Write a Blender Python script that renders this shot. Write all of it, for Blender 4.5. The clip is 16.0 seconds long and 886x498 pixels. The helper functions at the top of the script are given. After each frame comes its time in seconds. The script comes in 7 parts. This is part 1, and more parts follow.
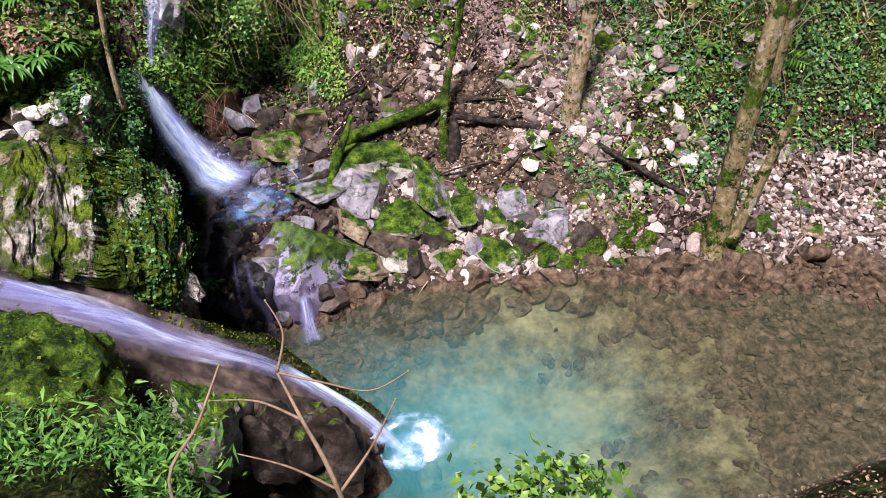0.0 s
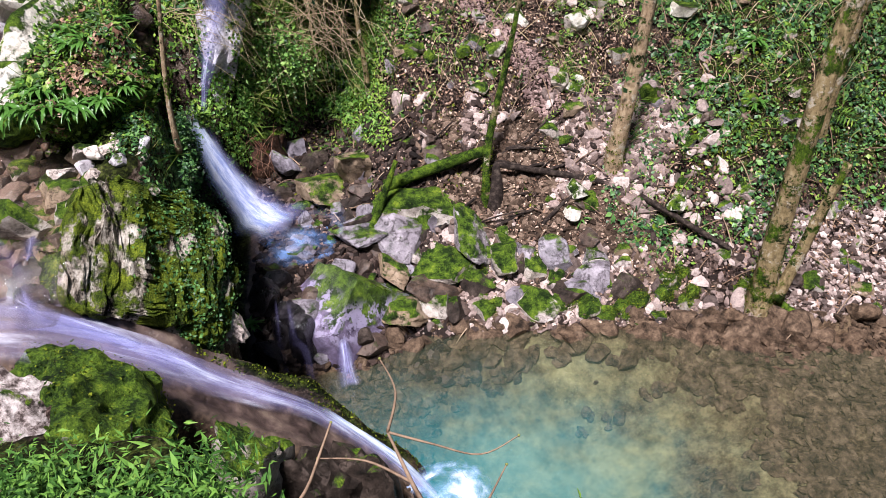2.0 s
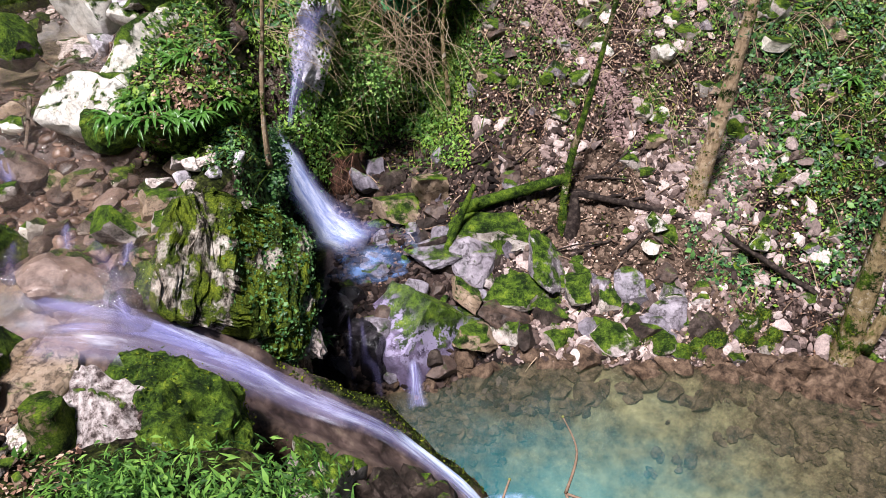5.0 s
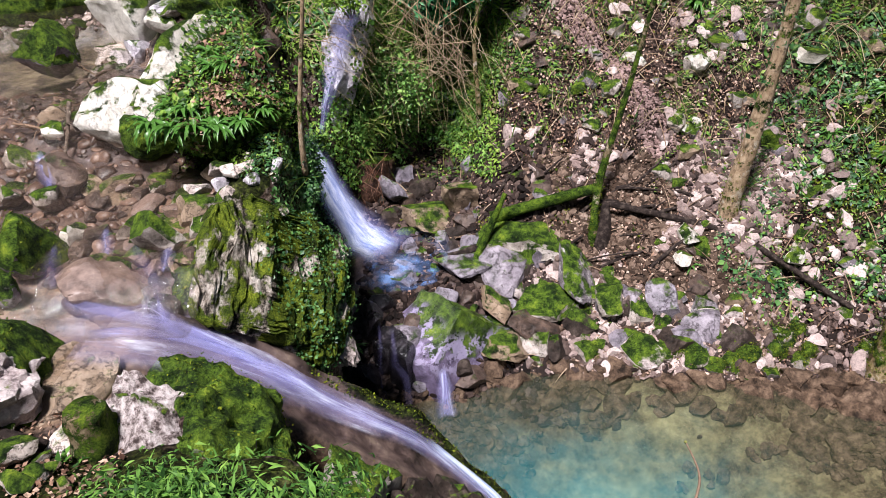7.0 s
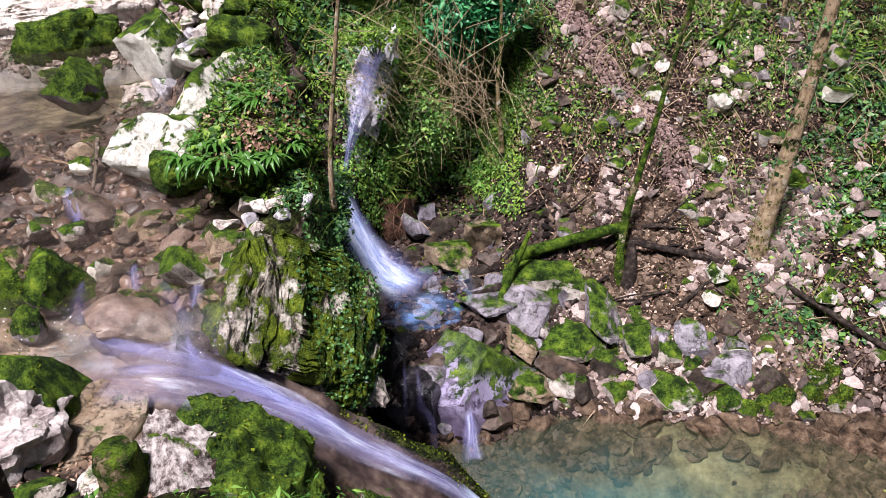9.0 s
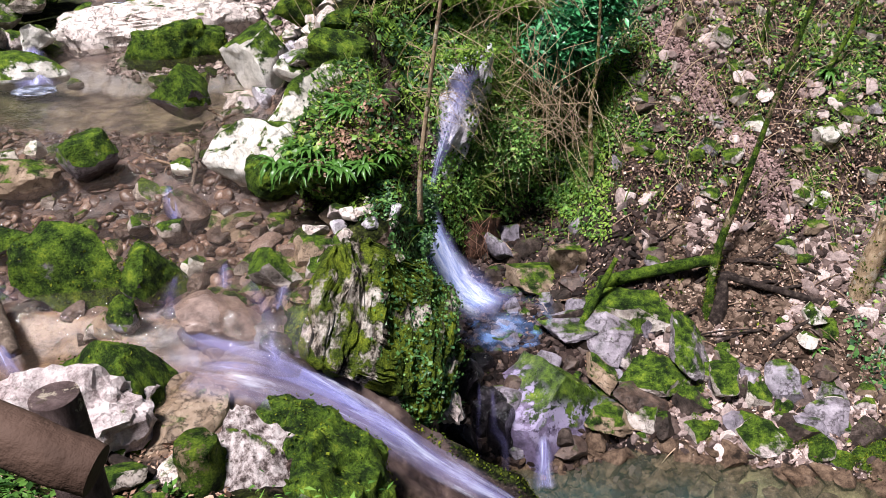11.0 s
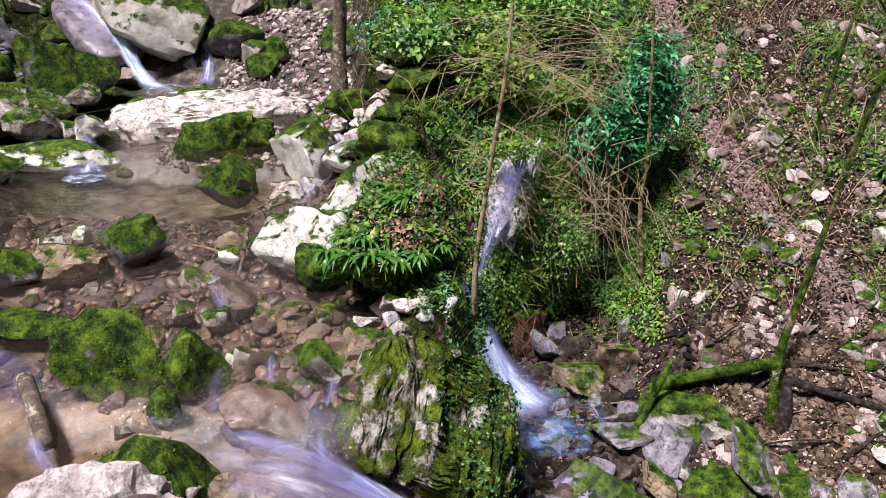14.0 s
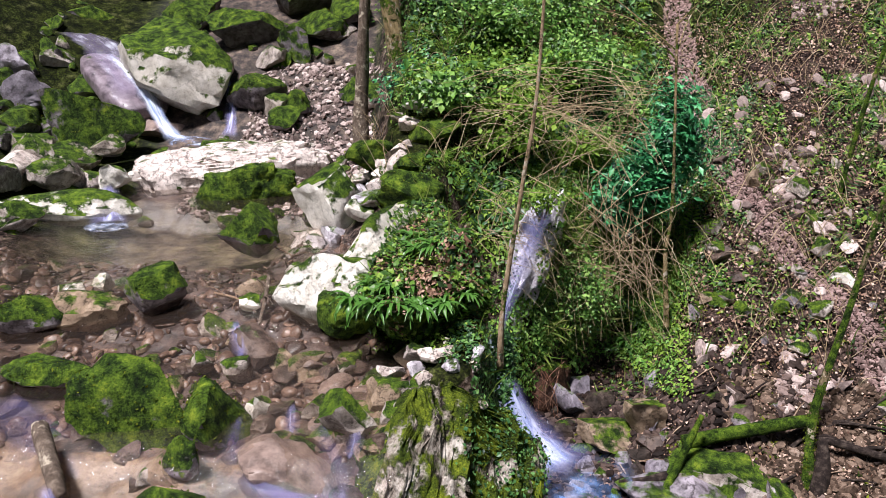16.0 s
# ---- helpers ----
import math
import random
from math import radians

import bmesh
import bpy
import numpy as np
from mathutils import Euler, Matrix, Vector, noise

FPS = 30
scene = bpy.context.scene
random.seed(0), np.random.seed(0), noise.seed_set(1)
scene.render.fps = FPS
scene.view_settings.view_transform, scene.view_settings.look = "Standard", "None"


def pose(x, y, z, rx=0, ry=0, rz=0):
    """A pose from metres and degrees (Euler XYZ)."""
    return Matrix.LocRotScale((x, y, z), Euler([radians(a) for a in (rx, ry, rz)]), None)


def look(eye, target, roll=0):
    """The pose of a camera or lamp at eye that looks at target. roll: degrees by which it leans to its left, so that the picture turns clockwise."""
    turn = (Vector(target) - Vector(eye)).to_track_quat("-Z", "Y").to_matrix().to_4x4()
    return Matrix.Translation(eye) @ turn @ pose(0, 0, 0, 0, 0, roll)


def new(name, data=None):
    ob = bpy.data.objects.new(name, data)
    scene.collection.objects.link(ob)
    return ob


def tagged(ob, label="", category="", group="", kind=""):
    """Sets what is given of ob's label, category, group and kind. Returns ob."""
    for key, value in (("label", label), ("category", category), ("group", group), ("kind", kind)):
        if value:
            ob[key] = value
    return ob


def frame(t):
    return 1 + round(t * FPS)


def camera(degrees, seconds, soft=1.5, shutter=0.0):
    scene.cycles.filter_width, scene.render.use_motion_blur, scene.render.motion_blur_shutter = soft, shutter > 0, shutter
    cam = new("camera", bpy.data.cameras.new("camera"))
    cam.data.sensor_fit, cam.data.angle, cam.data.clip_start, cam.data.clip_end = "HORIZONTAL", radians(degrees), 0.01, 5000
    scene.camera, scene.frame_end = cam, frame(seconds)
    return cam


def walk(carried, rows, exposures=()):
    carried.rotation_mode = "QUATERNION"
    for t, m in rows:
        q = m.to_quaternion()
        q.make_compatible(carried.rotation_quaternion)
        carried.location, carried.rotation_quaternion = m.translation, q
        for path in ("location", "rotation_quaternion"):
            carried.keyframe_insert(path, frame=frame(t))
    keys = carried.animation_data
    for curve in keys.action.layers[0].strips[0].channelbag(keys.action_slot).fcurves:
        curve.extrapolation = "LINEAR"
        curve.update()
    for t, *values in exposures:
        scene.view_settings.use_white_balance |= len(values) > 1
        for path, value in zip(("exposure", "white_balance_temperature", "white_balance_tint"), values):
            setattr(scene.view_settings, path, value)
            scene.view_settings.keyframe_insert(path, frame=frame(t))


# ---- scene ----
cam = camera(61.6, 16.0, soft=0.7)
PATH = [
    (0, (-0.001, 0.807, 6.063), (0.295, 2.365, 4.845), -1.9),
    (0.5, (-0.048, 0.821, 6.068), (0.227, 2.406, 4.88), -1.7),
    (1, (-0.081, 0.824, 6.077), (0.179, 2.426, 4.908), -1.7),
    (1.5, (-0.113, 0.83, 6.075), (0.135, 2.456, 4.937), -1.8),
    (2, (-0.141, 0.859, 6.081), (0.094, 2.5, 4.962), -1.7),
    (2.5, (-0.174, 0.866, 6.086), (0.024, 2.52, 4.979), -1.6),
    (3, (-0.236, 0.891, 6.081), (-0.078, 2.555, 4.983), -1.4),
    (3.5, (-0.274, 0.894, 6.082), (-0.144, 2.568, 4.995), -1.4),
    (4, (-0.295, 0.901, 6.095), (-0.182, 2.581, 5.015), -1.3),
    (6.5, (-0.46, 0.975, 6.118), (-0.411, 2.672, 5.061), -1.3),
    (7, (-0.506, 0.975, 6.113), (-0.467, 2.675, 5.061), -1.3),
    (7.5, (-0.573, 0.995, 6.097), (-0.537, 2.697, 5.047), -1.3),
    (8, (-0.642, 1.003, 6.095), (-0.607, 2.706, 5.047), -1.4),
    (8.5, (-0.685, 1.026, 6.076), (-0.651, 2.747, 5.058), -1.4),
    (9, (-0.714, 1.073, 6.026), (-0.693, 2.829, 5.069), -1.4),
    (9.5, (-0.755, 1.088, 5.969), (-0.791, 2.866, 5.053), -1.2),
    (9.7, (-0.759, 1.09, 5.963), (-0.817, 2.869, 5.052), -1.1),
    (11.8, (-0.853, 1.153, 5.893), (-1.079, 2.943, 5.03), -0.7),
    (12, (-0.897, 1.179, 5.882), (-1.123, 2.978, 5.038), -0.5),
    (12.5, (-0.995, 1.245, 5.871), (-1.233, 3.078, 5.109), -0.4),
    (13, (-1.009, 1.273, 5.828), (-1.259, 3.123, 5.11), -0.6),
    (13.5, (-1.057, 1.317, 5.81), (-1.307, 3.177, 5.118), -0.5),
    (14, (-1.081, 1.327, 5.794), (-1.343, 3.198, 5.137), -0.5),
    (14.5, (-1.098, 1.345, 5.775), (-1.368, 3.222, 5.141), -0.6),
    (15, (-1.115, 1.353, 5.727), (-1.402, 3.245, 5.145), -0.6),
    (15.5, (-1.175, 1.402, 5.718), (-1.473, 3.305, 5.181), -0.4),
    (16, (-1.194, 1.415, 5.689), (-1.499, 3.324, 5.176), -0.5),
]
walk(cam, [(t, look(eye, target, roll)) for t, eye, target, roll in PATH], exposures=[(0.0, 0.90), (6.5, 0.82), (12.05, 0.80), (12.4, 0.66), (16.0, 0.74)])

# ---------------------------------------------------------------- world and light
world = bpy.data.worlds.new("overcast_sky")
scene.world = world
world.use_nodes = True
wn = world.node_tree
sky = wn.nodes.new("ShaderNodeTexSky")
sky.sky_type = "NISHITA"
sky.sun_disc = False
sky.sun_elevation = radians(62)
sky.sun_rotation = radians(-132)
wn.links.new(sky.outputs[0], wn.nodes["Background"].inputs[0])
wn.nodes["Background"].inputs[1].default_value = 0.025
sun = new("sun", bpy.data.lights.new("sun", "SUN"))
sun.data.energy = 5.0
sun.data.angle = radians(11)
sun.data.color = (1.0, 0.96, 0.91)
sun.matrix_world = look((-3.2, 1.8, 14), (0, 7, 0))
scene.view_settings.use_white_balance = True
scene.view_settings.white_balance_temperature = 6100
scene.view_settings.white_balance_tint = 17

# ---------------------------------------------------------------- materials


class Mat:
    """A node material with a few short ways to wire it."""

    def __init__(self, name):
        self.m = bpy.data.materials.new(name)
        self.m.use_nodes = True
        self.t = self.m.node_tree
        self.b = self.t.nodes["Principled BSDF"]
        self.b.inputs["Specular IOR Level"].default_value = 0.12

    def n(self, kind, **kw):
        node = self.t.nodes.new("ShaderNode" + kind)
        for k, v in kw.items():
            node.inputs[k.replace("_", " ")].default_value = v
        return node

    def l(self, a, b):
        self.t.links.new(a, b)

    def coord(self, scale=(1, 1, 1), out="Object"):
        c = self.n("TexCoord")
        mp = self.n("Mapping")
        mp.inputs["Scale"].default_value = scale
        self.l(c.outputs[out], mp.inputs["Vector"])
        return mp.outputs[0]

    def world_pos(self):
        return self.n("NewGeometry").outputs["Position"]

    def noise(self, vec, scale, detail=6, rough=0.6):
        x = self.n("TexNoise", Scale=scale, Detail=detail, Roughness=rough)
        self.l(vec, x.inputs["Vector"])
        return x.outputs["Fac"]

    def ramp(self, fac, stops):
        r = self.n("ValToRGB")
        e = r.color_ramp.elements
        e[0].position, e[0].color = stops[0][0], (*stops[0][1], 1)
        e[1].position, e[1].color = stops[-1][0], (*stops[-1][1], 1)
        for p, c in stops[1:-1]:
            q = e.new(p)
            q.color = (*c, 1)
        self.l(fac, r.inputs[0])
        return r.outputs[0]

    def step(self, fac, a, b):
        r = self.n("MapRange")
        r.interpolation_type = "SMOOTHSTEP"
        r.inputs[1].default_value, r.inputs[2].default_value = a, b
        self.l(fac, r.inputs[0])
        return r.outputs[0]

    def math(self, op, a, b):
        q = self.n("Math")
        q.operation = op
        for i, v in enumerate((a, b)):
            if isinstance(v, (int, float)):
                q.inputs[i].default_value = v
            else:
                self.l(v, q.inputs[i])
        return q.outputs[0]

    def mix(self, fac, a, b, mode="MIX"):
        q = self.n("Mix")
        q.data_type, q.blend_type = "RGBA", mode
        for i, v in ((0, fac), (6, a), (7, b)):
            if isinstance(v, (int, float)):
                q.inputs[i].default_value = v
            elif isinstance(v, tuple):
                q.inputs[i].default_value = (*v, 1)
            else:
                self.l(v, q.inputs[i])
        return q.outputs[2]

    def bump(self, h, strength=0.5, dist=0.02):
        q = self.n("Bump", Strength=strength, Distance=dist)
        self.l(h, q.inputs["Height"])
        self.l(q.outputs[0], self.b.inputs["Normal"])

    def up(self):
        s = self.n("SeparateXYZ")
        self.l(self.n("NewGeometry").outputs["Normal"], s.inputs[0])
        return s.outputs[2]

    def attr(self, name):
        q = self.n("Attribute")
        q.attribute_name = name
        return q.outputs["Fac"]

    def col(self, c):
        self.l(c, self.b.inputs["Base Color"])

    def rough(self, v):
        if isinstance(v, (int, float)):
            self.b.inputs["Roughness"].default_value = v
        else:
            self.l(v, self.b.inputs["Roughness"])


MOSS_STOPS = [(0.36, (0.002, 0.005, 0.001)), (0.455, (0.016, 0.036, 0.004)), (0.555, (0.085, 0.145, 0.012)), (0.70, (0.28, 0.35, 0.03))]


def rock_material(name, stops, moss=0.5, rough=0.75, lichen=0.0, scale=6.0, cracks=0.75, relief=0.8, bank=None):
    """Stone with veins and stains at two scales, and moss on the faces that look up."""
    k = Mat(name)
    p = k.world_pos()
    g = k.noise(p, scale, 8, 0.65)
    fine = k.noise(p, scale * 9, 4, 0.7)
    c = k.ramp(k.math("ADD", k.math("MULTIPLY", g, 0.75), k.math("MULTIPLY", fine, 0.25)), stops)
    crack = k.math("SUBTRACT", 1.0, k.step(k.math("ABSOLUTE", k.math("SUBTRACT", k.noise(p, scale * 0.8, 7, 0.7), 0.5), 0.0), 0.0, 0.016))
    c = k.mix(k.math("MULTIPLY", crack, cracks), c, (0.035, 0.026, 0.02))
    k.b.inputs["Specular IOR Level"].default_value = 0.5 if rough < 0.5 else 0.15
    info = k.n("ObjectInfo").outputs["Random"]
    c = k.mix(0.45, c, k.ramp(info, [(0, (0.72, 0.68, 0.66)), (0.5, (1, 1, 1)), (1, (1.15, 1.08, 1.0))]), "MULTIPLY")
    if lichen:
        spots = k.step(k.noise(p, 14, 5, 0.75), 0.55, 0.6)
        c = k.mix(k.math("MULTIPLY", spots, lichen), c, (0.52, 0.49, 0.47))
    m = k.math("ADD", k.math("MULTIPLY", k.up(), 0.55), k.math("MULTIPLY", k.noise(p, 3.1, 6, 0.7), 0.9))
    mask = k.step(m, 1.04 - 0.55 * moss, 1.14 - 0.55 * moss)
    if bank:
        # moss above a slanting growth line, with lichen crusts eating into it
        at = k.n("SeparateXYZ")
        k.l(p, at.inputs[0])
        over = k.math("SUBTRACT", k.math("ADD", at.outputs[2], k.math("MULTIPLY", at.outputs[0], bank[0])), bank[1])
        mask = k.step(k.math("ADD", over, k.math("MULTIPLY", k.math("SUBTRACT", k.noise(p, 4.5, 6, 0.75), 0.5), 0.7)), -0.03, 0.03)
        crust = k.math("MULTIPLY", k.step(k.noise(p, 7.5, 7, 0.75), 0.50, 0.53), k.math("SUBTRACT", 1.0, k.step(over, 0.10, 0.30)))
        c = k.mix(k.math("MULTIPLY", crust, k.step(over, -0.35, -0.15)), c, (0.29, 0.25, 0.37))
        mask = k.math("MULTIPLY", mask, k.math("SUBTRACT", 1.0, crust))
    mossy = k.ramp(k.math("ADD", k.math("MULTIPLY", k.noise(p, 7, 6, 0.7), 0.72), k.math("MULTIPLY", k.noise(p, 60, 3, 0.7), 0.28)), MOSS_STOPS)
    k.col(k.mix(mask, c, mossy))
    k.rough(k.math("ADD", rough - 0.15, k.math("MULTIPLY", g, 0.3)))
    k.bump(k.math("ADD", k.math("ADD", k.math("SUBTRACT", g, k.math("MULTIPLY", crack, 0.4 * cracks)), k.math("MULTIPLY", fine, 0.35)), k.math("MULTIPLY", k.math("MULTIPLY", mask, k.noise(p, 90, 3, 0.7)), 0.9)), relief, 0.035)
    return k.m


def plain_material(name, stops, scale=8.0, rough=0.7, bump=0.5, dist=0.01, island=0.0, trans=0.0):
    """One noisy colour, varied from piece to piece where island is given."""
    k = Mat(name)
    p = k.world_pos()
    g = k.noise(p, scale, 6, 0.65)
    if island:
        r = k.n("NewGeometry").outputs["Random Per Island"]
        g = k.math("ADD", k.math("MULTIPLY", g, 1 - island), k.math("MULTIPLY", r, island))
    tone = k.ramp(g, stops)
    if island and bump:
        grain = k.math("ADD", k.math("MULTIPLY", k.noise(p, 26, 6, 0.7), 0.6), k.math("MULTIPLY", k.noise(p, 90, 4, 0.7), 0.4))
        tone = k.mix(0.85, tone, k.ramp(grain, [(0.34, (0.28, 0.24, 0.22)), (0.5, (0.95, 0.93, 0.92)), (0.66, (1.55, 1.5, 1.46))]), "MULTIPLY")
    k.col(tone)
    k.rough(rough)
    if rough < 0.5:
        k.b.inputs["Specular IOR Level"].default_value = 0.4
    if bump:
        k.bump(k.noise(p, scale * 6, 4, 0.7), bump, dist)
    if trans:
        k.b.inputs["Subsurface Weight"].default_value = 0.0
        t = k.n("BsdfTranslucent")
        k.l(k.ramp(g, stops), t.inputs[0])
        mx = k.n("MixShader", Fac=trans)
        k.l(k.b.outputs[0], mx.inputs[1])
        k.l(t.outputs[0], mx.inputs[2])
        k.l(mx.outputs[0], k.t.nodes["Material Output"].inputs[0])
    return k.m


PALE = [(0.33, (0.05, 0.04, 0.032)), (0.45, (0.27, 0.23, 0.20)), (0.58, (0.50, 0.445, 0.40)), (0.75, (0.68, 0.62, 0.57))]
WHITE = [(0.3, (0.25, 0.22, 0.18)), (0.42, (0.56, 0.52, 0.45)), (0.55, (0.76, 0.72, 0.65)), (0.75, (0.86, 0.83, 0.78))]
GREY = [(0.34, (0.03, 0.026, 0.028)), (0.5, (0.175, 0.152, 0.165)), (0.7, (0.37, 0.33, 0.355))]
TAN = [(0.3, (0.10, 0.07, 0.05)), (0.5, (0.26, 0.19, 0.13)), (0.72, (0.44, 0.35, 0.27))]
BROWN = [(0.36, (0.014, 0.009, 0.007)), (0.5, (0.08, 0.052, 0.04)), (0.70, (0.20, 0.14, 0.105))]

rock_white = rock_material("limestone_white", WHITE, 0.5, 0.8, 0, 6.0, 0.35)
rock_pale = rock_material("limestone_pale", PALE, 0.55, 0.8)
rock_grey = rock_material("limestone_grey", GREY, 0.50, 0.75, 0.6)
rock_moss = rock_material("limestone_mossy", GREY, 1.2, 0.8)
rock_cushion = rock_material("moss_cushion_rock", GREY, 2.6, 0.85)
rock_half = rock_material("limestone_half_mossy", PALE, 0.8, 0.8)
rock_tan = rock_material("stone_tan", TAN, 0.35, 0.6)
rock_brown = rock_material("stone_wet_brown", BROWN, 0.05, 0.45)
rock_crumb = rock_material("crumbling_pinkish_limestone", [(0.42, (0.07, 0.05, 0.045)), (0.48, (0.32, 0.26, 0.245)), (0.54, (0.62, 0.54, 0.52)), (0.63, (0.84, 0.78, 0.75))], 0.05, 0.85, 0, 17.0, 0.2, 1.0)
rock_cobbly = rock_material("knobbly_pinkish_limestone", [(0.36, (0.22, 0.165, 0.16)), (0.46, (0.50, 0.42, 0.41)), (0.57, (0.74, 0.665, 0.645)), (0.72, (0.85, 0.80, 0.78))], 0.05, 0.85, 0, 8.0, 0.25, 1.0)
rock_mauve = rock_material("slab_mauve", [(0.36, (0.03, 0.022, 0.04)), (0.5, (0.125, 0.098, 0.17)), (0.70, (0.25, 0.205, 0.33))], 0.70, 0.3, 0, 4.0, 0.3, 0.6, (0.40, 0.36))
rock_sheet = rock_material("wet_sheet_rock", [(0.36, (0.06, 0.042, 0.036)), (0.5, (0.19, 0.135, 0.112)), (0.68, (0.34, 0.25, 0.21))], -0.1, 0.4, 0, 4.0, 0.15, 0.4)
rock_fall = rock_material("lilac_limestone", [(0.34, (0.07, 0.06, 0.07)), (0.43, (0.44, 0.40, 0.44)), (0.55, (0.70, 0.66, 0.71)), (0.72, (0.85, 0.82, 0.86))], 0.25, 0.45, 0, 7.0, 0.5)
rock_slab = rock_material("limestone_slab", [(0.33, (0.22, 0.17, 0.15)), (0.45, (0.52, 0.44, 0.40)), (0.58, (0.70, 0.62, 0.57)), (0.75, (0.84, 0.78, 0.73))], 0.12, 0.75)
rock_great = rock_material("limestone_great", WHITE, 0.86, 0.8, 0, 6.0, 0.3)
gravel_pale = plain_material("pale_gravel", [(0.12, (0.06, 0.045, 0.04)), (0.4, (0.21, 0.16, 0.145)), (0.7, (0.42, 0.34, 0.315)), (1, (0.70, 0.62, 0.58))], 5, 0.8, 0.6, 0.01, 0.72)
rock_rim = rock_material("crumbling_white_limestone", [(0.33, (0.10, 0.08, 0.075)), (0.45, (0.36, 0.30, 0.28)), (0.58, (0.60, 0.52, 0.49)), (0.75, (0.80, 0.74, 0.70))], 0.5, 0.8, 0, 11.0)
rock_lilac = rock_material("lilac_slab", [(0.36, (0.04, 0.034, 0.04)), (0.5, (0.19, 0.165, 0.195)), (0.70, (0.42, 0.38, 0.43))], 0.22, 0.4, 0.12, 4.0)
# stone colour lowered to carry the shade of the enclosed gorge
rock_shaded = rock_material("shade_darkened_stone", [(0.36, (0.005, 0.004, 0.003)), (0.5, (0.035, 0.025, 0.02)), (0.70, (0.12, 0.09, 0.075))], 0.25, 0.65)
# wet rock, its colour taken near black for the cavity's shade
rock_cavity = rock_material("cavity_dark_wet_rock", [(0.36, (0.002, 0.002, 0.003)), (0.5, (0.012, 0.010, 0.013)), (0.70, (0.06, 0.05, 0.06))], 0.0, 0.3, 0, 6.0, 0.3)
rock_rust = rock_material("rust_brown_rock", [(0.38, (0.006, 0.003, 0.002)), (0.5, (0.045, 0.022, 0.014)), (0.66, (0.16, 0.088, 0.06))], 0.6, 0.5, 0, 9.0, 0.5)
rock_casc = rock_material("wet_purplish_rock", [(0.36, (0.05, 0.04, 0.048)), (0.5, (0.20, 0.16, 0.185)), (0.70, (0.36, 0.30, 0.34))], 0.0, 0.35, 0, 4.0, 0.2, 0.4)
rock_damp = rock_material("damp_mossy_slab", TAN, 0.15, 0.45)
rock_silt = rock_material("stone_silted", [(0.38, (0.012, 0.008, 0.005)), (0.48, (0.07, 0.045, 0.029)), (0.56, (0.135, 0.09, 0.06)), (0.66, (0.22, 0.155, 0.105))], -0.6, 0.8, 0, 9.0, 0.0, 0.8)
scree_small = plain_material("scree_stone_loose", [(0.17, (0.02, 0.014, 0.012)), (0.44, (0.12, 0.086, 0.075)), (0.70, (0.28, 0.21, 0.19)), (0.95, (0.62, 0.53, 0.49))], 5, 0.8, 0.6, 0.01, 0.72)
bed_small = plain_material("bed_pebble", [(0.15, (0.014, 0.007, 0.005)), (0.4, (0.075, 0.045, 0.033)), (0.7, (0.20, 0.13, 0.096)), (1, (0.40, 0.29, 0.235))], 5, 0.4, 0.5, 0.008, 0.55)
# rubble colour lowered because little sky light reaches the gorge floor
rubble_shaded = plain_material("shade_darkened_rubble", [(0.15, (0.004, 0.003, 0.0025)), (0.5, (0.028, 0.018, 0.015)), (0.85, (0.11, 0.078, 0.066)), (1, (0.26, 0.20, 0.175))], 5, 0.7, 0.5, 0.008, 0.65)
rubble_brown = plain_material("brown_rubble", [(0.12, (0.014, 0.009, 0.006)), (0.45, (0.068, 0.045, 0.031)), (0.8, (0.19, 0.135, 0.10)), (1, (0.44, 0.36, 0.30))], 5, 0.75, 0.5, 0.008, 0.65)
trail_mat = plain_material("pinkish_trail_chips", [(0.15, (0.10, 0.062, 0.056)), (0.5, (0.25, 0.17, 0.155)), (0.85, (0.38, 0.28, 0.26)), (1, (0.52, 0.42, 0.40))], 5, 0.8, 0.5, 0.008, 0.6)
litter_pale = plain_material("dry_beech_leaf", [(0.1, (0.05, 0.03, 0.022)), (0.4, (0.20, 0.125, 0.09)), (0.7, (0.42, 0.30, 0.235)), (1, (0.66, 0.54, 0.45))], 3, 0.65, 0.3, 0.004, 0.8)
litter_mat = plain_material("dead_leaf", [(0.1, (0.04, 0.02, 0.014)), (0.4, (0.15, 0.082, 0.052)), (0.7, (0.33, 0.21, 0.145)), (1, (0.56, 0.42, 0.32))], 3, 0.65, 0.3, 0.004, 0.8)
ivy_mat = plain_material("ivy_leaf", [(0.14, (0.004, 0.013, 0.005)), (0.45, (0.042, 0.125, 0.038)), (0.75, (0.11, 0.245, 0.06)), (1, (0.27, 0.42, 0.12))], 2, 0.4, 0, 0.01, 0.7, 0.2)
green_mat = plain_material("herb_leaf", [(0.14, (0.006, 0.018, 0.003)), (0.45, (0.055, 0.14, 0.02)), (0.75, (0.19, 0.33, 0.04)), (1, (0.45, 0.52, 0.10))], 2, 0.45, 0, 0.01, 0.7, 0.3)
teal_mat = plain_material("laurel_leaf", [(0.18, (0.002, 0.014, 0.007)), (0.42, (0.026, 0.19, 0.065)), (0.75, (0.10, 0.42, 0.15)), (1, (0.32, 0.64, 0.36))], 2, 0.35, 0, 0.01, 0.7, 0.2)
shrub_leaf = plain_material("shrub_leaf", [(0.14, (0.007, 0.024, 0.005)), (0.45, (0.06, 0.155, 0.028)), (0.75, (0.15, 0.30, 0.05)), (1, (0.32, 0.46, 0.10))], 2, 0.5, 0, 0.01, 0.65, 0.25)
fern_mat = plain_material("hart_fern_frond", [(0.1, (0.02, 0.07, 0.012)), (0.5, (0.10, 0.25, 0.04)), (1, (0.34, 0.52, 0.12))], 3, 0.35, 0.2, 0.004, 0.6, 0.25)
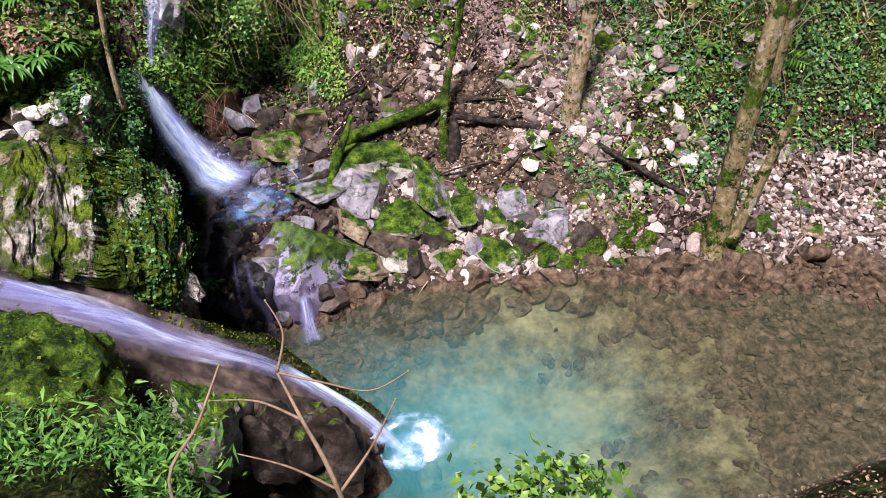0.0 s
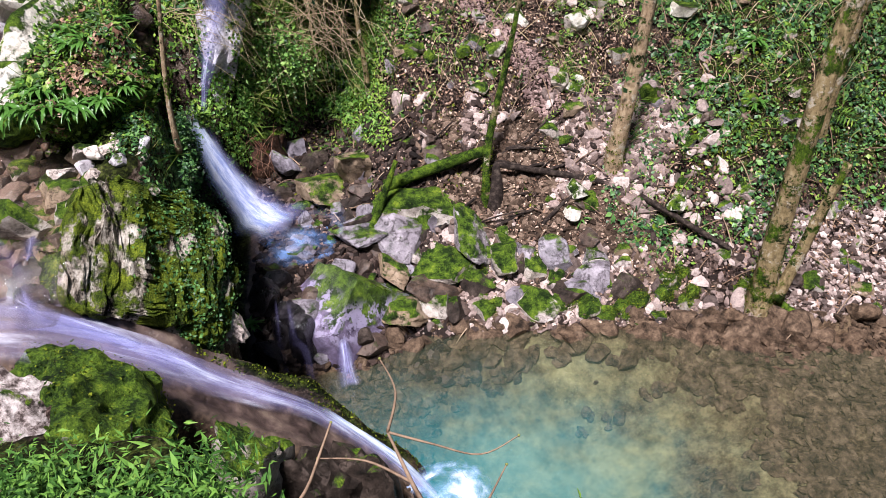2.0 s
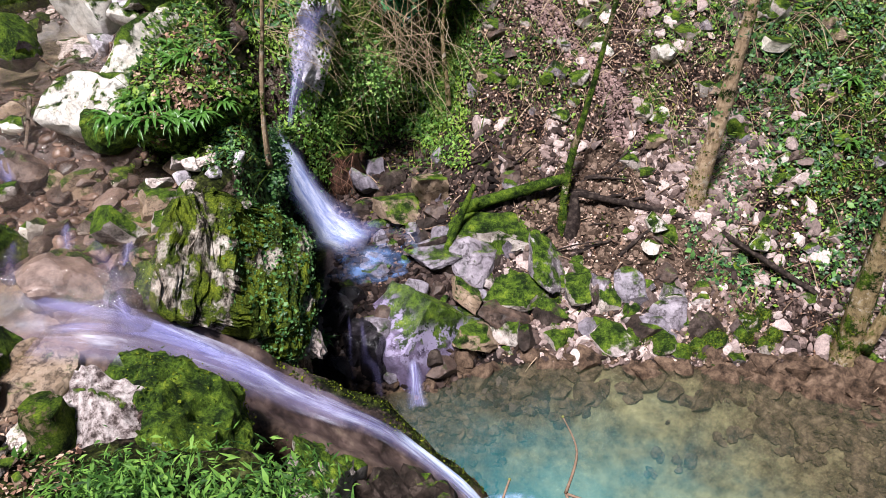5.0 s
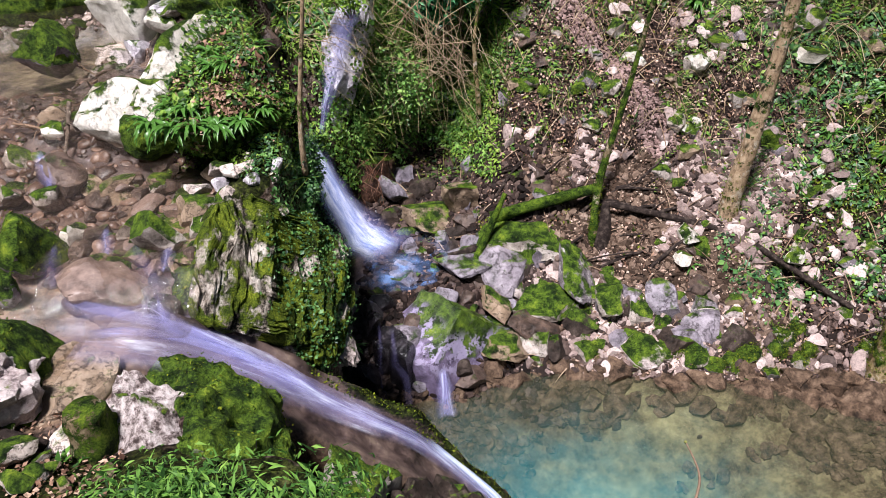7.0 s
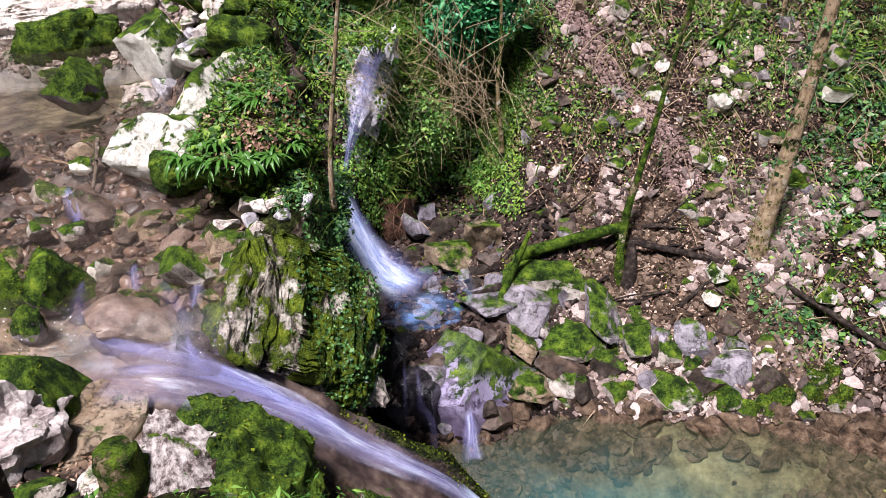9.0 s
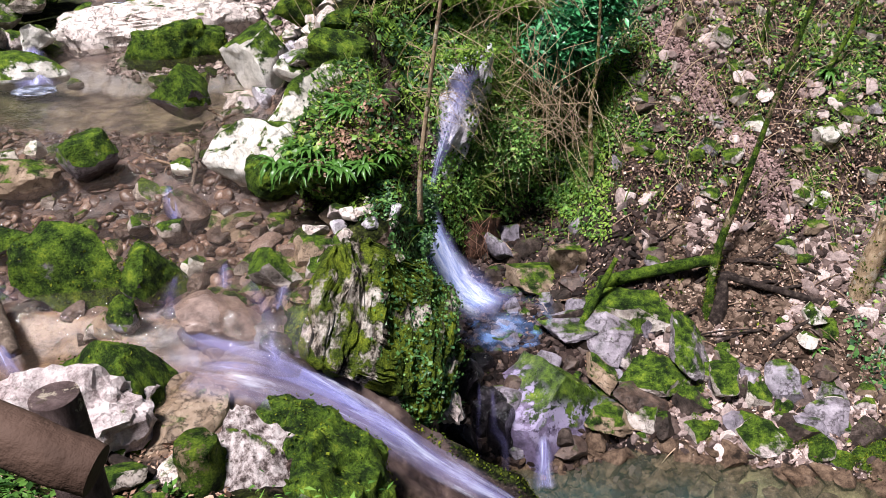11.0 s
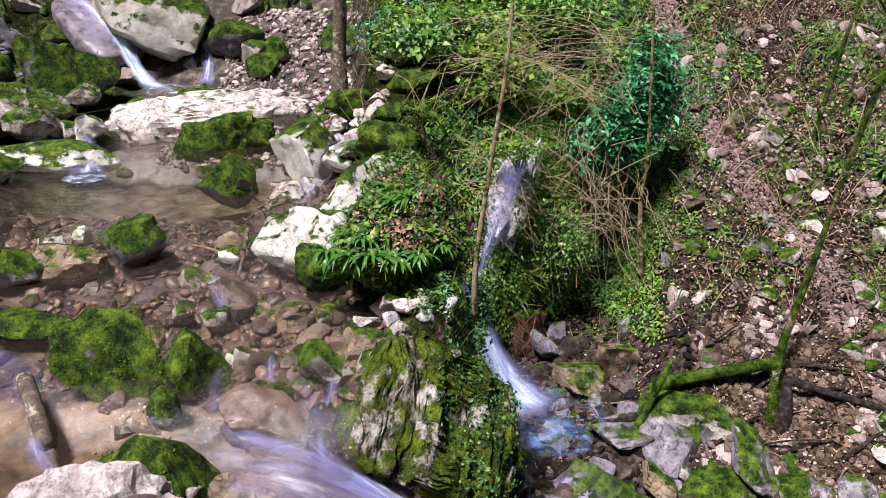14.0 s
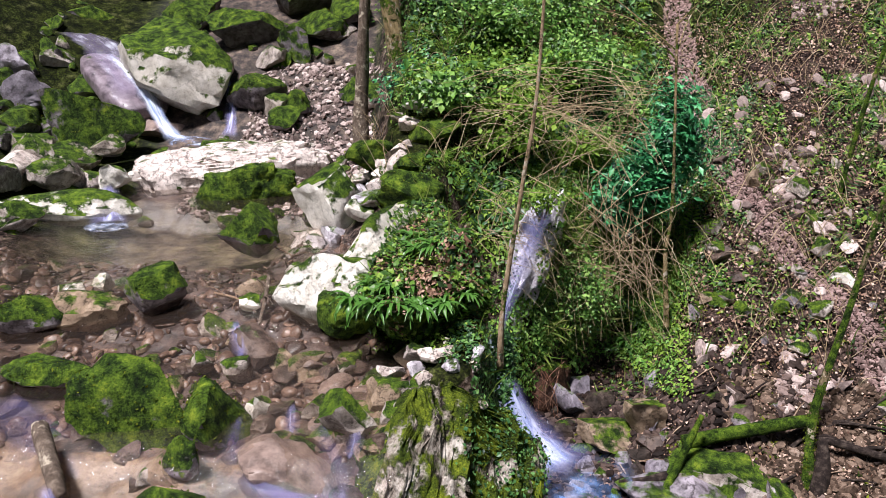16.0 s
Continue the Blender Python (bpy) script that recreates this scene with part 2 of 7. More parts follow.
moss_sprig = plain_material("moss_sprig", [(0.1, (0.01, 0.022, 0.003)), (0.5, (0.055, 0.085, 0.007)), (0.85, (0.18, 0.21, 0.015)), (1, (0.42, 0.43, 0.045))], 4, 0.8, 0, 0.01, 0.7, 0.2)
bracken_mat = plain_material("bracken_frond", [(0.1, (0.02, 0.06, 0.008)), (0.5, (0.17, 0.31, 0.035)), (0.8, (0.29, 0.42, 0.07)), (1, (0.50, 0.56, 0.17))], 3, 0.5, 0, 0.01, 0.7, 0.3)
bright_leaf = plain_material("bright_shrub_leaf", [(0.14, (0.012, 0.036, 0.005)), (0.4, (0.085, 0.215, 0.036)), (0.7, (0.24, 0.44, 0.085)), (1, (0.46, 0.62, 0.19))], 2, 0.4, 0, 0.01, 0.7, 0.3)
grass_mat = plain_material("grass_blade", [(0.1, (0.05, 0.10, 0.015)), (0.5, (0.13, 0.20, 0.03)), (0.8, (0.28, 0.28, 0.09)), (1, (0.42, 0.36, 0.18))], 2, 0.6, 0, 0.01, 0.7, 0.3)
twig_mat = plain_material("dry_twig", [(0.2, (0.10, 0.065, 0.045)), (0.5, (0.26, 0.18, 0.125)), (0.8, (0.42, 0.32, 0.23))], 9, 0.8, 0.4, 0.004, 0.4)
straw_mat = plain_material("dry_straw_stem", [(0.2, (0.20, 0.14, 0.08)), (0.5, (0.40, 0.31, 0.19)), (0.8, (0.60, 0.50, 0.33))], 9, 0.8, 0.4, 0.004, 0.4)
root_mat = plain_material("hanging_root", [(0.2, (0.05, 0.022, 0.013)), (0.5, (0.16, 0.075, 0.045)), (0.8, (0.34, 0.22, 0.16))], 9, 0.7, 0.4, 0.004, 0.5)
# rotten wood, coloured darker still for the shade it lies in
wood_dark = plain_material("shade_dark_rotten_wood", [(0.25, (0.004, 0.003, 0.003)), (0.5, (0.028, 0.02, 0.017)), (0.8, (0.13, 0.10, 0.08))], 16, 0.8, 0.9, 0.015)
rail_mat = plain_material("weathered_rail_wood", [(0.25, (0.035, 0.02, 0.014)), (0.5, (0.085, 0.052, 0.038)), (0.8, (0.15, 0.10, 0.078))], 6, 0.75, 0.6, 0.01)


def bark_material(name, stops, moss):
    """Bark with dark furrows, pale lichen patches and moss."""
    k = Mat(name)
    p = k.world_pos()
    mp = k.n("Mapping")
    mp.inputs["Scale"].default_value = (1, 1, 0.35)
    k.l(p, mp.inputs["Vector"])
    g = k.noise(mp.outputs[0], 22, 8, 0.75)
    band = k.n("Mapping")
    band.inputs["Scale"].default_value = (0.5, 0.5, 2.6)
    k.l(p, band.inputs["Vector"])
    c = k.ramp(k.math("ADD", k.math("MULTIPLY", g, 0.55), k.math("MULTIPLY", k.noise(p, 9, 6, 0.7), 0.45)), stops)
    c = k.mix(k.math("MULTIPLY", k.step(k.noise(band.outputs[0], 7, 6, 0.7), 0.56, 0.64), 0.35), c, (0.05, 0.034, 0.024))
    c = k.mix(k.step(k.noise(p, 5, 6, 0.75), 0.56, 0.60), c, (0.50, 0.43, 0.33))
    c = k.mix(k.math("MULTIPLY", k.step(k.noise(p, 11, 5, 0.7), 0.57, 0.62), 0.6), c, (0.07, 0.055, 0.035))
    mask = k.step(k.noise(p, 3.2, 8, 0.8), 0.66 - 0.3 * moss, 0.70 - 0.3 * moss)
    mossy = k.ramp(k.math("ADD", k.math("MULTIPLY", k.noise(p, 7, 6, 0.7), 0.7), k.math("MULTIPLY", k.noise(p, 70, 3, 0.7), 0.3)), MOSS_STOPS)
    k.col(k.mix(mask, c, mossy))
    k.rough(0.85)
    k.bump(k.math("ADD", g, k.math("MULTIPLY", mask, k.noise(p, 80, 3, 0.7))), 1.0, 0.03)
    return k.m


bark_pale = bark_material("bark_pale", [(0.34, (0.10, 0.06, 0.034)), (0.5, (0.38, 0.27, 0.165)), (0.68, (0.62, 0.49, 0.34))], 0.36)
bark_mossy = bark_material("bark_mossy", [(0.3, (0.05, 0.034, 0.016)), (0.5, (0.30, 0.22, 0.11)), (0.7, (0.56, 0.45, 0.27))], 0.50)
bark_green = bark_material("bark_green", [(0.3, (0.05, 0.036, 0.02)), (0.5, (0.20, 0.15, 0.085)), (0.7, (0.42, 0.34, 0.21))], 0.85)
bark_grey = bark_material("bark_grey", [(0.34, (0.03, 0.022, 0.017)), (0.5, (0.14, 0.105, 0.08)), (0.68, (0.36, 0.29, 0.23))], 0.1)
post_mat = bark_material("grooved_post_bark", [(0.34, (0.02, 0.013, 0.012)), (0.5, (0.13, 0.09, 0.085)), (0.68, (0.27, 0.20, 0.19))], 0.0)
log_mossy = bark_material("log_mossy", [(0.3, (0.03, 0.02, 0.012)), (0.6, (0.15, 0.11, 0.07))], 1.15)


def ground_material():
    """One sheet: litter and scree earth, green growth, wet stream rock and pool silt, by painted-in growth masks."""
    k = Mat("forest_ground")
    p = k.world_pos()
    g = k.noise(p, 5, 8, 0.7)
    f = k.noise(p, 34, 4, 0.6)
    h = k.noise(p, 1.7, 9, 0.68)
    mixed = k.math("ADD", k.math("MULTIPLY", g, 0.55), k.math("MULTIPLY", f, 0.45))
    soft = k.math("ADD", k.math("MULTIPLY", g, 0.5), k.math("MULTIPLY", h, 0.5))
    earth = k.ramp(mixed, [(0.43, (0.003, 0.002, 0.0015)), (0.51, (0.036, 0.025, 0.021)), (0.60, (0.14, 0.10, 0.086)), (0.74, (0.38, 0.31, 0.275))])
    vor = k.n("TexVoronoi", Scale=17.0)
    k.l(p, vor.inputs["Vector"])
    earth = k.mix(0.5, earth, k.ramp(vor.outputs["Color"], [(0.1, (0.35, 0.27, 0.24)), (0.9, (1.3, 1.2, 1.15))]), "MULTIPLY")
    green = k.ramp(mixed, [(0.42, (0.002, 0.003, 0.001)), (0.5, (0.010, 0.013, 0.003)), (0.6, (0.045, 0.058, 0.010)), (0.76, (0.15, 0.16, 0.03))])
    wet = k.ramp(soft, [(0.39, (0.008, 0.005, 0.0045)), (0.47, (0.048, 0.031, 0.027)), (0.56, (0.125, 0.084, 0.07)), (0.70, (0.26, 0.185, 0.15))])
    tan = k.ramp(soft, [(0.40, (0.026, 0.015, 0.010)), (0.48, (0.105, 0.064, 0.040)), (0.56, (0.20, 0.128, 0.078)), (0.70, (0.35, 0.24, 0.155))])
    silt = k.ramp(soft, [(0.34, (0.10, 0.105, 0.055)), (0.46, (0.20, 0.19, 0.10)), (0.58, (0.31, 0.28, 0.15)), (0.72, (0.48, 0.42, 0.25))])
    # pool mud; the same dark colour paints the shade under the chute
    mud_shade = k.ramp(mixed, [(0.38, (0.012, 0.008, 0.005)), (0.5, (0.07, 0.045, 0.028)), (0.66, (0.17, 0.115, 0.072))])
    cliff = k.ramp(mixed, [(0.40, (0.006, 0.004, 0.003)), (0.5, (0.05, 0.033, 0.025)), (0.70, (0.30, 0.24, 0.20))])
    c = k.mix(k.step(k.math("ADD", k.attr("green"), k.math("MULTIPLY", k.math("SUBTRACT", g, 0.5), 1.6)), 0.35, 0.65), earth, green)
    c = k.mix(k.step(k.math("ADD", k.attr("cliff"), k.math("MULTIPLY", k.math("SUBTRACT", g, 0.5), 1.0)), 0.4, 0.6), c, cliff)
    c = k.mix(k.step(k.math("ADD", k.attr("wet"), k.math("MULTIPLY", k.math("SUBTRACT", g, 0.5), 0.6)), 0.4, 0.6), c, wet)
    c = k.mix(k.step(k.math("ADD", k.attr("tan"), k.math("MULTIPLY", k.math("SUBTRACT", h, 0.5), 1.4)), 0.3, 0.7), c, tan)
    c = k.mix(k.attr("mud_shade"), c, mud_shade)
    c = k.mix(k.step(k.math("ADD", k.attr("silt"), k.math("MULTIPLY", k.math("SUBTRACT", soft, 0.5), 1.8)), 0.0, 1.0), c, silt)
    k.col(c)
    shiny = k.math("MULTIPLY", k.attr("wet"), k.math("SUBTRACT", 1.0, k.attr("mud_shade")))
    k.rough(k.math("SUBTRACT", 0.9, k.math("MULTIPLY", shiny, k.math("SUBTRACT", 0.62, k.math("MULTIPLY", g, 0.3)))))
    k.l(k.math("ADD", 0.06, k.math("MULTIPLY", shiny, 0.6)), k.b.inputs["Specular IOR Level"])
    dry = k.math("SUBTRACT", 1.0, k.math("MULTIPLY", k.attr("wet"), 0.8))
    k.bump(k.math("ADD", k.math("MULTIPLY", h, 0.8), k.math("MULTIPLY", k.math("ADD", g, k.math("MULTIPLY", f, 0.6)), dry)), 0.8, 0.05)
    return k.m


ground_mat = ground_material()


def strata_material():
    """Ribbed limestone: pale ribs and dark clefts along the slope, broad moss patches with soft edges."""
    k = Mat("limestone_ribbed")
    p = k.n("TexCoord").outputs["Object"]
    mp = k.n("Mapping")
    mp.inputs["Scale"].default_value = (11, 2.2, 5)
    mp.inputs["Rotation"].default_value = (0, 0, radians(14))
    k.l(p, mp.inputs["Vector"])
    g = k.noise(mp.outputs[0], 1.0, 7, 0.65)
    fine = k.noise(p, 50, 4, 0.7)
    c = k.ramp(k.math("ADD", k.math("MULTIPLY", g, 0.8), k.math("MULTIPLY", fine, 0.2)), [(0.41, (0.012, 0.010, 0.007)), (0.46, (0.18, 0.15, 0.12)), (0.54, (0.48, 0.43, 0.37)), (0.66, (0.74, 0.69, 0.62))])
    m = k.step(k.math("ADD", k.math("MULTIPLY", k.noise(p, 2.6, 5, 0.6), 0.85), k.math("MULTIPLY", g, 0.25)), 0.475, 0.525)
    moss = k.ramp(k.math("ADD", k.math("MULTIPLY", k.noise(p, 6, 5, 0.7), 0.6), k.math("MULTIPLY", k.noise(p, 90, 3, 0.7), 0.4)), [(0.38, (0.004, 0.008, 0.001)), (0.47, (0.03, 0.048, 0.004)), (0.57, (0.10, 0.13, 0.009)), (0.70, (0.26, 0.29, 0.02))])
    k.col(k.mix(m, c, moss))
    k.rough(0.8)
    k.bump(k.math("ADD", g, k.math("ADD", k.math("MULTIPLY", fine, 0.3), k.math("MULTIPLY", m, 0.3))), 1.0, 0.05)
    return k.m


rock_ribbed = strata_material()


def water_material(name, tint, rip=9.0, strength=0.25, milk=None):
    """Clear water: tinted see-through body under a Fresnel gloss, with ripples."""
    k = Mat(name)
    p = k.world_pos()
    tr = k.n("BsdfTransparent")
    tr.inputs[0].default_value = (*tint, 1)
    gl = k.n("BsdfGlossy", Roughness=0.08)
    fr = k.n("Fresnel", IOR=1.5)
    bm_ = k.n("Bump", Strength=strength, Distance=0.04)
    k.l(k.math("ADD", k.noise(p, rip, 4, 0.6), k.math("MULTIPLY", k.noise(p, rip * 3, 3, 0.6), 0.3)), bm_.inputs["Height"])
    k.l(bm_.outputs[0], gl.inputs["Normal"])
    k.l(bm_.outputs[0], fr.inputs["Normal"])
    body = tr
    if milk:
        # fine bubbles and lime held in the water round the plunge
        df = k.n("BsdfDiffuse")
        df.inputs[0].default_value = (*milk[0], 1)
        dist = k.n("VectorMath")
        dist.operation = "DISTANCE"
        mp = k.n("Mapping")
        mp.inputs["Scale"].default_value = (1, 1.35, 0)
        k.l(p, mp.inputs["Vector"])
        k.l(mp.outputs[0], dist.inputs[0])
        dist.inputs[1].default_value = (milk[1][0], milk[1][1] * 1.35, 0)
        near = 1.0 if milk[2] is None else k.math("SUBTRACT", 1.0, k.step(k.math("ADD", dist.outputs["Value"], k.math("MULTIPLY", k.math("SUBTRACT", k.noise(p, 1.6, 8, 0.72), 0.5), 2.6)), 0.1, milk[2] or 1.0))
        body = k.n("MixShader")
        if len(milk) > 4:
            k.l(k.mix(near, milk[4], milk[0]), df.inputs[0])
            k.l(k.math("ADD", milk[5], k.math("MULTIPLY", near, milk[3] - milk[5])), body.inputs[0])
        else:
            k.l(k.math("MULTIPLY", near, milk[3]), body.inputs[0])
        k.l(tr.outputs[0], body.inputs[1])
        k.l(df.outputs[0], body.inputs[2])
    mx = k.n("MixShader")
    k.l(k.math("MULTIPLY", fr.outputs[0], 1.0), mx.inputs[0])
    k.l(body.outputs[0], mx.inputs[1])
    k.l(gl.outputs[0], mx.inputs[2])
    k.l(mx.outputs[0], k.t.nodes["Material Output"].inputs[0])
    return k.m


def foam_material(name, cover, colour=(0.36, 0.38, 0.72), su=6.0, sv=1.3, edge=0.9):
    """Falling water: white streaks along the flow, between them a film tinted with painted sky reflection, thinner
    toward the sides.
    """
    k = Mat(name)
    uv = k.n("TexCoord").outputs["UV"]
    mp = k.n("Mapping")
    mp.inputs["Scale"].default_value = (su, sv, 1)
    k.l(uv, mp.inputs["Vector"])
    s = k.noise(mp.outputs[0], 1.0, 6, 0.65)
    sx = k.n("SeparateXYZ")
    k.l(uv, sx.inputs[0])
    side = k.math("MULTIPLY", k.math("SUBTRACT", 1.0, k.math("ABSOLUTE", k.math("SUBTRACT", k.math("MULTIPLY", sx.outputs[0], 2.0), 1.0), 0.0)), 1.0)
    fade = k.math("MULTIPLY", k.step(side, 0.0, edge), k.attr("ends"))
    body = k.step(s, 0.62 - 0.5 * cover, 0.98 - 0.38 * cover)
    a = k.math("MULTIPLY", k.math("ADD", 0.14 + 0.36 * cover, k.math("MULTIPLY", body, 0.86 - 0.36 * cover)), fade)
    k.col(k.mix(body, colour, (0.86, 0.92, 1.0)))
    k.bump(s, 0.5, 0.04)
    k.b.inputs["Roughness"].default_value = 0.3
    tr = k.n("BsdfTransparent")
    tr.inputs[0].default_value = (0.90, 0.91, 0.95, 1)
    mx = k.n("MixShader")
    k.l(a, mx.inputs[0])
    k.l(tr.outputs[0], mx.inputs[1])
    k.l(k.b.outputs[0], mx.inputs[2])
    k.l(mx.outputs[0], k.t.nodes["Material Output"].inputs[0])
    return k.m


pool_water = water_material("pool_water", (0.88, 0.95, 0.90), 9, 0.5, ((0.028, 0.17, 0.19), (0.8, 5.5), 3.3, 0.66, (0.055, 0.06, 0.034), 0.30))
stream_water = water_material("stream_water", (0.93, 0.89, 0.84), 12, 0.8, ((0.09, 0.065, 0.05), (0, 0), None, 0.12))
# blue and lilac tints put the sky's reflection into the water colour
foam_dense = foam_material("white_water_dense", 0.82, (0.26, 0.42, 0.92), 7.0, 1.6)
foam_mid = foam_material("white_water_streaked", 0.46, (0.32, 0.31, 0.66), 4.5, 1.2)
foam_lip = foam_material("sky_lilac_run", 0.40, (0.30, 0.25, 0.38), 3.0, 1.1, 0.4)
foam_film = foam_material("sky_tinted_film", 0.12, (0.20, 0.18, 0.38), 7.0, 1.0)
foam_thin = foam_material("white_water_thin", 0.30, (0.30, 0.30, 0.62), 4.0, 1.2)

# ---------------------------------------------------------------- mesh helpers


def S(a, b, v):
    q = np.clip((v - a) / (b - a), 0, 1)
    return q * q * (3 - 2 * q)


def softplus(v, k):
    return k * np.logaddexp(0, v / k)


def smax(a, b, k=0.08):
    return k * np.logaddexp(a / k, b / k)


def hash3(i, j, k, seed):
    h = (i * 374761393 + j * 668265263 + k * 2147483647 + seed * 974634777) & 0xFFFFFFFF
    h = ((h ^ (h >> 13)) * 1274126177) & 0xFFFFFFFF
    return ((h ^ (h >> 16)) & 0xFFFF) / 65535.0


def vnoise(x, y, z=0.0, seed=0):
    """Smooth value noise, -1 to 1, on arrays."""
    x, y, z = np.broadcast_arrays(np.asarray(x, float), np.asarray(y, float), np.asarray(z, float))
    i, j, k = (np.floor(q).astype(np.int64) for q in (x, y, z))
    u, v, w = x - i, y - j, z - k
    u, v, w = (q * q * (3 - 2 * q) for q in (u, v, w))
    out = 0
    for a in (0, 1):
        for b in (0, 1):
            for c in (0, 1):
                out = out + hash3(i + a, j + b, k + c, seed) * (u if a else 1 - u) * (v if b else 1 - v) * (w if c else 1 - w)
    return out * 2 - 1


def fbm(x, y, z=0.0, octaves=4, seed=0):
    out, amp = 0, 0.5
    for o in range(octaves):
        out = out + amp * vnoise(x * 2**o, y * 2**o, z * 2**o, seed + o * 17)
        amp *= 0.5
    return out


def mesh_object(name, verts, faces, material, smooth=True, parent=None):
    me = bpy.data.meshes.new(name)
    me.from_pydata(verts, [], faces)
    me.materials.append(material)
    if smooth:
        me.polygons.foreach_set("use_smooth", np.ones(len(me.polygons), bool))
    me.update()
    ob = new(name, me)
    if parent:
        ob.parent = parent
    return ob


def part(name, bm, material, parent=None, label="", smooth=True):
    """Links a bmesh as one mesh object, under a thing where one is given."""
    me = bpy.data.meshes.new(name)
    bm.to_mesh(me)
    bm.free()
    me.materials.append(material)
    if smooth:
        me.polygons.foreach_set("use_smooth", np.ones(len(me.polygons), bool))
    ob = new(name, me)
    if parent:
        ob.parent = parent
    if label:
        tagged(ob, label)
    return ob


def thing(name, at, label, category, group=""):
    ob = new(name)
    ob.matrix_world = Matrix.Translation(at)
    ob.empty_display_size = 0.1
    return tagged(ob, label, category, group)


# ---------------------------------------------------------------- the lie of the land
def chute_z(x):
    return np.interp(x, [-2.7, -2.3, -1.8, -1.4, -0.7, -0.1, 0.29, 0.6], [2.70, 2.47, 2.13, 1.75, 1.22, 0.53, -0.08, -0.9])


def chute_y(x):
    return np.interp(x, [-2.7, -1.8, -1.4, -0.7, 0.29], [5.35, 5.50, 5.55, 5.60, 5.53])


def bed_z(y):
    return np.interp(y, [-5, 1, 3, 4.2, 5.3, 5.5, 5.8, 6.7, 7.3, 8.0, 11.5, 12.3, 13.0, 14.2, 14.9, 15.6, 16.5, 20, 30],
                     [4.2, 3.9, 3.3, 2.82, 2.70, 2.72, 2.88, 2.98, 3.08, 3.30, 3.38, 3.55, 3.80, 4.05, 4.65, 5.3, 5.9, 7.6, 13])


def rim_y(x):
    q = np.clip(x, -1.5, 8)
    return 8.1 - 0.09 * q - 0.012 * q * q


def land(x, y):
    """Height of the ground: pool basin and scree bank, slot, ivy spur, chute, upper stream and near bank."""
    x, y = np.asarray(x, float), np.asarray(y, float)
    d = y - rim_y(x)
    scree = 0.05 + 0.45 * d + 0.38 * softplus(d - 1.3, 0.25)
    deep = np.exp(-(((x - 1.5) / 2.0) ** 2 + ((y - 5.9) / 1.35) ** 2) ** 1.5)
    pool = -0.30 + 0.35 * np.exp(np.minimum(d, 0) / 0.5) - 0.75 * deep + 0.12 * S(3.0, 4.6, x)
    right = np.where(d > 0, scree, pool)
    # slot and its back wall
    gully = np.interp(y, [6.6, 7.3, 8.1, 10.2, 10.7, 14, 30], [-0.4, -0.15, 0.58, 0.70, 1.0, 2.0, 9.0])
    yw = 10.6 + 1.3 * np.maximum(x + 1.6, -0.2)
    gully = gully + 2.5 * S(yw - 0.25, yw + 0.45, y) + 0.30 * softplus(y - yw - 0.5, 0.2)
    w = 1 - S(-0.6, 0.9, x - 0.08 * (y - 10))
    right = right * (1 - w) + np.minimum(gully, gully * 0.5 + right * 0.5 + 0.6) * w
    right = right - 9 * S(-2.35, -2.7, x)
    # near bank under the camera
    toe = 4.45 + 0.15 * np.sin(x * 1.3)
    bank = np.minimum(-1.5 + 1.25 * S(-0.5, 0.3, toe - y) + 1.35 * softplus(toe - y, 0.15), 4.2 + 0.15 * softplus(1.2 - y, 0.3))
    right = smax(right, np.where(y < 6, bank, -5), 0.06)
    # upper stream on the left
    left = bed_z(y)
    left = left + 0.34 * S(-2.5, -2.1, x) * S(5.9, 6.5, y) * (1 - S(7.5, 8.2, y))
    left = left + 0.62 * S(7.50, 7.68, y) * (1 - S(9.2, 10.0, y)) * S(-3.25, -2.75, x)
    left = left + (0.85 + 0.28 * softplus(y - 11.0, 0.3)) * S(-4.1, -3.0, x + 0.13 * (y - 9.5)) * S(9.0, 10.4, y)
    left = left + 0.55 * softplus(-8.2 - x - 0.42 * np.maximum(y - 10, 0), 0.4) + 0.5 * softplus(-6.2 - x, 0.3) * (1 - S(5.5, 8.5, y))
    run = S(-2.3, -2.6, x) * S(4.5, 5.0, y) * S(-7.6, -6.6, x) * (1 - S(-3.3, -3.0, x) * S(7.0, 7.2, y)) * (1 - S(11.8, 12.3, y))
    left = left - 0.05 * run - 0.26 * S(9.0, 9.6, y) * (1 - S(11.4, 11.9, y)) * S(-8.0, -7.4, x) * (1 - S(-4.9, -4.3, x))
    # rock face over the chute
    v = y - chute_y(x)
    face = chute_z(x) - 0.06 + 1.6 * softplus(v - 0.40, 0.06)
    inface = S(-2.75, -2.45, x)
    left = np.where((y > 4.5) & (y < 8), left * (1 - inface) + np.minimum(left, face) * inface, left)
    edge = -1.62 - 0.30 * np.clip(y - 7.2, 0, 3.2) - 0.45 * S(5.3, 5.0, y) * S(3.9, 4.2, y) + 0.4 * S(4.2, 3.8, y) + 0.05 * vnoise(y * 1.3, 3.3, 0, 5) - 0.22 * S(5.9, 6.4, y)
    left = left - 7 * S(edge, edge + 0.7 + 3 * S(10.2, 12, y), x)
    # buttress that carries the chute into the pool
    rib = chute_z(x) - 0.05 + 0.20 * S(0.11, 0.27, v) - 3.5 * S(0.28, 0.62, v) + 0.10 * S(0.16, 0.35, -v) - 3.5 * S(0.38, 0.95, -v)
    rib = np.where((x > -2.5) & (x < 0.8), rib, -9)
    return smax(smax(right, left, 0.05), rib, 0.04)


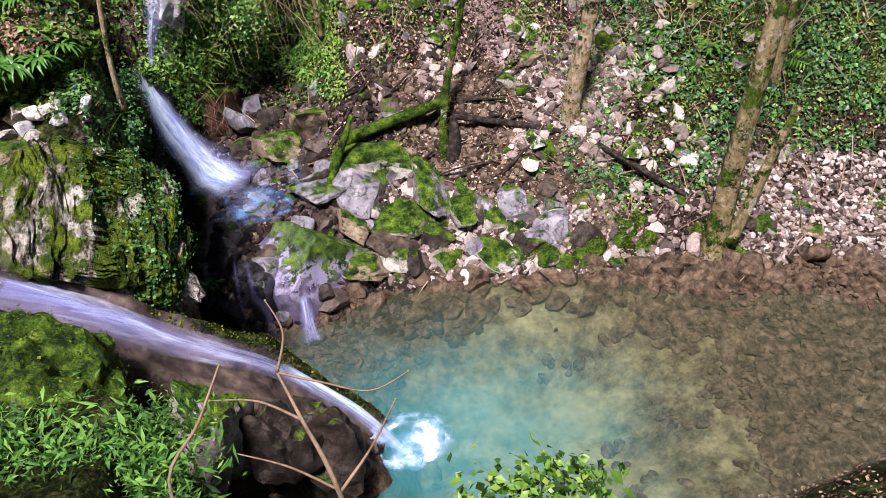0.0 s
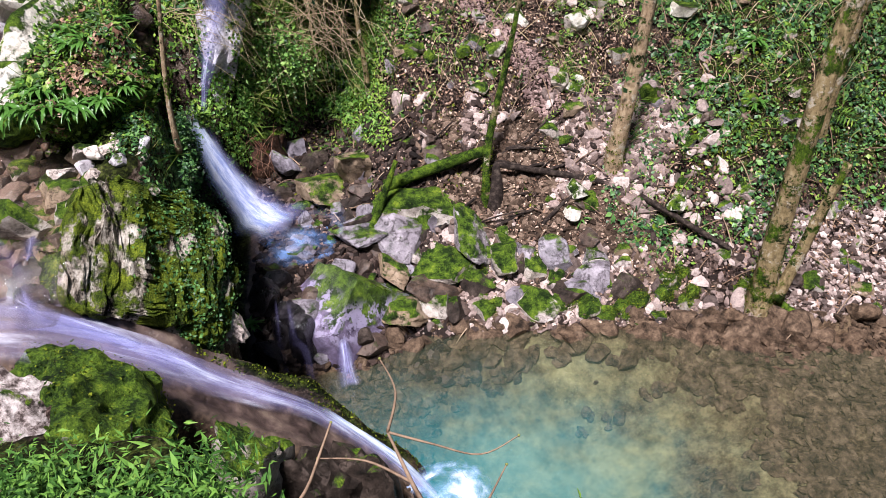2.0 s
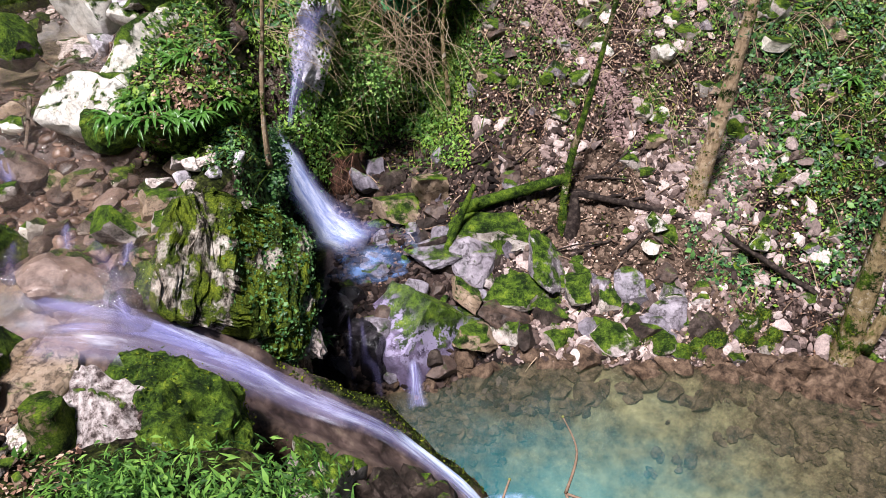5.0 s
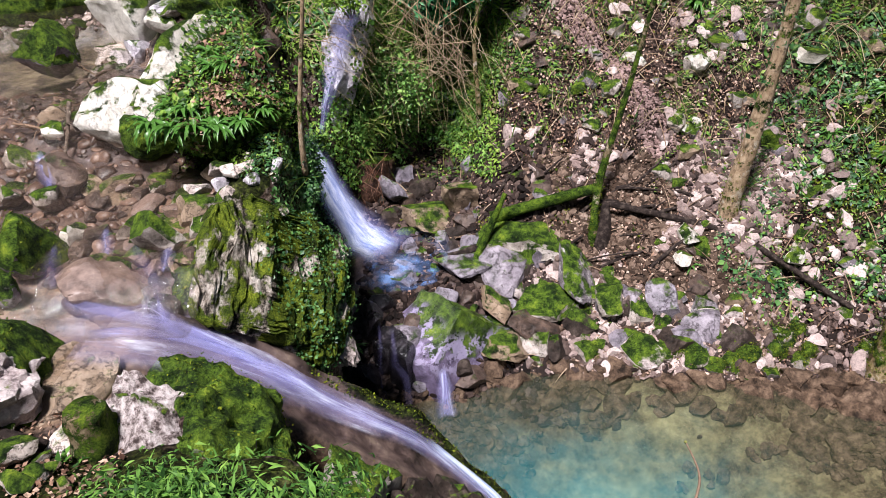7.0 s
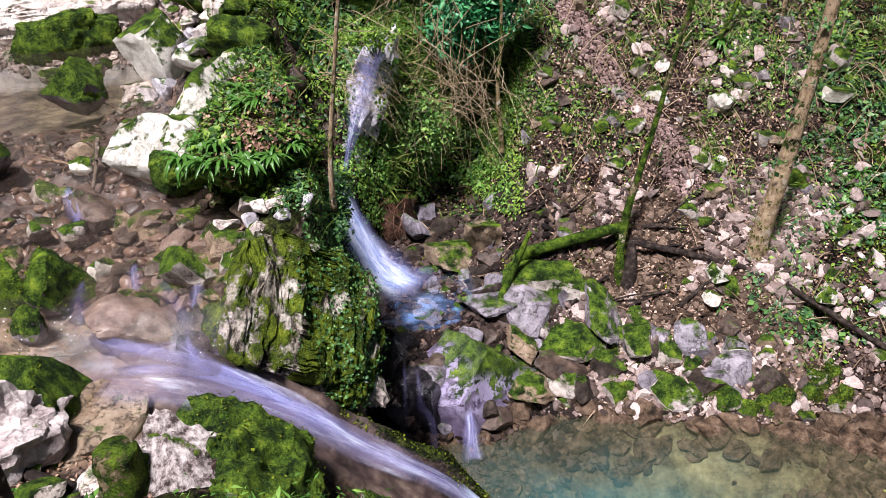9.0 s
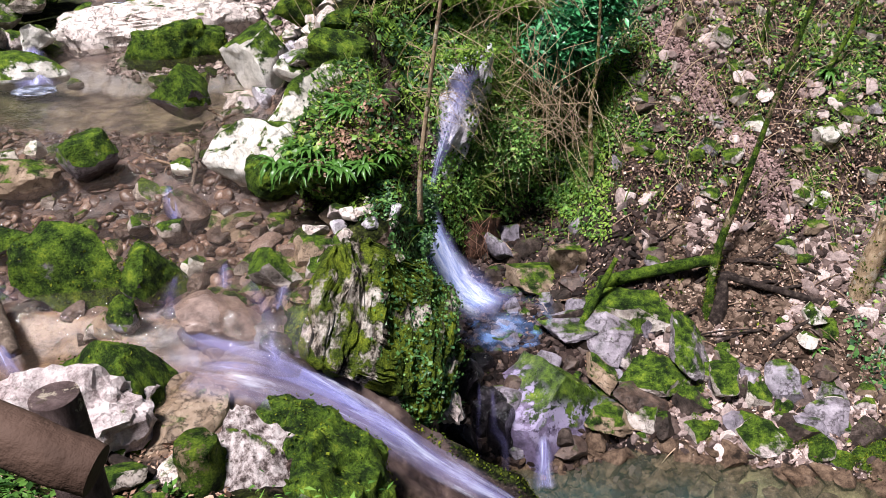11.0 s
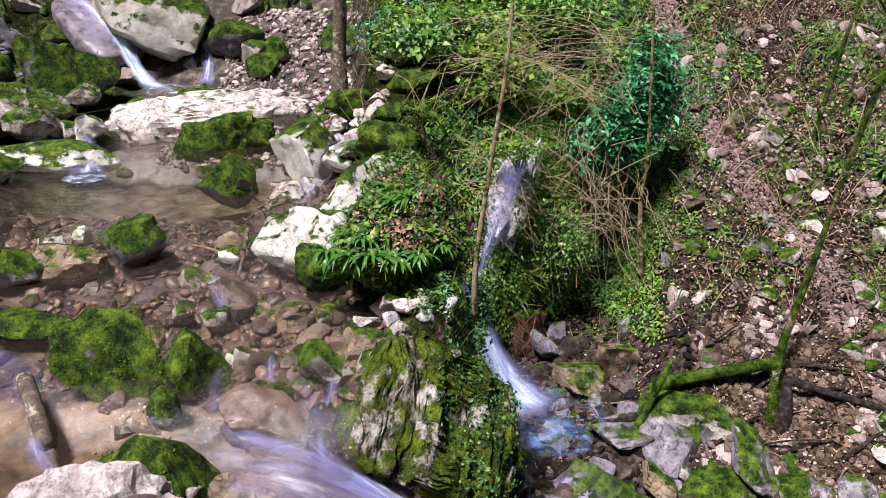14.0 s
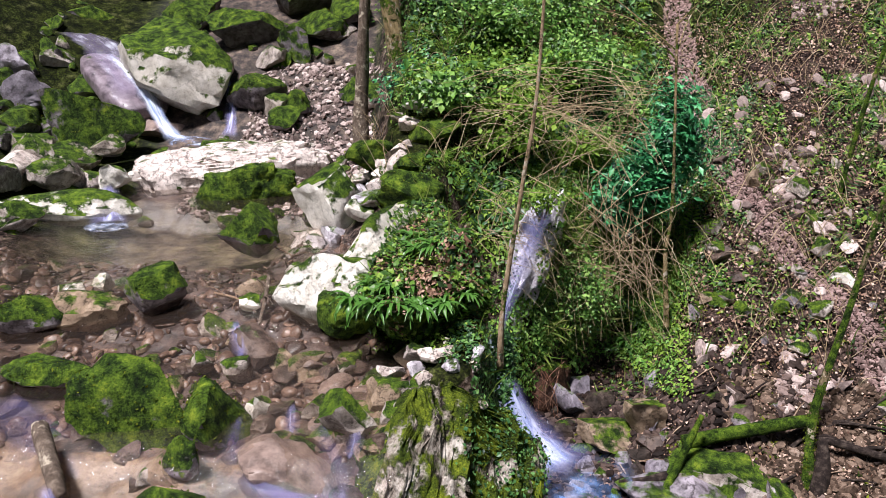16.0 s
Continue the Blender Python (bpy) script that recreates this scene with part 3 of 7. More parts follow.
def rough(x, y):
    """Height with the relief of stones and hummocks."""
    z = land(x, y)
    under = S(-0.35, 0.1, z)
    a = 0.05 + 0.10 * under + 0.12 * S(0.3, 1.2, y - rim_y(x)) * S(-0.3, 0.5, x)
    a = a * (1 - 0.88 * S(-2.3, -2.7, x) * S(4.4, 5.0, y) * (1 - S(12, 13, y)) * S(-7.5, -6.5, x))
    z = z + a * fbm(x * 1.1, y * 1.1, z * 1.1, 4, 3) + 0.07 * fbm(x * 5, y * 5, z * 4, 3, 9)
    return z


def silt_amount(x, y):
    q = np.hypot((x - 1.9) / 1.75, (y - 5.9) / 1.4)
    return np.clip(1.15 - 0.75 * q + 0.5 * fbm(x * 0.9, y * 0.9, 0, 3, 21), 0, 1)


def masks(x, y, z, steep):
    """Where green growth, wet stream rock, bare cliff, pale silt, and pool mud with painted undercut shade lie."""
    d = y - rim_y(x)
    n = fbm(x * 0.9, y * 0.9, 0, 3, 21)
    streamy = S(-2.2, -2.6, x) * S(4.2, 4.8, y) * S(-6.9, -6.2, x + 0.42 * np.maximum(y - 9, 0)) * (1 - S(-4.2, -3.4, x + 0.13 * (y - 9.5)) * S(8.6, 9.4, y)) * (1 - S(-3.2, -2.8, x) * S(7.1, 7.3, y)) * (1 - S(12.0, 13.0, y) * 0.5)
    rib = S(-2.6, -2.3, x) * (1 - S(0.4, 0.8, x)) * S(4.7, 5.0, y) * (1 - S(5.95, 6.1, y))
    pool = S(0.2, -0.05, d) * S(4.0, 4.6, y) * (1 - S(0.1, 0.35, z)) * S(-1.5, -1.2, x)
    slot = S(-1.6, -1.4, x) * (1 - S(-0.3, 0.3, x)) * S(7, 7.4, y) * (1 - S(10.6, 11.2, y)) * (1 - S(1.3, 1.9, z))
    wet = np.clip(streamy + rib + pool + slot, 0, 1)
    spur = S(-3.0, -2.4, x) * (1 - S(-1.3, -0.9, x)) * S(6.0, 6.6, y)
    wall = (1 - S(-0.2, 0.8, x - 0.25 * (y - 10))) * S(9.6, 10.6, y) * S(1.2, 1.8, z)
    rightgreen = S(3.4, 5.2, x - 0.25 * (y - 9)) * S(1.4, 2.2, d)
    ridge = S(0.16, 0.23, y - chute_y(x)) * (1 - S(0.32, 0.44, y - chute_y(x))) * S(-1.5, -1.1, x) * (1 - S(0.1, 0.35, x))
    wet = wet * (1 - ridge)
    # shade of the chute's undercut, painted with the dark pool-bed colour
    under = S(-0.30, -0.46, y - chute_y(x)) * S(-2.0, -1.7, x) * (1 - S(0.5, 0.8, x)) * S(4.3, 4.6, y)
    green = np.clip(ridge + 0.85 * spur + wall + 0.6 * rightgreen + 0.4 * S(6, 7.5, d) + 0.9 * S(4.5, 3.9, y) + 0.5 * S(-7, -8, x) * (1 - S(8, 9, y)), 0, 1) * (1 - wet)
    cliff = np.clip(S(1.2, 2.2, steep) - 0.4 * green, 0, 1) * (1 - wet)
    tan = streamy * S(-2.7, -3.0, x) * (1 - S(5.5, 6.0, y)) + 0.35 * streamy * (1 - S(7.0, 9.0, y))
    basin = 0.28 * S(9.1, 9.7, y) * (1 - S(11.6, 12.1, y)) * S(-8.2, -7.6, x) * (1 - S(-4.9, -4.4, x))
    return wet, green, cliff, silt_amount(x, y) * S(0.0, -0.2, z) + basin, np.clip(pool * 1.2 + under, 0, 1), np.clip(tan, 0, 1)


def axis(lo, a, b, hi, step):
    core = np.arange(a, b, step)
    up, q, s = [], b, step
    while q < hi:
        up.append(q)
        s *= 1.25
        q += s
    dn, q, s = [], a, step
    while q > lo:
        s *= 1.25
        q -= s
        dn.append(q)
    return np.concatenate([dn[::-1], core, up])


def build_ground():
    xs, ys = axis(-70, -8.5, 7.5, 70, 0.05), axis(-60, 2.2, 15.5, 80, 0.05)
    X, Y = np.meshgrid(xs, ys)
    Z = rough(X, Y)
    far = np.maximum(np.hypot((X + 1) / 12, (Y - 8) / 12) - 1, 0)
    Z = Z + 4.0 * far * S(0, 0.6, far)
    gy, gx = np.gradient(Z, ys, xs)
    steep = np.hypot(gx, gy)
    n = fbm(X * 2.2, Y * 2.2, Z * 2.2, 4, 31)
    m = fbm(X * 2.2, Y * 2.2, Z * 2.2, 4, 57)
    k = 0.12 * S(0.9, 2.5, steep)
    px, py = X + k * n, Y + k * m
    nx, ny = len(xs), len(ys)
    idx = np.arange(nx * ny).reshape(ny, nx)
    f = np.stack([idx[:-1, :-1], idx[:-1, 1:], idx[1:, 1:], idx[1:, :-1]], -1).reshape(-1, 4)
    v = np.stack([px, py, Z], -1).reshape(-1, 3)
    ob = mesh_object("ground", v.tolist(), f.tolist(), ground_mat)
    for name, arr in zip(("wet", "green", "cliff", "silt", "mud_shade", "tan"), masks(X, Y, Z, steep)):
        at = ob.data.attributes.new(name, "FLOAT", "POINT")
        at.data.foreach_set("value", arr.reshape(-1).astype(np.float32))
    tagged(ob, "forest gorge ground of earth, scree and wet limestone", "ground", kind="structure")
    return v, f


ground_v, ground_f = build_ground()


def scatter(count, inside, seed=1):
    """Points spread evenly over the ground's surface where inside(x, y, z, nz) is true: places and normals."""
    r = np.random.default_rng(seed)
    c = ground_v[ground_f].mean(1)
    box = (c[:, 0] > -13) & (c[:, 0] < 9) & (c[:, 1] > 0) & (c[:, 1] < 22)
    q = ground_v[ground_f[box]]
    nrm = np.cross(q[:, 2] - q[:, 0], q[:, 3] - q[:, 1])
    area = np.linalg.norm(nrm, axis=1)
    nrm = nrm / area[:, None]
    c = c[box]
    ok = inside(c[:, 0], c[:, 1], c[:, 2], nrm[:, 2])
    wgt = area * ok
    pick = r.choice(len(wgt), count, p=wgt / wgt.sum())
    u, v = r.random((2, count, 1))
    q = q[pick]
    pts = (q[:, 0] * (1 - u) + q[:, 1] * u) * (1 - v) + (q[:, 3] * (1 - u) + q[:, 2] * u) * v
    return pts, nrm[pick]


def spread(name, template_v, template_f, pts, nrm, size, material, label, category, jitter=0.6, lift=0.0, flat=(1, 1, 1), upright=0.0, seed=3, smooth=False, keep_dir=None):
    """Many small pieces in one mesh: the template set at each point, leaning on the normal, turned and sized at random."""
    r = np.random.default_rng(seed)
    n = len(pts)
    up = nrm * (1 - upright) + np.array([0, 0, 1.0]) * upright + r.normal(0, jitter * 0.5, (n, 3))
    up /= np.linalg.norm(up, axis=1)[:, None]
    t = r.normal(0, 1, (n, 3)) if keep_dir is None else keep_dir + r.normal(0, 0.35, (n, 3))
    xax = np.cross(t, up)
    xax /= np.linalg.norm(xax, axis=1)[:, None]
    yax = np.cross(up, xax)
    sz = size[0] + (size[1] - size[0]) * r.random(n) ** 1.8
    sc = sz[:, None] * (1 + 0.25 * r.normal(0, 1, (n, 3)).clip(-1.6, 1.6)) * np.array(flat)
    tv = np.asarray(template_v, float)
    if tv.ndim == 2:
        tv = tv[None]
    pick = r.integers(0, len(tv), n)
    loc = tv[pick] * sc[:, None, :]
    v = loc[..., 0:1] * xax[:, None] + loc[..., 1:2] * yax[:, None] + loc[..., 2:3] * up[:, None] + (pts + lift * up)[:, None]
    k = tv.shape[1]
    me = bpy.data.meshes.new(name)
    faces = np.asarray(template_f)
    fl = (faces[None] + (np.arange(n) * k)[:, None, None]).reshape(-1, faces.shape[1])
    me.from_pydata(v.reshape(-1, 3).tolist(), [], fl.tolist())
    me.materials.append(material)
    if smooth:
        me.polygons.foreach_set("use_smooth", np.ones(len(me.polygons), bool))
    ob = new(name, me)
    return tagged(ob, label, category, kind="stuff")


# ---------------------------------------------------------------- water
def sheet(name, x0, x1, y0, y1, zfun, material, label, step=0.06, clearance=0.0, keep=None):
    """A still or running water surface over the bed, kept where the bed lies below it."""
    xs, ys = np.arange(x0, x1 + step, step), np.arange(y0, y1 + step, step)
    X, Y = np.meshgrid(xs, ys)
    Z = zfun(X, Y) + 0.006 * fbm(X * 3, Y * 3, 0, 2, 77)
    ok = rough(X, Y) < Z + 0.06
    if keep is not None:
        ok &= keep(X, Y)
    idx = np.arange(X.size).reshape(X.shape)
    f = np.stack([idx[:-1, :-1], idx[:-1, 1:], idx[1:, 1:], idx[1:, :-1]], -1).reshape(-1, 4)
    good = ok.reshape(-1)[f].any(1)
    used = np.unique(f[good])
    remap = np.zeros(X.size, int)
    remap[used] = np.arange(len(used))
    v = np.stack([X, Y, Z], -1).reshape(-1, 3)[used]
    ob = mesh_object(name, v.tolist(), remap[f[good]].tolist(), material)
    ob.visible_shadow = False
    return tagged(ob, label, "water", kind="structure")


sheet("pool_water", -1.4, 8.0, 4.0, 8.6, lambda x, y: np.full_like(x, -0.04), pool_water, "clear turquoise plunge pool")


def stream_level(x, y):
    return bed_z(y) + 0.122


sheet("stream_water", -8.6, -2.2, 4.6, 12.4, stream_level, stream_water, "shallow clear stream running over brown stones",
      keep=lambda x, y: (x < -2.25) & ~((x > -3.3) & (y > 7.7)) & ~((y < 5.2) & (x > -3.0)))


def ribbon(name, path, widths, material, label, lift=0.04, bulge=0.05, across=10, per=14, parent=None, rag=0.04):
    """A band of running water along a smooth path; u runs across it and v along it."""
    pts = np.array(path, float)
    n = (len(pts) - 1) * per
    tt = np.linspace(0, len(pts) - 1, n + 1)
    i = np.clip(tt.astype(int), 0, len(pts) - 2)
    f = (tt - i)[:, None]
    p0, p1, p2, p3 = pts[np.maximum(i - 1, 0)], pts[i], pts[i + 1], pts[np.minimum(i + 2, len(pts) - 1)]
    c = 0.5 * (2 * p1 + (p2 - p0) * f + (2 * p0 - 5 * p1 + 4 * p2 - p3) * f**2 + (3 * p1 - p0 - 3 * p2 + p3) * f**3)
    wd = np.interp(tt, np.arange(len(pts)), widths)
    tan = np.gradient(c, axis=0)
    length = np.concatenate([[0], np.cumsum(np.linalg.norm(np.diff(c, axis=0), axis=1))])
    tan /= np.linalg.norm(tan, axis=1)[:, None] + 1e-9
    flow = tan * np.array([1, 1, 0.0])
    flow = flow / (np.linalg.norm(flow, axis=1)[:, None] + 1e-6)
    side = np.stack([-flow[:, 1], flow[:, 0], np.zeros(len(c))], -1)
    nor = np.cross(tan, side)
    nor *= np.sign(nor[:, 2:3] + 1e-9)
    u = np.linspace(0, 1, across + 1)
    ragged = 1 + rag * 6 * vnoise(length[:, None] * 5, u[None] * 2, 0, 13)
    v = c[:, None] + side[:, None] * ((u - 0.5)[None, :, None] * wd[:, None, None] * ragged[..., None])
    v = v + nor[:, None] * (lift + bulge * np.sin(u * math.pi)[None, :, None] + (rag * vnoise(u[None] * 7, length[:, None] * 2.2, 0, 4))[..., None])
    m = across + 1
    idx = np.arange((n + 1) * m).reshape(n + 1, m)
    fc = np.stack([idx[:-1, :-1], idx[:-1, 1:], idx[1:, 1:], idx[1:, :-1]], -1).reshape(-1, 4)
    ob = mesh_object(name, v.reshape(-1, 3).tolist(), fc.tolist(), material, parent=parent)
    uvl = ob.data.uv_layers.new(name="flow")
    U = np.stack(np.broadcast_arrays(u[None], length[:, None]), -1).reshape(-1, 2)
    uvl.data.foreach_set("uv", U[fc.reshape(-1)].reshape(-1).astype(np.float32))
    ends = S(0, 0.35, length / length[-1] * 2) * S(0, 0.12, (1 - length / length[-1]))
    ob.data.attributes.new("ends", "FLOAT", "POINT").data.foreach_set("value", np.repeat(ends, m).astype(np.float32))
    ob.visible_shadow = False
    return tagged(ob, label, "water", kind="structure") if not parent else ob


# ---------------------------------------------------------------- running water
X_CH = [-2.55, -1.8, -1.4, -0.7, -0.1, 0.33]
ribbon("chute_water", [(x, float(chute_y(x)), float(chute_z(x))) for x in X_CH], [0.34, 0.40, 0.36, 0.28, 0.21, 0.19], foam_mid,
       "foaming water racing down a narrow rock chute", 0.06, 0.05, rag=0.02)
ribbon("chute_foam", [(x, float(chute_y(x)) + 0.02, float(chute_z(x))) for x in X_CH[3:]], [0.12, 0.16, 0.19], foam_dense,
       "white foam at the lower end of the chute", 0.11, 0.04, rag=0.02)
ribbon("lip_water", [(-3.35, 5.30, 2.76), (-3.0, 5.33, 2.76), (-2.6, 5.38, 2.68), (-2.2, 5.45, 2.44), (-1.8, 5.50, 2.14), (-1.4, 5.55, 1.77), (-0.9, 5.59, 1.40)], [0.5, 0.85, 0.95, 0.85, 0.62, 0.5, 0.36], foam_lip,
       "thin sheet of water gathering at the chute's lip, tinted lilac for sky reflection", 0.075, 0.0, rag=0.012)
for path, wid, lab in (
        ([(-3.34, 5.62, 2.80), (-3.0, 5.52, 2.78), (-2.7, 5.47, 2.72), (-2.3, 5.50, 2.51), (-1.9, 5.53, 2.22), (-1.5, 5.56, 1.86)], [0.10, 0.16, 0.14, 0.16, 0.16, 0.14], "blue streak of water bending into the chute"),
        ([(-2.95, 5.22, 2.76), (-2.7, 5.28, 2.73), (-2.4, 5.34, 2.62), (-2.0, 5.42, 2.36)], [0.06, 0.12, 0.12, 0.10], "white streak of water bending into the chute"),
        ([(-2.72, 5.62, 2.80), (-2.5, 5.52, 2.68), (-2.2, 5.47, 2.48), (-1.9, 5.46, 2.26)], [0.10, 0.12, 0.10, 0.08], "lilac streak of water bending into the chute")):
    ribbon("lip_streak", path, [1.5 * q for q in wid], foam_thin, lab, 0.10, 0.01, rag=0.03)
ribbon("slot_mist", [(-2.02, 10.15, 2.05), (-1.84, 9.98, 1.55), (-1.58, 9.7, 1.15), (-1.22, 9.4, 0.95), (-0.85, 9.15, 0.85)], [0.25, 0.5, 0.75, 1.0, 1.1], foam_thin,
       "thin spray beside the slot fall", 0.12, 0.12)
ribbon("slot_waterfall", [(-2.10, 10.34, 2.28), (-1.92, 10.06, 1.62), (-1.66, 9.82, 1.14), (-1.34, 9.52, 0.88), (-1.02, 9.27, 0.80)], [0.14, 0.48, 0.62, 0.80, 0.92], foam_dense,
       "white waterfall sliding out of a narrow rock slot", 0.10, 0.10)
ribbon("upper_waterfall", [(-1.30, 10.74, 3.85), (-1.42, 10.58, 3.6), (-1.56, 10.40, 3.2), (-1.70, 10.24, 2.7), (-1.84, 10.14, 2.1)], [0.34, 0.42, 0.42, 0.24, 0.12], foam_thin,
       "tall pale waterfall over a rock face", 0.06, 0.03)
ribbon("ledge_trickle", [(-2.92, 6.2, 2.98), (-2.76, 5.98, 2.95), (-2.62, 5.76, 2.88), (-2.56, 5.62, 2.76), (-2.48, 5.5, 2.66)], [0.10, 0.20, 0.20, 0.16, 0.18], foam_film,
       "small spill between stream stones, tinted lilac for sky reflection", 0.03, 0.02)
ribbon("ledge_trickle", [(-2.585, 5.68, 2.82), (-2.55, 5.6, 2.76), (-2.5, 5.52, 2.68), (-2.42, 5.46, 2.6)], [0.04, 0.07, 0.10, 0.16], foam_thin,
       "small white spill below the wet ledge", 0.05, 0.02)
ribbon("pool_trickle", [(-0.40, 7.56, 0.42), (-0.38, 7.42, 0.27), (-0.37, 7.32, 0.12), (-0.36, 7.26, -0.04)], [0.10, 0.18, 0.24, 0.32], foam_mid,
       "thin veil of water dropping into the pool", 0.05, 0.03)
for path, wid in (([(-1.12, 7.98, 0.72), (-1.10, 7.74, 0.62), (-1.10, 7.60, 0.40), (-1.09, 7.48, 0.20), (-1.07, 7.40, -0.02)], [0.04, 0.06, 0.06, 0.07, 0.09]),
                  ([(-0.97, 7.86, 0.76), (-0.94, 7.62, 0.64), (-0.92, 7.50, 0.48), (-0.84, 7.40, 0.34), (-0.80, 7.30, 0.05)], [0.05, 0.07, 0.17, 0.16, 0.14])):
    ribbon("dark_trickle", path, wid, foam_film, "thin blue trickle running down shade-darkened wet rock", 0.07, 0.02)
ribbon("cascade_sheet", [(-11.6, 16.6, 6.1), (-10.6, 15.9, 5.8), (-9.9, 15.35, 5.45), (-9.2, 14.85, 5.05), (-8.85, 14.5, 4.8)], [0.9, 0.95, 1.0, 1.1, 1.2], foam_lip,
       "thin sheet of water sliding over a smooth rock, tinted lilac for sky reflection", 0.10, 0.03, rag=0.02)
ribbon("cascade_run", [(-10.2, 15.5, 5.55), (-9.4, 14.95, 5.15), (-8.85, 14.5, 4.82), (-8.5, 14.2, 4.42), (-8.1, 13.95, 4.1), (-7.7, 13.9, 4.05)], [0.12, 0.2, 0.36, 0.34, 0.45, 0.5], foam_dense,
       "white run of water falling off the sheet's edge", 0.13, 0.05)
ribbon("cascade_run", [(-9.5, 14.75, 4.98), (-9.35, 14.5, 4.72), (-9.3, 14.4, 4.4), (-9.25, 14.3, 4.15)], [0.2, 0.24, 0.2, 0.3], foam_thin,
       "thin veil of water at the sheet's side", 0.08, 0.03)
ribbon("side_cascade", [(-7.75, 15.6, 5.2), (-7.5, 15.1, 4.8), (-7.3, 14.7, 4.35), (-7.2, 14.3, 4.1)], [0.2, 0.22, 0.3, 0.45], foam_mid,
       "small side cascade among mossy boulders", 0.1, 0.05)
ribbon("basin_spill", [(-7.9, 11.5, 3.72), (-7.7, 11.2, 3.66), (-7.45, 10.8, 3.5), (-7.2, 10.4, 3.42)], [0.3, 0.35, 0.45, 0.6], foam_mid,
       "white spill into the upper basin", 0.03, 0.04)


def splash(name, at, radius, label, seed, flat=0.35, material=None):
    """A mound of boiling white water with ragged edges."""
    bm = bmesh.new()
    bmesh.ops.create_icosphere(bm, subdivisions=4, radius=1)
    for v in bm.verts:
        k = 1 + 0.28 * noise.fractal(v.co * 1.6 + Vector((seed, 0, 0)), 0.8, 2.2, 5)
        v.co = Vector((v.co.x * radius[0] * k, v.co.y * radius[1] * k, v.co.z * flat * radius[0] * k))
    ob = part(name, bm, material or splash_mat)
    ob.matrix_world = Matrix.Translation(at)
    ob.visible_shadow = False
    return tagged(ob, label, "water", kind="structure")


def splash_material(name, lo, hi, thin=(0.30, 0.46, 0.85), thick=(0.95, 0.97, 1.0)):
    k = Mat(name)
    p = k.world_pos()
    c = k.n("TexCoord").outputs["Generated"]
    q = k.n("VectorMath")
    q.operation = "DISTANCE"
    k.l(c, q.inputs[0])
    q.inputs[1].default_value = (0.5, 0.5, 0.5)
    core = k.math("SUBTRACT", 1.0, k.step(q.outputs["Value"], 0.05, 0.55))
    a = k.step(k.math("ADD", k.math("MULTIPLY", core, 1.25), k.math("MULTIPLY", k.noise(p, 7, 4, 0.6), 0.55)), lo, hi)
    k.col(k.mix(a, thin, thick))
    k.b.inputs["Roughness"].default_value = 0.5
    tr = k.n("BsdfTransparent")
    mx = k.n("MixShader")
    k.l(a, mx.inputs[0])
    k.l(tr.outputs[0], mx.inputs[1])
    k.l(k.b.outputs[0], mx.inputs[2])
    k.l(mx.outputs[0], k.t.nodes["Material Output"].inputs[0])
    k.bump(k.noise(p, 9, 3, 0.6), 0.25, 0.03)
    return k.m


# riffle ribbons added where ripples mirror the sky; the reflection is their colour
for path, wid, mat, lab in (
        ([(-3.52, 6.2, 3.0), (-3.48, 6.0, 2.95), (-3.42, 5.82, 2.86), (-3.38, 5.7, 2.82)], [0.10, 0.14, 0.16, 0.12], foam_film, "small riffle between stones, tinted blue for sky reflection"),
        ([(-3.2, 6.45, 3.0), (-3.15, 6.3, 2.97), (-3.1, 6.15, 2.93)], [0.08, 0.12, 0.1], foam_thin, "small riffle between stones, tinted lilac for sky reflection"),
        ([(-5.5, 6.2, 3.02), (-5.1, 5.95, 2.97), (-4.75, 5.7, 2.92), (-4.45, 5.4, 2.86)], [0.3, 0.45, 0.5, 0.35], foam_film, "rapid at the stream's side, tinted lilac for sky reflection"),
        ([(-4.55, 5.35, 2.86), (-4.3, 5.12, 2.80), (-4.05, 4.95, 2.76), (-3.8, 4.9, 2.74)], [0.12, 0.15, 0.15, 0.15], foam_thin, "small spill at the stream's side, tinted lilac for sky reflection"),
        ([(-4.1, 7.45, 3.28), (-3.95, 7.2, 3.2), (-3.85, 7.0, 3.14)], [0.1, 0.14, 0.12], foam_thin, "small riffle beside the red rock, tinted lilac for sky reflection"),
        ([(-2.62, 6.2, 2.98), (-2.58, 6.05, 2.96), (-2.58, 5.88, 2.93)], [0.1, 0.12, 0.1], foam_thin, "run of water beside the ledge, tinted lilac for sky reflection")):
    ribbon("riffle", path[:3], [1.15 * q for q in wid[:3]], mat, lab, 0.03, 0.01)
splash_mat = splash_material("boiling_foam", 0.32, 0.85)
mist_mat = splash_material("blurred_spray", 0.40, 1.6)
blue_mat = splash_material("blue_spray_water", 0.30, 1.0, (0.10, 0.22, 0.50), (0.26, 0.42, 0.78))
splash("plunge_foam", (0.47, 5.58, -0.03), (0.46, 0.34), "white foam where the chute strikes the pool", 1.0, 0.22)
splash("plunge_foam", (0.34, 5.56, 0.02), (0.46, 0.30), "dense white foam at the chute's foot", 3.0, 0.35)
splash("slot_foam", (-1.12, 9.36, 0.84), (1.0, 0.62), "blurred white spray at the foot of the slot fall", 5.0, 0.3, mist_mat)
splash("slot_pool", (-0.90, 9.42, 0.66), (0.62, 0.62), "blue churning water below the slot fall", 6.0, 0.12, blue_mat)
splash("basin_foam", (-7.3, 10.5, 3.42), (0.30, 0.25), "foam at the basin's inflow", 8.0, 0.15)
splash("cascade_foam", (-7.85, 14.2, 4.12), (0.45, 0.3), "foam at the foot of the upper cascade", 9.0, 0.25)


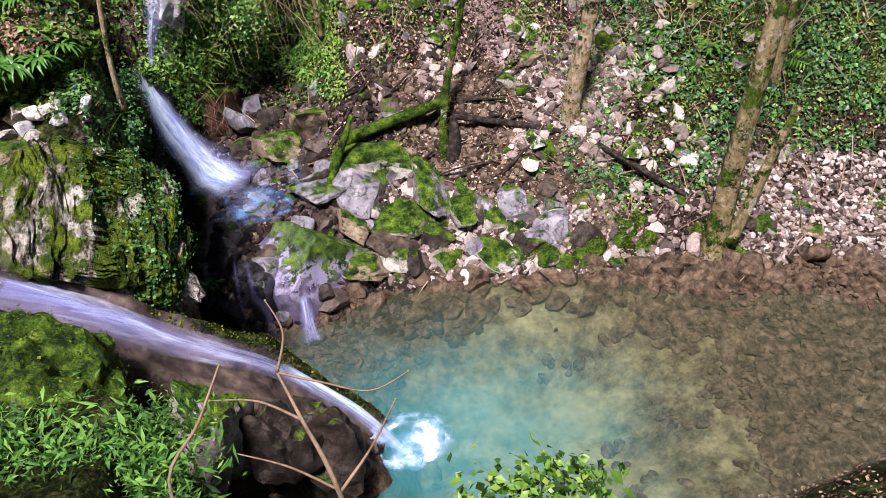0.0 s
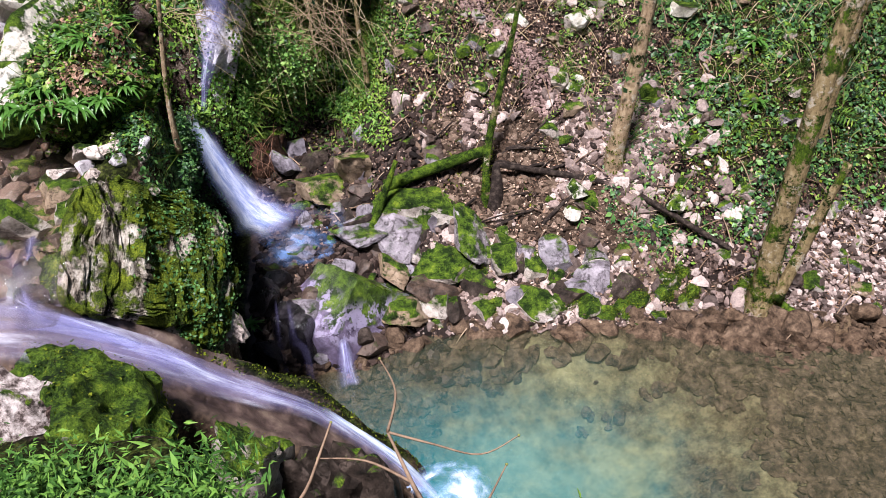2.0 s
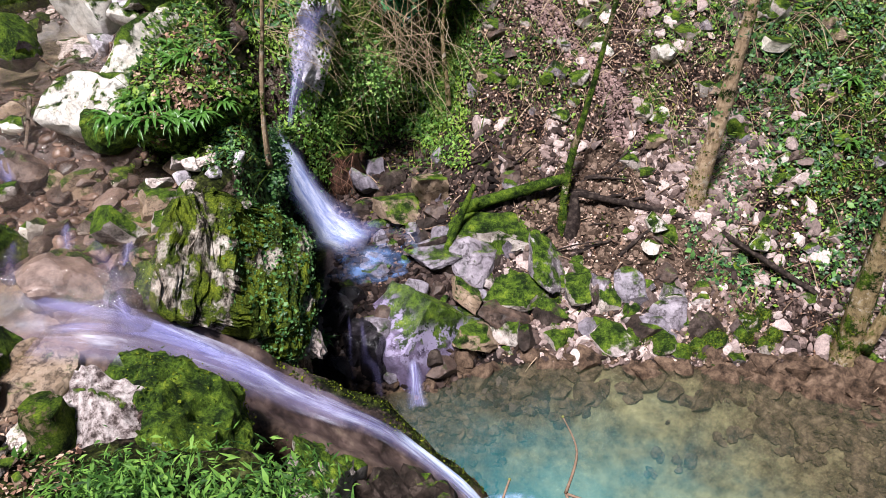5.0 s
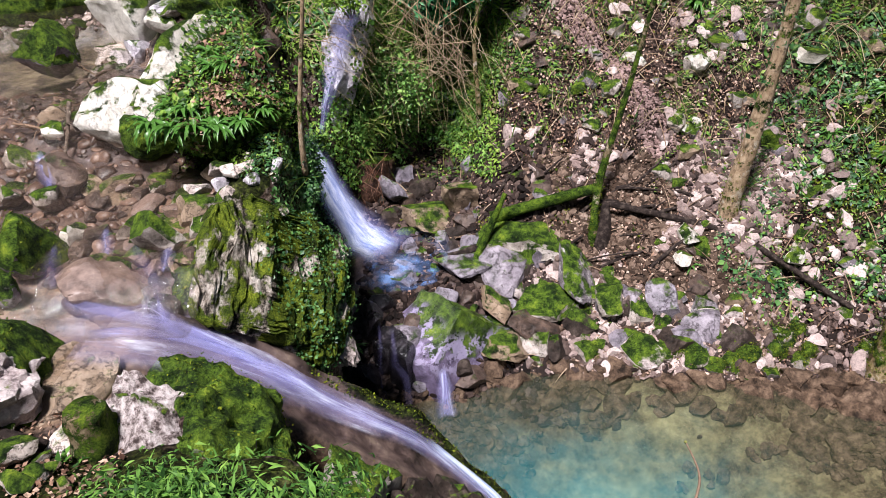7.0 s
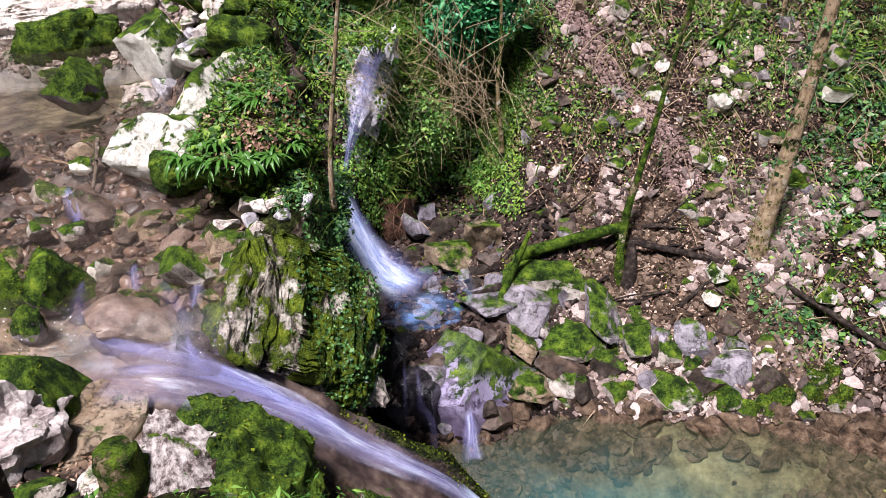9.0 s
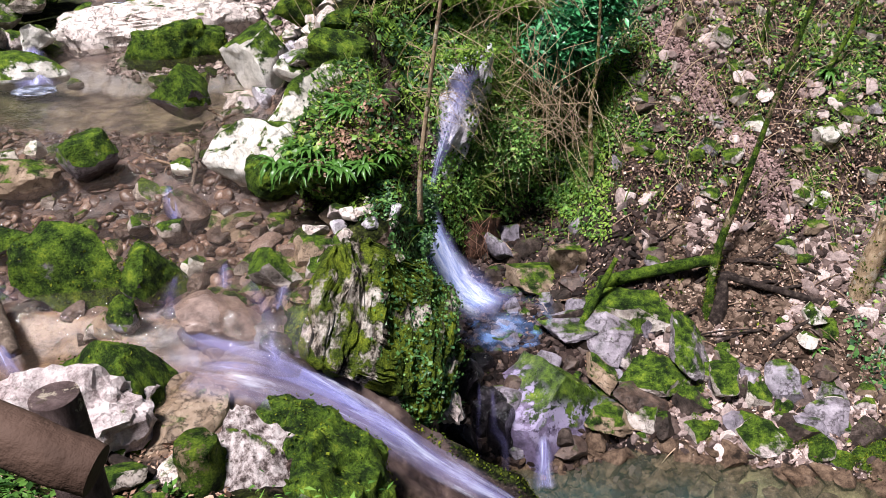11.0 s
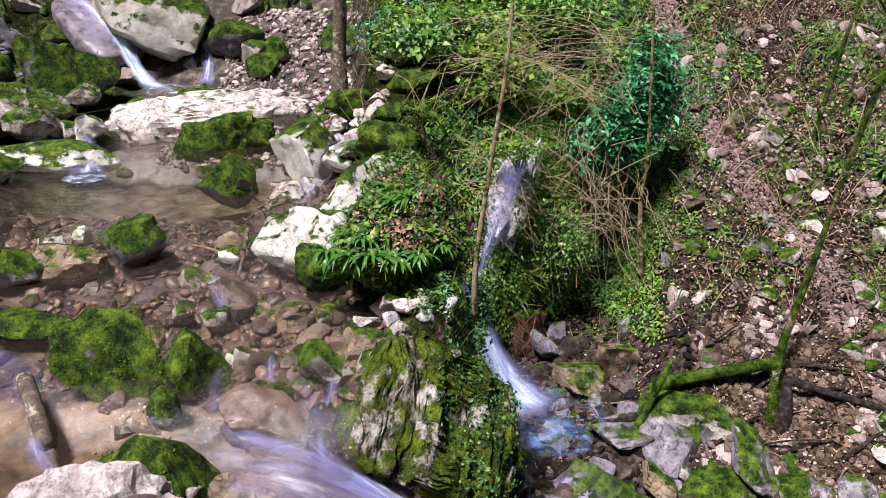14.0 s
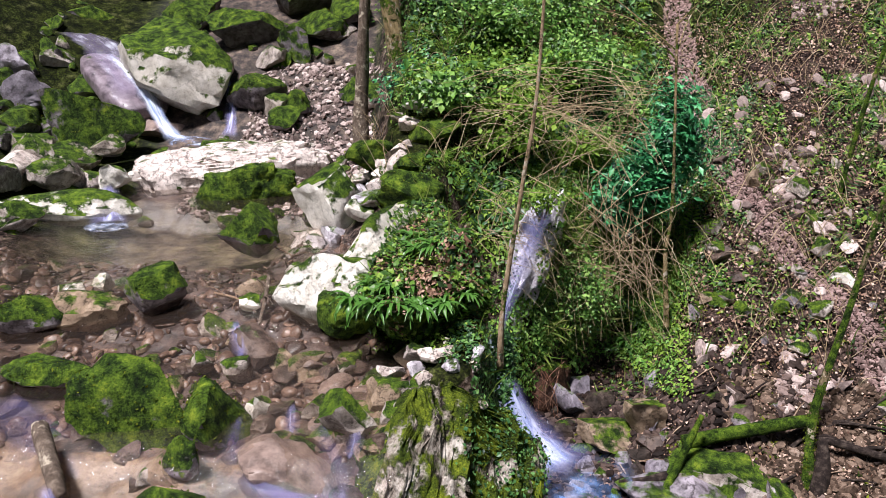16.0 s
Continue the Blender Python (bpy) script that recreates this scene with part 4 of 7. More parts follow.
# ---------------------------------------------------------------- rocks
def rock_mesh(name, size, seed, cuts=9, sub=4, sharp=0.75, grain=0.12, flat=False):
    """An angular boulder: a ball cut by random planes, then roughened."""
    r = random.Random(seed)
    bm = bmesh.new()
    bmesh.ops.create_icosphere(bm, subdivisions=sub, radius=1)
    planes = []
    for _ in range(cuts):
        n = Vector((r.gauss(0, 1), r.gauss(0, 1), r.gauss(0, 0.9))).normalized()
        planes.append((n, r.uniform(0.42, 0.78)))
    off = Vector((r.uniform(-50, 50), r.uniform(-50, 50), r.uniform(-50, 50)))
    for v in bm.verts:
        c = v.co.copy()
        for n, dd in planes:
            e = c.dot(n) - dd
            if e > 0:
                c -= n * e * min(1.0, sharp + 0.2)
        q = c * 1.7 + off
        c *= 1 + grain * noise.fractal(q, 0.9, 2.1, 5) + 0.5 * grain * (abs(noise.noise(q * 2.3)) - 0.3)
        v.co = Vector((c.x * size[0], c.y * size[1], c.z * size[2])) * 1.32
    me = bpy.data.meshes.new(name)
    bm.to_mesh(me)
    bm.free()
    me.polygons.foreach_set("use_smooth", np.full(len(me.polygons), not flat))
    if not flat:
        me.set_sharp_from_angle(angle=radians(24))
    return me


def rock(name, at, size, turn=(0, 0, 0), seed=0, material=None, label="", cuts=13, sub=4, sharp=0.75, grain=0.14, group="", category="rock"):
    """A boulder of full size (x, y, z) whose middle lies at the place given."""
    me = rock_mesh(name, [s / 2 for s in size], seed, cuts, sub, sharp, grain)
    me.materials.append(material)
    ob = new(name, me)
    ob.matrix_world = pose(*at, *turn)
    return tagged(ob, label, category, group)


def slab(name, at, size, turn, seed, material, label, square=0.5, grain=0.16):
    """A squarish block of rock with worn edges and a broken, uneven surface."""
    bm = bmesh.new()
    bmesh.ops.create_icosphere(bm, subdivisions=5, radius=1)
    off = Vector((seed * 1.7, seed * 0.3, 0))
    for v in bm.verts:
        c = Vector([math.copysign(abs(k) ** square, k) for k in v.co])
        q = Vector((c.x * size[0], c.y * size[1], c.z * size[2])) + off
        k = 1 + grain * noise.fractal(q * 1.1, 0.9, 2.1, 5)
        v.co = Vector((c.x * k * size[0] / 2, c.y * k * size[1] / 2, c.z * k * size[2] / 2))
    ob = part(name, bm, material)
    ob.data.set_sharp_from_angle(angle=radians(28))
    ob.matrix_world = pose(*at, *turn)
    return tagged(ob, label, "rock")


# by the upper stream
rp_pile = random.Random(4)
rock("white_boulder", (-3.33, 7.88, 3.54), (1.0, 0.85, 0.62), (0, 6, 20), 11, rock_white, "bright white limestone boulder with moss on its flank, in the stream", cuts=8, sharp=0.7)
rock("white_boulder_moss", (-3.06, 7.56, 3.44), (0.44, 0.36, 0.42), (0, 0, 20), 22, rock_cushion, "thick green moss cushion on the white boulder's flank", cuts=5, sharp=0.5)
rock("white_ridge_rock", (-2.92, 8.25, 3.76), (0.46, 1.9, 0.60), (7, 0, -12), 12, rock_white, "long white limestone ridge beside the leafy knoll")
rock("white_ridge_rock", (-2.95, 9.5, 3.82), (0.5, 0.6, 0.45), (7, 0, -12), 23, rock_white, "white limestone block at the ridge's end")
rock("mossy_stone", (-4.95, 9.9, 3.52), (0.85, 0.55, 0.6), (0, 12, -15), 13, rock_moss, "mossy wedge-shaped stone standing in the stream basin")
rock("leaning_boulder", (-4.1, 10.6, 3.78), (0.95, 0.8, 0.95), (0, 25, 20), 14, rock_great, "leaning boulder, white on one side and thickly mossed on the other")
slab("long_slab", (-6.55, 12.95, 3.82), (3.1, 1.35, 0.85), (6, -4, 12), 15, rock_slab, "long pale limestone slab lying across the stream", 0.72, 0.2)
slab("mossy_block", (-5.95, 12.08, 3.68), (1.5, 0.6, 0.75), (0, -6, 8), 16, rock_cushion, "dark mossy block against the long slab", 0.75, 0.3)
rock("great_boulder", (-8.7, 15.4, 5.25), (2.6, 1.9, 1.7), (0, 18, 10), 17, rock_great, "huge mossy boulder with a white top beside the cascade")
slab("cascade_slab", (-9.72, 15.20, 5.10), (2.5, 1.15, 0.45), (0, 24, -38), 19, rock_casc, "smooth wet purplish rock sheet under the cascade", 0.6, 0.06)
rock("cascade_block", (-8.6, 14.55, 4.3), (1.1, 0.6, 0.5), (0, 0, 8), 20, rock_sheet, "wet brown block at the foot of the cascade")
rock("mossy_boulder", (-9.5, 13.4, 4.5), (1.6, 1.2, 1.2), (0, 10, 20), 18, rock_moss, "bright green mossy boulder beside the stream", group="mossy boulders upstream")
for i, (p, s) in enumerate((((-7.0, 15.1, 5.0), (0.95, 0.8, 0.9)), ((-7.6, 16.6, 6.1), (1.5, 1.1, 1.1)), ((-11.5, 15.6, 5.5), (1.0, 0.8, 0.9)), ((-11.8, 14.4, 4.9), (1.3, 0.9, 0.9)),
                          ((-12.2, 17.6, 6.6), (1.5, 1.1, 0.7)), ((-6.1, 14.9, 4.7), (0.7, 0.6, 0.5)), ((-10.6, 14.2, 4.4), (1.0, 0.8, 0.6)), ((-6.5, 16.2, 5.8), (1.0, 0.8, 0.8)), ((-9.3, 17.4, 6.6), (1.6, 1.2, 1.0)), ((-11.0, 18.6, 7.2), (1.5, 1.2, 0.9)), ((-7.0, 18.0, 6.9), (1.6, 1.2, 1.1)), ((-8.6, 19.4, 7.8), (1.8, 1.4, 1.2)), ((-5.6, 17.4, 6.6), (1.2, 1.0, 0.9)), ((-13.4, 15.6, 5.6), (1.3, 1.0, 0.9)), ((-13.0, 19.0, 7.6), (1.8, 1.4, 1.2)), ((-12.7, 16.3, 5.95), (1.4, 1.1, 1.0)), ((-13.7, 17.5, 6.4), (1.6, 1.2, 1.1)), ((-12.0, 15.1, 5.3), (1.1, 0.9, 0.9)), ((-14.7, 18.6, 6.9), (1.9, 1.4, 1.3)), ((-11.7, 17.2, 6.3), (1.2, 1.0, 0.9)), ((-10.4, 13.0, 4.5), (0.9, 0.7, 0.7)), ((-6.3, 17.1, 6.2), (1.3, 1.0, 1.0)))):
    rock("mossy_boulder", p, s, (0, 8 * (i % 3), 40 * i), 30 + i, rock_moss, "rounded mossy boulder beside the cascade", group="mossy boulders upstream")
for i, (p, s, m) in enumerate((((-8.2, 10.8, 3.55), (1.9, 0.9, 0.55), rock_white), ((-8.9, 11.8, 3.95), (0.7, 0.6, 0.55), rock_pale), ((-8.4, 9.7, 3.45), (0.8, 0.6, 0.45), rock_pale),
                             ((-8.0, 11.9, 3.85), (0.8, 0.5, 0.45), rock_white), ((-9.7, 12.3, 4.2), (0.9, 0.7, 0.6), rock_pale), ((-9.2, 10.9, 4.0), (0.8, 0.7, 0.6), rock_grey), ((-8.7, 12.9, 4.2), (0.6, 0.5, 0.4), rock_pale))):
    rock("bank_rock", p, s, (0, 6, 33 * i), 50 + i, m, "pale limestone rock on the stream's bank", group="bank rocks")
for i in range(44):
    x, y = rp_pile.uniform(-4.5, -3.3), rp_pile.uniform(9.9, 12.6)
    q = rp_pile.uniform(0.14, 0.42)
    rock("pale_stone", (x, y, float(land(x, y)) + q * 0.15), (q * 1.25, q, q * 0.7), (rp_pile.uniform(-20, 20), rp_pile.uniform(-20, 20), rp_pile.uniform(0, 360)), 260 + i, (rock_fall, rock_slab, rock_white, rock_slab, rock_half)[i % 5],
         "bluish-white broken stone piled behind the leaning boulder", group="pale stones", sub=3, sharp=0.9)
for i, (p, q) in enumerate((((-2.99, 9.95, 4.00), 0.8), ((-3.78, 12.11, 4.22), 0.7), ((-3.10, 10.85, 4.26), 0.6), ((-3.05, 11.82, 4.55), 0.8))):
    rock("mossy_block", p, (q * 1.3, q * 0.7, q * 0.6), (0, 8, 50 * i), 310 + i, rock_cushion, "mossy rock on the bank behind the knoll")
for i, (p, q, m) in enumerate((((-10.02, 12.77, 4.26), 0.80, rock_pale), ((-9.35, 12.60, 4.01), 0.80, rock_rim), ((-9.45, 11.50, 3.93), 0.90, rock_slab), ((-8.79, 12.39, 3.72), 0.55, rock_rim), ((-11.16, 14.29, 5.02), 1.10, rock_lilac), ((-8.23, 9.83, 3.60), 0.60, rock_half), ((-10.19, 13.47, 4.33), 0.60, rock_grey), ((-10.43, 12.67, 4.39), 0.70, rock_grey), ((-11.76, 14.72, 5.54), 0.90, rock_lilac))):
    rock("bank_rock", p, (q * 1.3, q * 0.8, q * 0.65), (0, 6, 41 * i), 330 + i, m, "pale limestone rock on the far bank of the stream", group="bank rocks")
rock("mossy_stone", (-5.1, 7.85, 3.48), (0.62, 0.5, 0.6), (0, 10, 10), 61, rock_moss, "green mossy stone in shallow water")
rock("flat_stone", (-5.6, 7.6, 3.32), (0.85, 0.45, 0.32), (0, 0, 12), 62, rock_tan, "flat tan stone in shallow water")
rock("mossy_stone", (-6.2, 7.45, 3.3), (0.75, 0.45, 0.4), (0, 0, 12), 63, rock_moss, "low mossy stone in shallow water")
rock("mossy_stone", (-4.3, 6.12, 3.1), (0.82, 0.6, 0.68), (0, 0, 10), 64, rock_moss, "big cushion-like mossy stone amid the stream")
rock("mossy_stone", (-3.74, 6.18, 3.03), (0.62, 0.5, 0.5), (0, 0, -10), 65, rock_moss, "dark mossy stone amid the stream")
rock("mossy_stone", (-3.72, 5.72, 2.94), (0.24, 0.2, 0.28), (0, 0, 0), 66, rock_moss, "small mossy stone amid the stream")
rock("mossy_stone", (-5.4, 6.6, 3.1), (0.8, 0.4, 0.3), (0, 0, 5), 67, rock_moss, "long low mossy stone at the stream's edge")
rock("wet_ledge", (-2.98, 5.88, 2.72), (0.86, 0.78, 0.46), (0, 6, 15), 68, rock_sheet, "smooth wet reddish-brown rock ledge in the stream", grain=0.1, cuts=8, sharp=0.7, sub=5)
# added dark stone that paints the shaded crevice beside the ledge
rock("dark_crevice_rock", (-2.62, 5.72, 2.72), (0.26, 0.30, 0.24), (0, 10, 30), 69, rock_shaded, "dark stone added for the shaded crevice beside the ledge")
for i, (p, s, m, lab) in enumerate((
        ((-2.72, 6.25, 3.05), (0.40, 0.34, 0.5), rock_half, "upright tan stone with a mossy cap"), ((-2.5, 6.7, 3.08), (0.44, 0.36, 0.32), rock_tan, "rounded tan stone"),
        ((-2.98, 6.55, 2.98), (0.32, 0.26, 0.26), rock_half, "small mossy tan stone"), ((-3.46, 6.45, 2.98), (0.22, 0.17, 0.2), rock_white, "small white stone"),
        ((-3.85, 6.95, 3.1), (0.3, 0.24, 0.28), rock_pale, "white stone with moss on it"), ((-3.88, 7.3, 3.15), (0.5, 0.36, 0.36), rock_brown, "wet red-brown rock"),
        ((-4.12, 7.87, 3.36), (0.30, 0.18, 0.15), rock_white, "smooth white stone"), ((-5.9, 8.2, 3.37), (0.27, 0.2, 0.17), rock_white, "white stone"),
        ((-6.1, 8.05, 3.36), (0.26, 0.22, 0.17), rock_white, "white stone"), ((-4.3, 8.25, 3.36), (0.30, 0.22, 0.18), rock_tan, "brown stone"),
        ((-4.05, 8.95, 3.40), (0.28, 0.16, 0.15), rock_white, "oblong white stone"), ((-3.75, 9.0, 3.40), (0.20, 0.15, 0.14), rock_pale, "pale stone"),
        ((-2.3, 6.35, 3.0), (0.3, 0.26, 0.34), rock_pale, "pale stone"), ((-4.2, 6.95, 3.12), (0.26, 0.2, 0.18), rock_pale, "pale stone"))):
    rock("stream_stone", p, s, (0, 0, 25 * i), 70 + i, m, lab + " in the stream", group="stream stones", sub=3)
rp = random.Random(9)
for i in range(46):
    x, y = rp.uniform(-3.6, -2.25), rp.uniform(6.05, 7.25)
    if y < 6.4 and x < -2.9:
        x += 0.6
    q = rp.uniform(0.12, 0.30)
    rock("stream_stone", (x, y, float(land(x, y)) + q * 0.15), (q * 1.2, q, q * 0.7), (rp.uniform(-12, 12), rp.uniform(-12, 12), rp.uniform(0, 360)), 230 + i, (rock_tan, rock_brown, rock_tan, rock_sheet, rock_half)[i % 5],
         "rounded brown stone beside the wet ledge in the stream", group="stream stones", sub=3, grain=0.08)
# spur and near bank
rock("knoll_ledge", (-2.34, 7.46, 3.52), (1.25, 0.9, 0.42), (0, 2, 8), 189, rock_cushion, "mossy rock ledge overhanging the stream under the ferns", grain=0.3, cuts=9)
rock("slot_wall_rock", (-1.40, 10.84, 1.18), (0.95, 0.4, 1.1), (-10, 0, 14), 195, rock_rust, "rust-brown wet rock wall beside the slot fall", cuts=8, grain=0.3)
rock("fall_face", (-1.47, 10.86, 3.08), (0.56, 0.44, 1.22), (-16, 14, 10), 188, rock_fall, "pale lilac-white rock face wet from the upper fall", grain=0.3, cuts=8, sub=5)
rock("fall_face", (-1.82, 10.66, 2.4), (0.4, 0.4, 0.8), (-10, 0, 40), 194, rock_fall, "pale wet rock under the upper fall", grain=0.4)
for i, (p, q, m) in enumerate((((-2.3, 6.95, 3.3), 0.36, rock_rim), ((-2.05, 6.9, 3.34), 0.34, rock_slab), ((-1.85, 6.78, 3.26), 0.30, rock_slab), ((-2.38, 6.6, 3.15), 0.32, rock_half), ((-2.15, 6.6, 3.24), 0.30, rock_slab), ((-1.95, 6.52, 3.2), 0.28, rock_rim), ((-2.5, 6.8, 3.2), 0.3, rock_slab), ((-1.75, 6.55, 3.1), 0.22, rock_rim), ((-2.2, 6.8, 3.36), 0.3, rock_slab), ((-1.98, 6.7, 3.34), 0.26, rock_fall), ((-2.28, 6.75, 3.26), 0.24, rock_fall), ((-1.82, 6.92, 3.34), 0.28, rock_fall), ((-2.1, 7.02, 3.36), 0.25, rock_slab))):
    rock("spur_stone", p, (q * 0.7, q * 0.55, q * 0.45), (20, 0, 60 * i), 210 + i, m, "broken pale stone on the spur's crest", group="spur stones", sub=3, sharp=0.9)
def spur_face(at, size, seed, label, lean=0.0):
    """A slanting rock face: ribs run up its slope, moss lies in the hollows between; u along its foot, v up it."""
    u = Vector((1.12, 0.42, -0.80 + lean)).normalized()
    w = Vector((1.176, -1.029, 1.106)).normalized()
    v = w.cross(u).normalized()
    bm = bmesh.new()
    bmesh.ops.create_icosphere(bm, subdivisions=6, radius=1)
    off = Vector((seed * 3.1, 0, 0))
    for q in bm.verts:
        c = Vector([math.copysign(abs(k) ** 0.55, k) for k in q.co])
        rib = noise.fractal(Vector((c.x * 4.5 + c.y * 1.2, c.y * 0.8, c.z * 0.6)) + off, 0.7, 2.2, 4)
        lump = noise.fractal(c * 1.3 + off, 0.9, 2.1, 4)
        c.z += 0.45 * rib + 0.35 * lump
        c.x += 0.10 * noise.noise(c * 2.4 + off)
        c.y += 0.12 * noise.noise(c * 2.1 - off)
        q.co = Vector((c.x * size[0] / 2, c.y * size[1] / 2, c.z * size[2] / 2))
    ob = part("spur_rock", bm, rock_ribbed)
    m = Matrix((u, v, w)).transposed().to_4x4()
    ob.matrix_world = Matrix.Translation(at) @ m
    ob.data.set_sharp_from_angle(angle=radians(30))
    return tagged(ob, label, "rock")


spur_face((-1.84, 6.22, 2.68), (1.30, 1.15, 0.40), 2, "slanting pale rock face with ribs and broad moss patches")
spur_face((-1.60, 6.18, 2.26), (0.8, 0.8, 0.34), 5, "lower end of the ribbed rock face with white tips and moss", -0.15)
rock("spur_rock", (-2.42, 6.02, 2.62), (0.55, 0.45, 0.7), (-30, 0, 25), 87, rock_moss, "smooth mossy rock at the foot of the spur", cuts=5, sharp=0.5, grain=0.15)
rock("spur_rock", (-2.1, 6.72, 3.1), (0.65, 0.42, 0.42), (-10, 0, 15), 86, rock_grey, "pale grey broken rock on the spur", sharp=0.9, grain=0.25)
rock("spur_fin", (-2.34, 6.30, 2.90), (0.16, 0.5, 0.5), (-28, 24, 30), 85, rock_pale, "thin pale rock fin standing on the spur", sharp=0.9, grain=0.3)
rock("spur_fin", (-2.18, 6.38, 2.98), (0.13, 0.45, 0.5), (-28, 20, 26), 91, rock_pale, "thin pale rock fin standing on the spur", sharp=0.9, grain=0.3)
rock("white_spur_tip", (-1.34, 6.20, 1.96), (0.2, 0.24, 0.55), (-20, -14, 20), 88, rock_rim, "white rock tip at the spur's foot", sharp=0.8, grain=0.3)
rock("near_mossy_boulder", (-2.24, 4.62, 2.16), (1.10, 1.14, 1.14), (0, 4, 5), 92, rock_moss, "big mossy boulder beside the chute", sub=5, cuts=5, sharp=0.5, grain=0.22)
rock("crumbling_rock", (-2.27, 4.28, 2.62), (0.80, 0.50, 0.98), (-24, 2, 12), 93, rock_crumb, "crumbling pinkish-white rock face on the mossy boulder's flank", sub=5, cuts=9, sharp=0.8, grain=0.25)
rock("mossy_flank", (-2.50, 4.32, 2.58), (0.22, 0.42, 0.80), (-16, 6, 8), 99, rock_cushion, "narrow mossy rib beside the crumbling rock")
rock("mossy_slab", (-2.98, 4.78, 2.70), (0.42, 0.85, 0.30), (14, 4, -14), 94, rock_damp, "wet tan slab with a mossy end beside the chute's lip", cuts=7)
rock("near_white_boulder", (-3.58, 4.56, 2.80), (1.02, 0.75, 0.72), (-14, 0, 10), 95, rock_cobbly, "bright pinkish-white boulder at the stream's edge", cuts=6, sharp=0.5, grain=0.3, sub=5)
rock("mossy_back_rock", (-3.38, 4.80, 2.78), (0.98, 0.62, 0.70), (0, 8, 0), 191, rock_cushion, "thick green moss on the back of the white boulder", cuts=6)
rock("pink_stone", (-2.74, 4.30, 2.66), (0.34, 0.30, 0.28), (0, 0, 20), 96, rock_slab, "angular pinkish stone on the near bank")
rock("mossy_pillar", (-1.06, 4.78, 1.46), (0.44, 0.42, 1.3), (0, 0, 10), 97, rock_half, "mossy rock pillar with a pale flank under the chute", cuts=7, sharp=0.6, grain=0.32)
# dark colour of these two wet rocks includes the chute's shade
rock("dark_rock", (-0.72, 4.95, 1.05), (0.6, 0.5, 0.9), (0, -10, 30), 100, rock_shaded, "wet rock under the chute, its colour darkened for shade", grain=0.3)
rock("dark_rock", (-0.34, 5.06, 0.55), (0.8, 0.5, 1.2), (0, -20, 0), 98, rock_shaded, "wet rock under the chute, its colour darkened for shade", grain=0.3)
for i, (p, q) in enumerate((((-2.99, 4.13, 2.88), 0.30), ((-2.75, 3.90, 2.92), 0.16), ((-2.73, 4.04, 2.83), 0.14), ((-2.78, 3.80, 2.98), 0.18), ((-2.84, 4.15, 2.80), 0.12), ((-2.52, 3.80, 2.96), 0.12), ((-3.18, 4.40, 2.79), 0.20), ((-3.08, 4.55, 2.75), 0.16), ((-2.35, 3.91, 2.90), 0.12))):
    rock("near_stone", p, (q * 0.95, q * 0.75, q * 0.55), (10, 0, 55 * i), 360 + i, (rock_pale, rock_half, rock_tan)[i % 3], "pale angular stone lying on the near bank", group="near bank stones", sub=3)
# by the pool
# wet rocks whose near-black colour paints the dark of the crevice
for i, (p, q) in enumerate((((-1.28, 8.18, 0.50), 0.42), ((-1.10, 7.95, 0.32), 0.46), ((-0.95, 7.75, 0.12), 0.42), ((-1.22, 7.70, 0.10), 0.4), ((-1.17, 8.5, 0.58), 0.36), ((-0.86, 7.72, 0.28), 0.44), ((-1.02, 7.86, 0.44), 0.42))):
    rock("black_rock", p, (q, q, q * 1.5), (10, 6, 70 * i), 350 + i, rock_cavity, "wet rock under the slot's trickles, blackened for the cavity's shade", group="black rocks", sharp=0.9)
rock("pool_boulder", (-0.30, 8.08, 0.28), (1.22, 1.1, 1.35), (8, -20, 200), 101, rock_mauve, "wet mauve boulder with a mossy, lichen-spotted top, at the pool's edge", sub=5, cuts=7, sharp=0.8, grain=0.1)
for i, (p, s, tr, m, lab) in enumerate((
        ((1.0, 8.75, 0.38), (0.72, 0.45, 0.24), (18, 8, -8), rock_half, "flat slab half covered with bright moss"), ((0.45, 9.05, 0.62), (0.5, 0.5, 0.2), (30, 0, 20), rock_lilac, "smooth mauve slab"),
        ((0.68, 9.5, 0.84), (0.9, 0.5, 0.28), (12, 8, -6), rock_half, "wide mossy slab"), ((1.42, 9.1, 0.62), (0.42, 0.6, 0.24), (22, 20, 20), rock_grey, "tilted grey slab"),
        ((1.78, 8.65, 0.42), (0.42, 0.3, 0.3), (15, 0, 0), rock_pale, "pale grey stone"), ((0.38, 8.15, 0.12), (0.5, 0.42, 0.2), (12, 12, 30), rock_tan, "tilted tan slab at the waterline"),
        ((0.78, 8.4, 0.22), (0.42, 0.3, 0.24), (0, 18, 10), rock_brown, "dark wet slab"), ((-0.95, 10.6, 1.1), (0.36, 0.16, 0.2), (0, 30, -30), rock_lilac, "purple stone"),
        ((-0.55, 10.25, 0.82), (0.6, 0.45, 0.36), (0, 0, 10), rock_tan, "brown conglomerate rock"), ((-0.02, 10.35, 1.1), (0.45, 0.4, 0.42), (0, 0, 40), rock_tan, "brown angular rock"),
        ((-0.05, 9.2, 0.72), (0.7, 0.3, 0.14), (10, -6, 8), rock_lilac, "flat mauve slab"), ((0.3, 8.55, 0.45), (0.28, 0.5, 0.16), (25, 0, 35), rock_tan, "narrow tilted slab"))):
    rock("bank_slab", (p[0], p[1], p[2] + 0.08), [1.32 * q for q in s], tr, 110 + i, m, lab + " on the pool's bank", group="bank slabs", cuts=12, sharp=0.9)

# ---------------------------------------------------------------- trees and wood


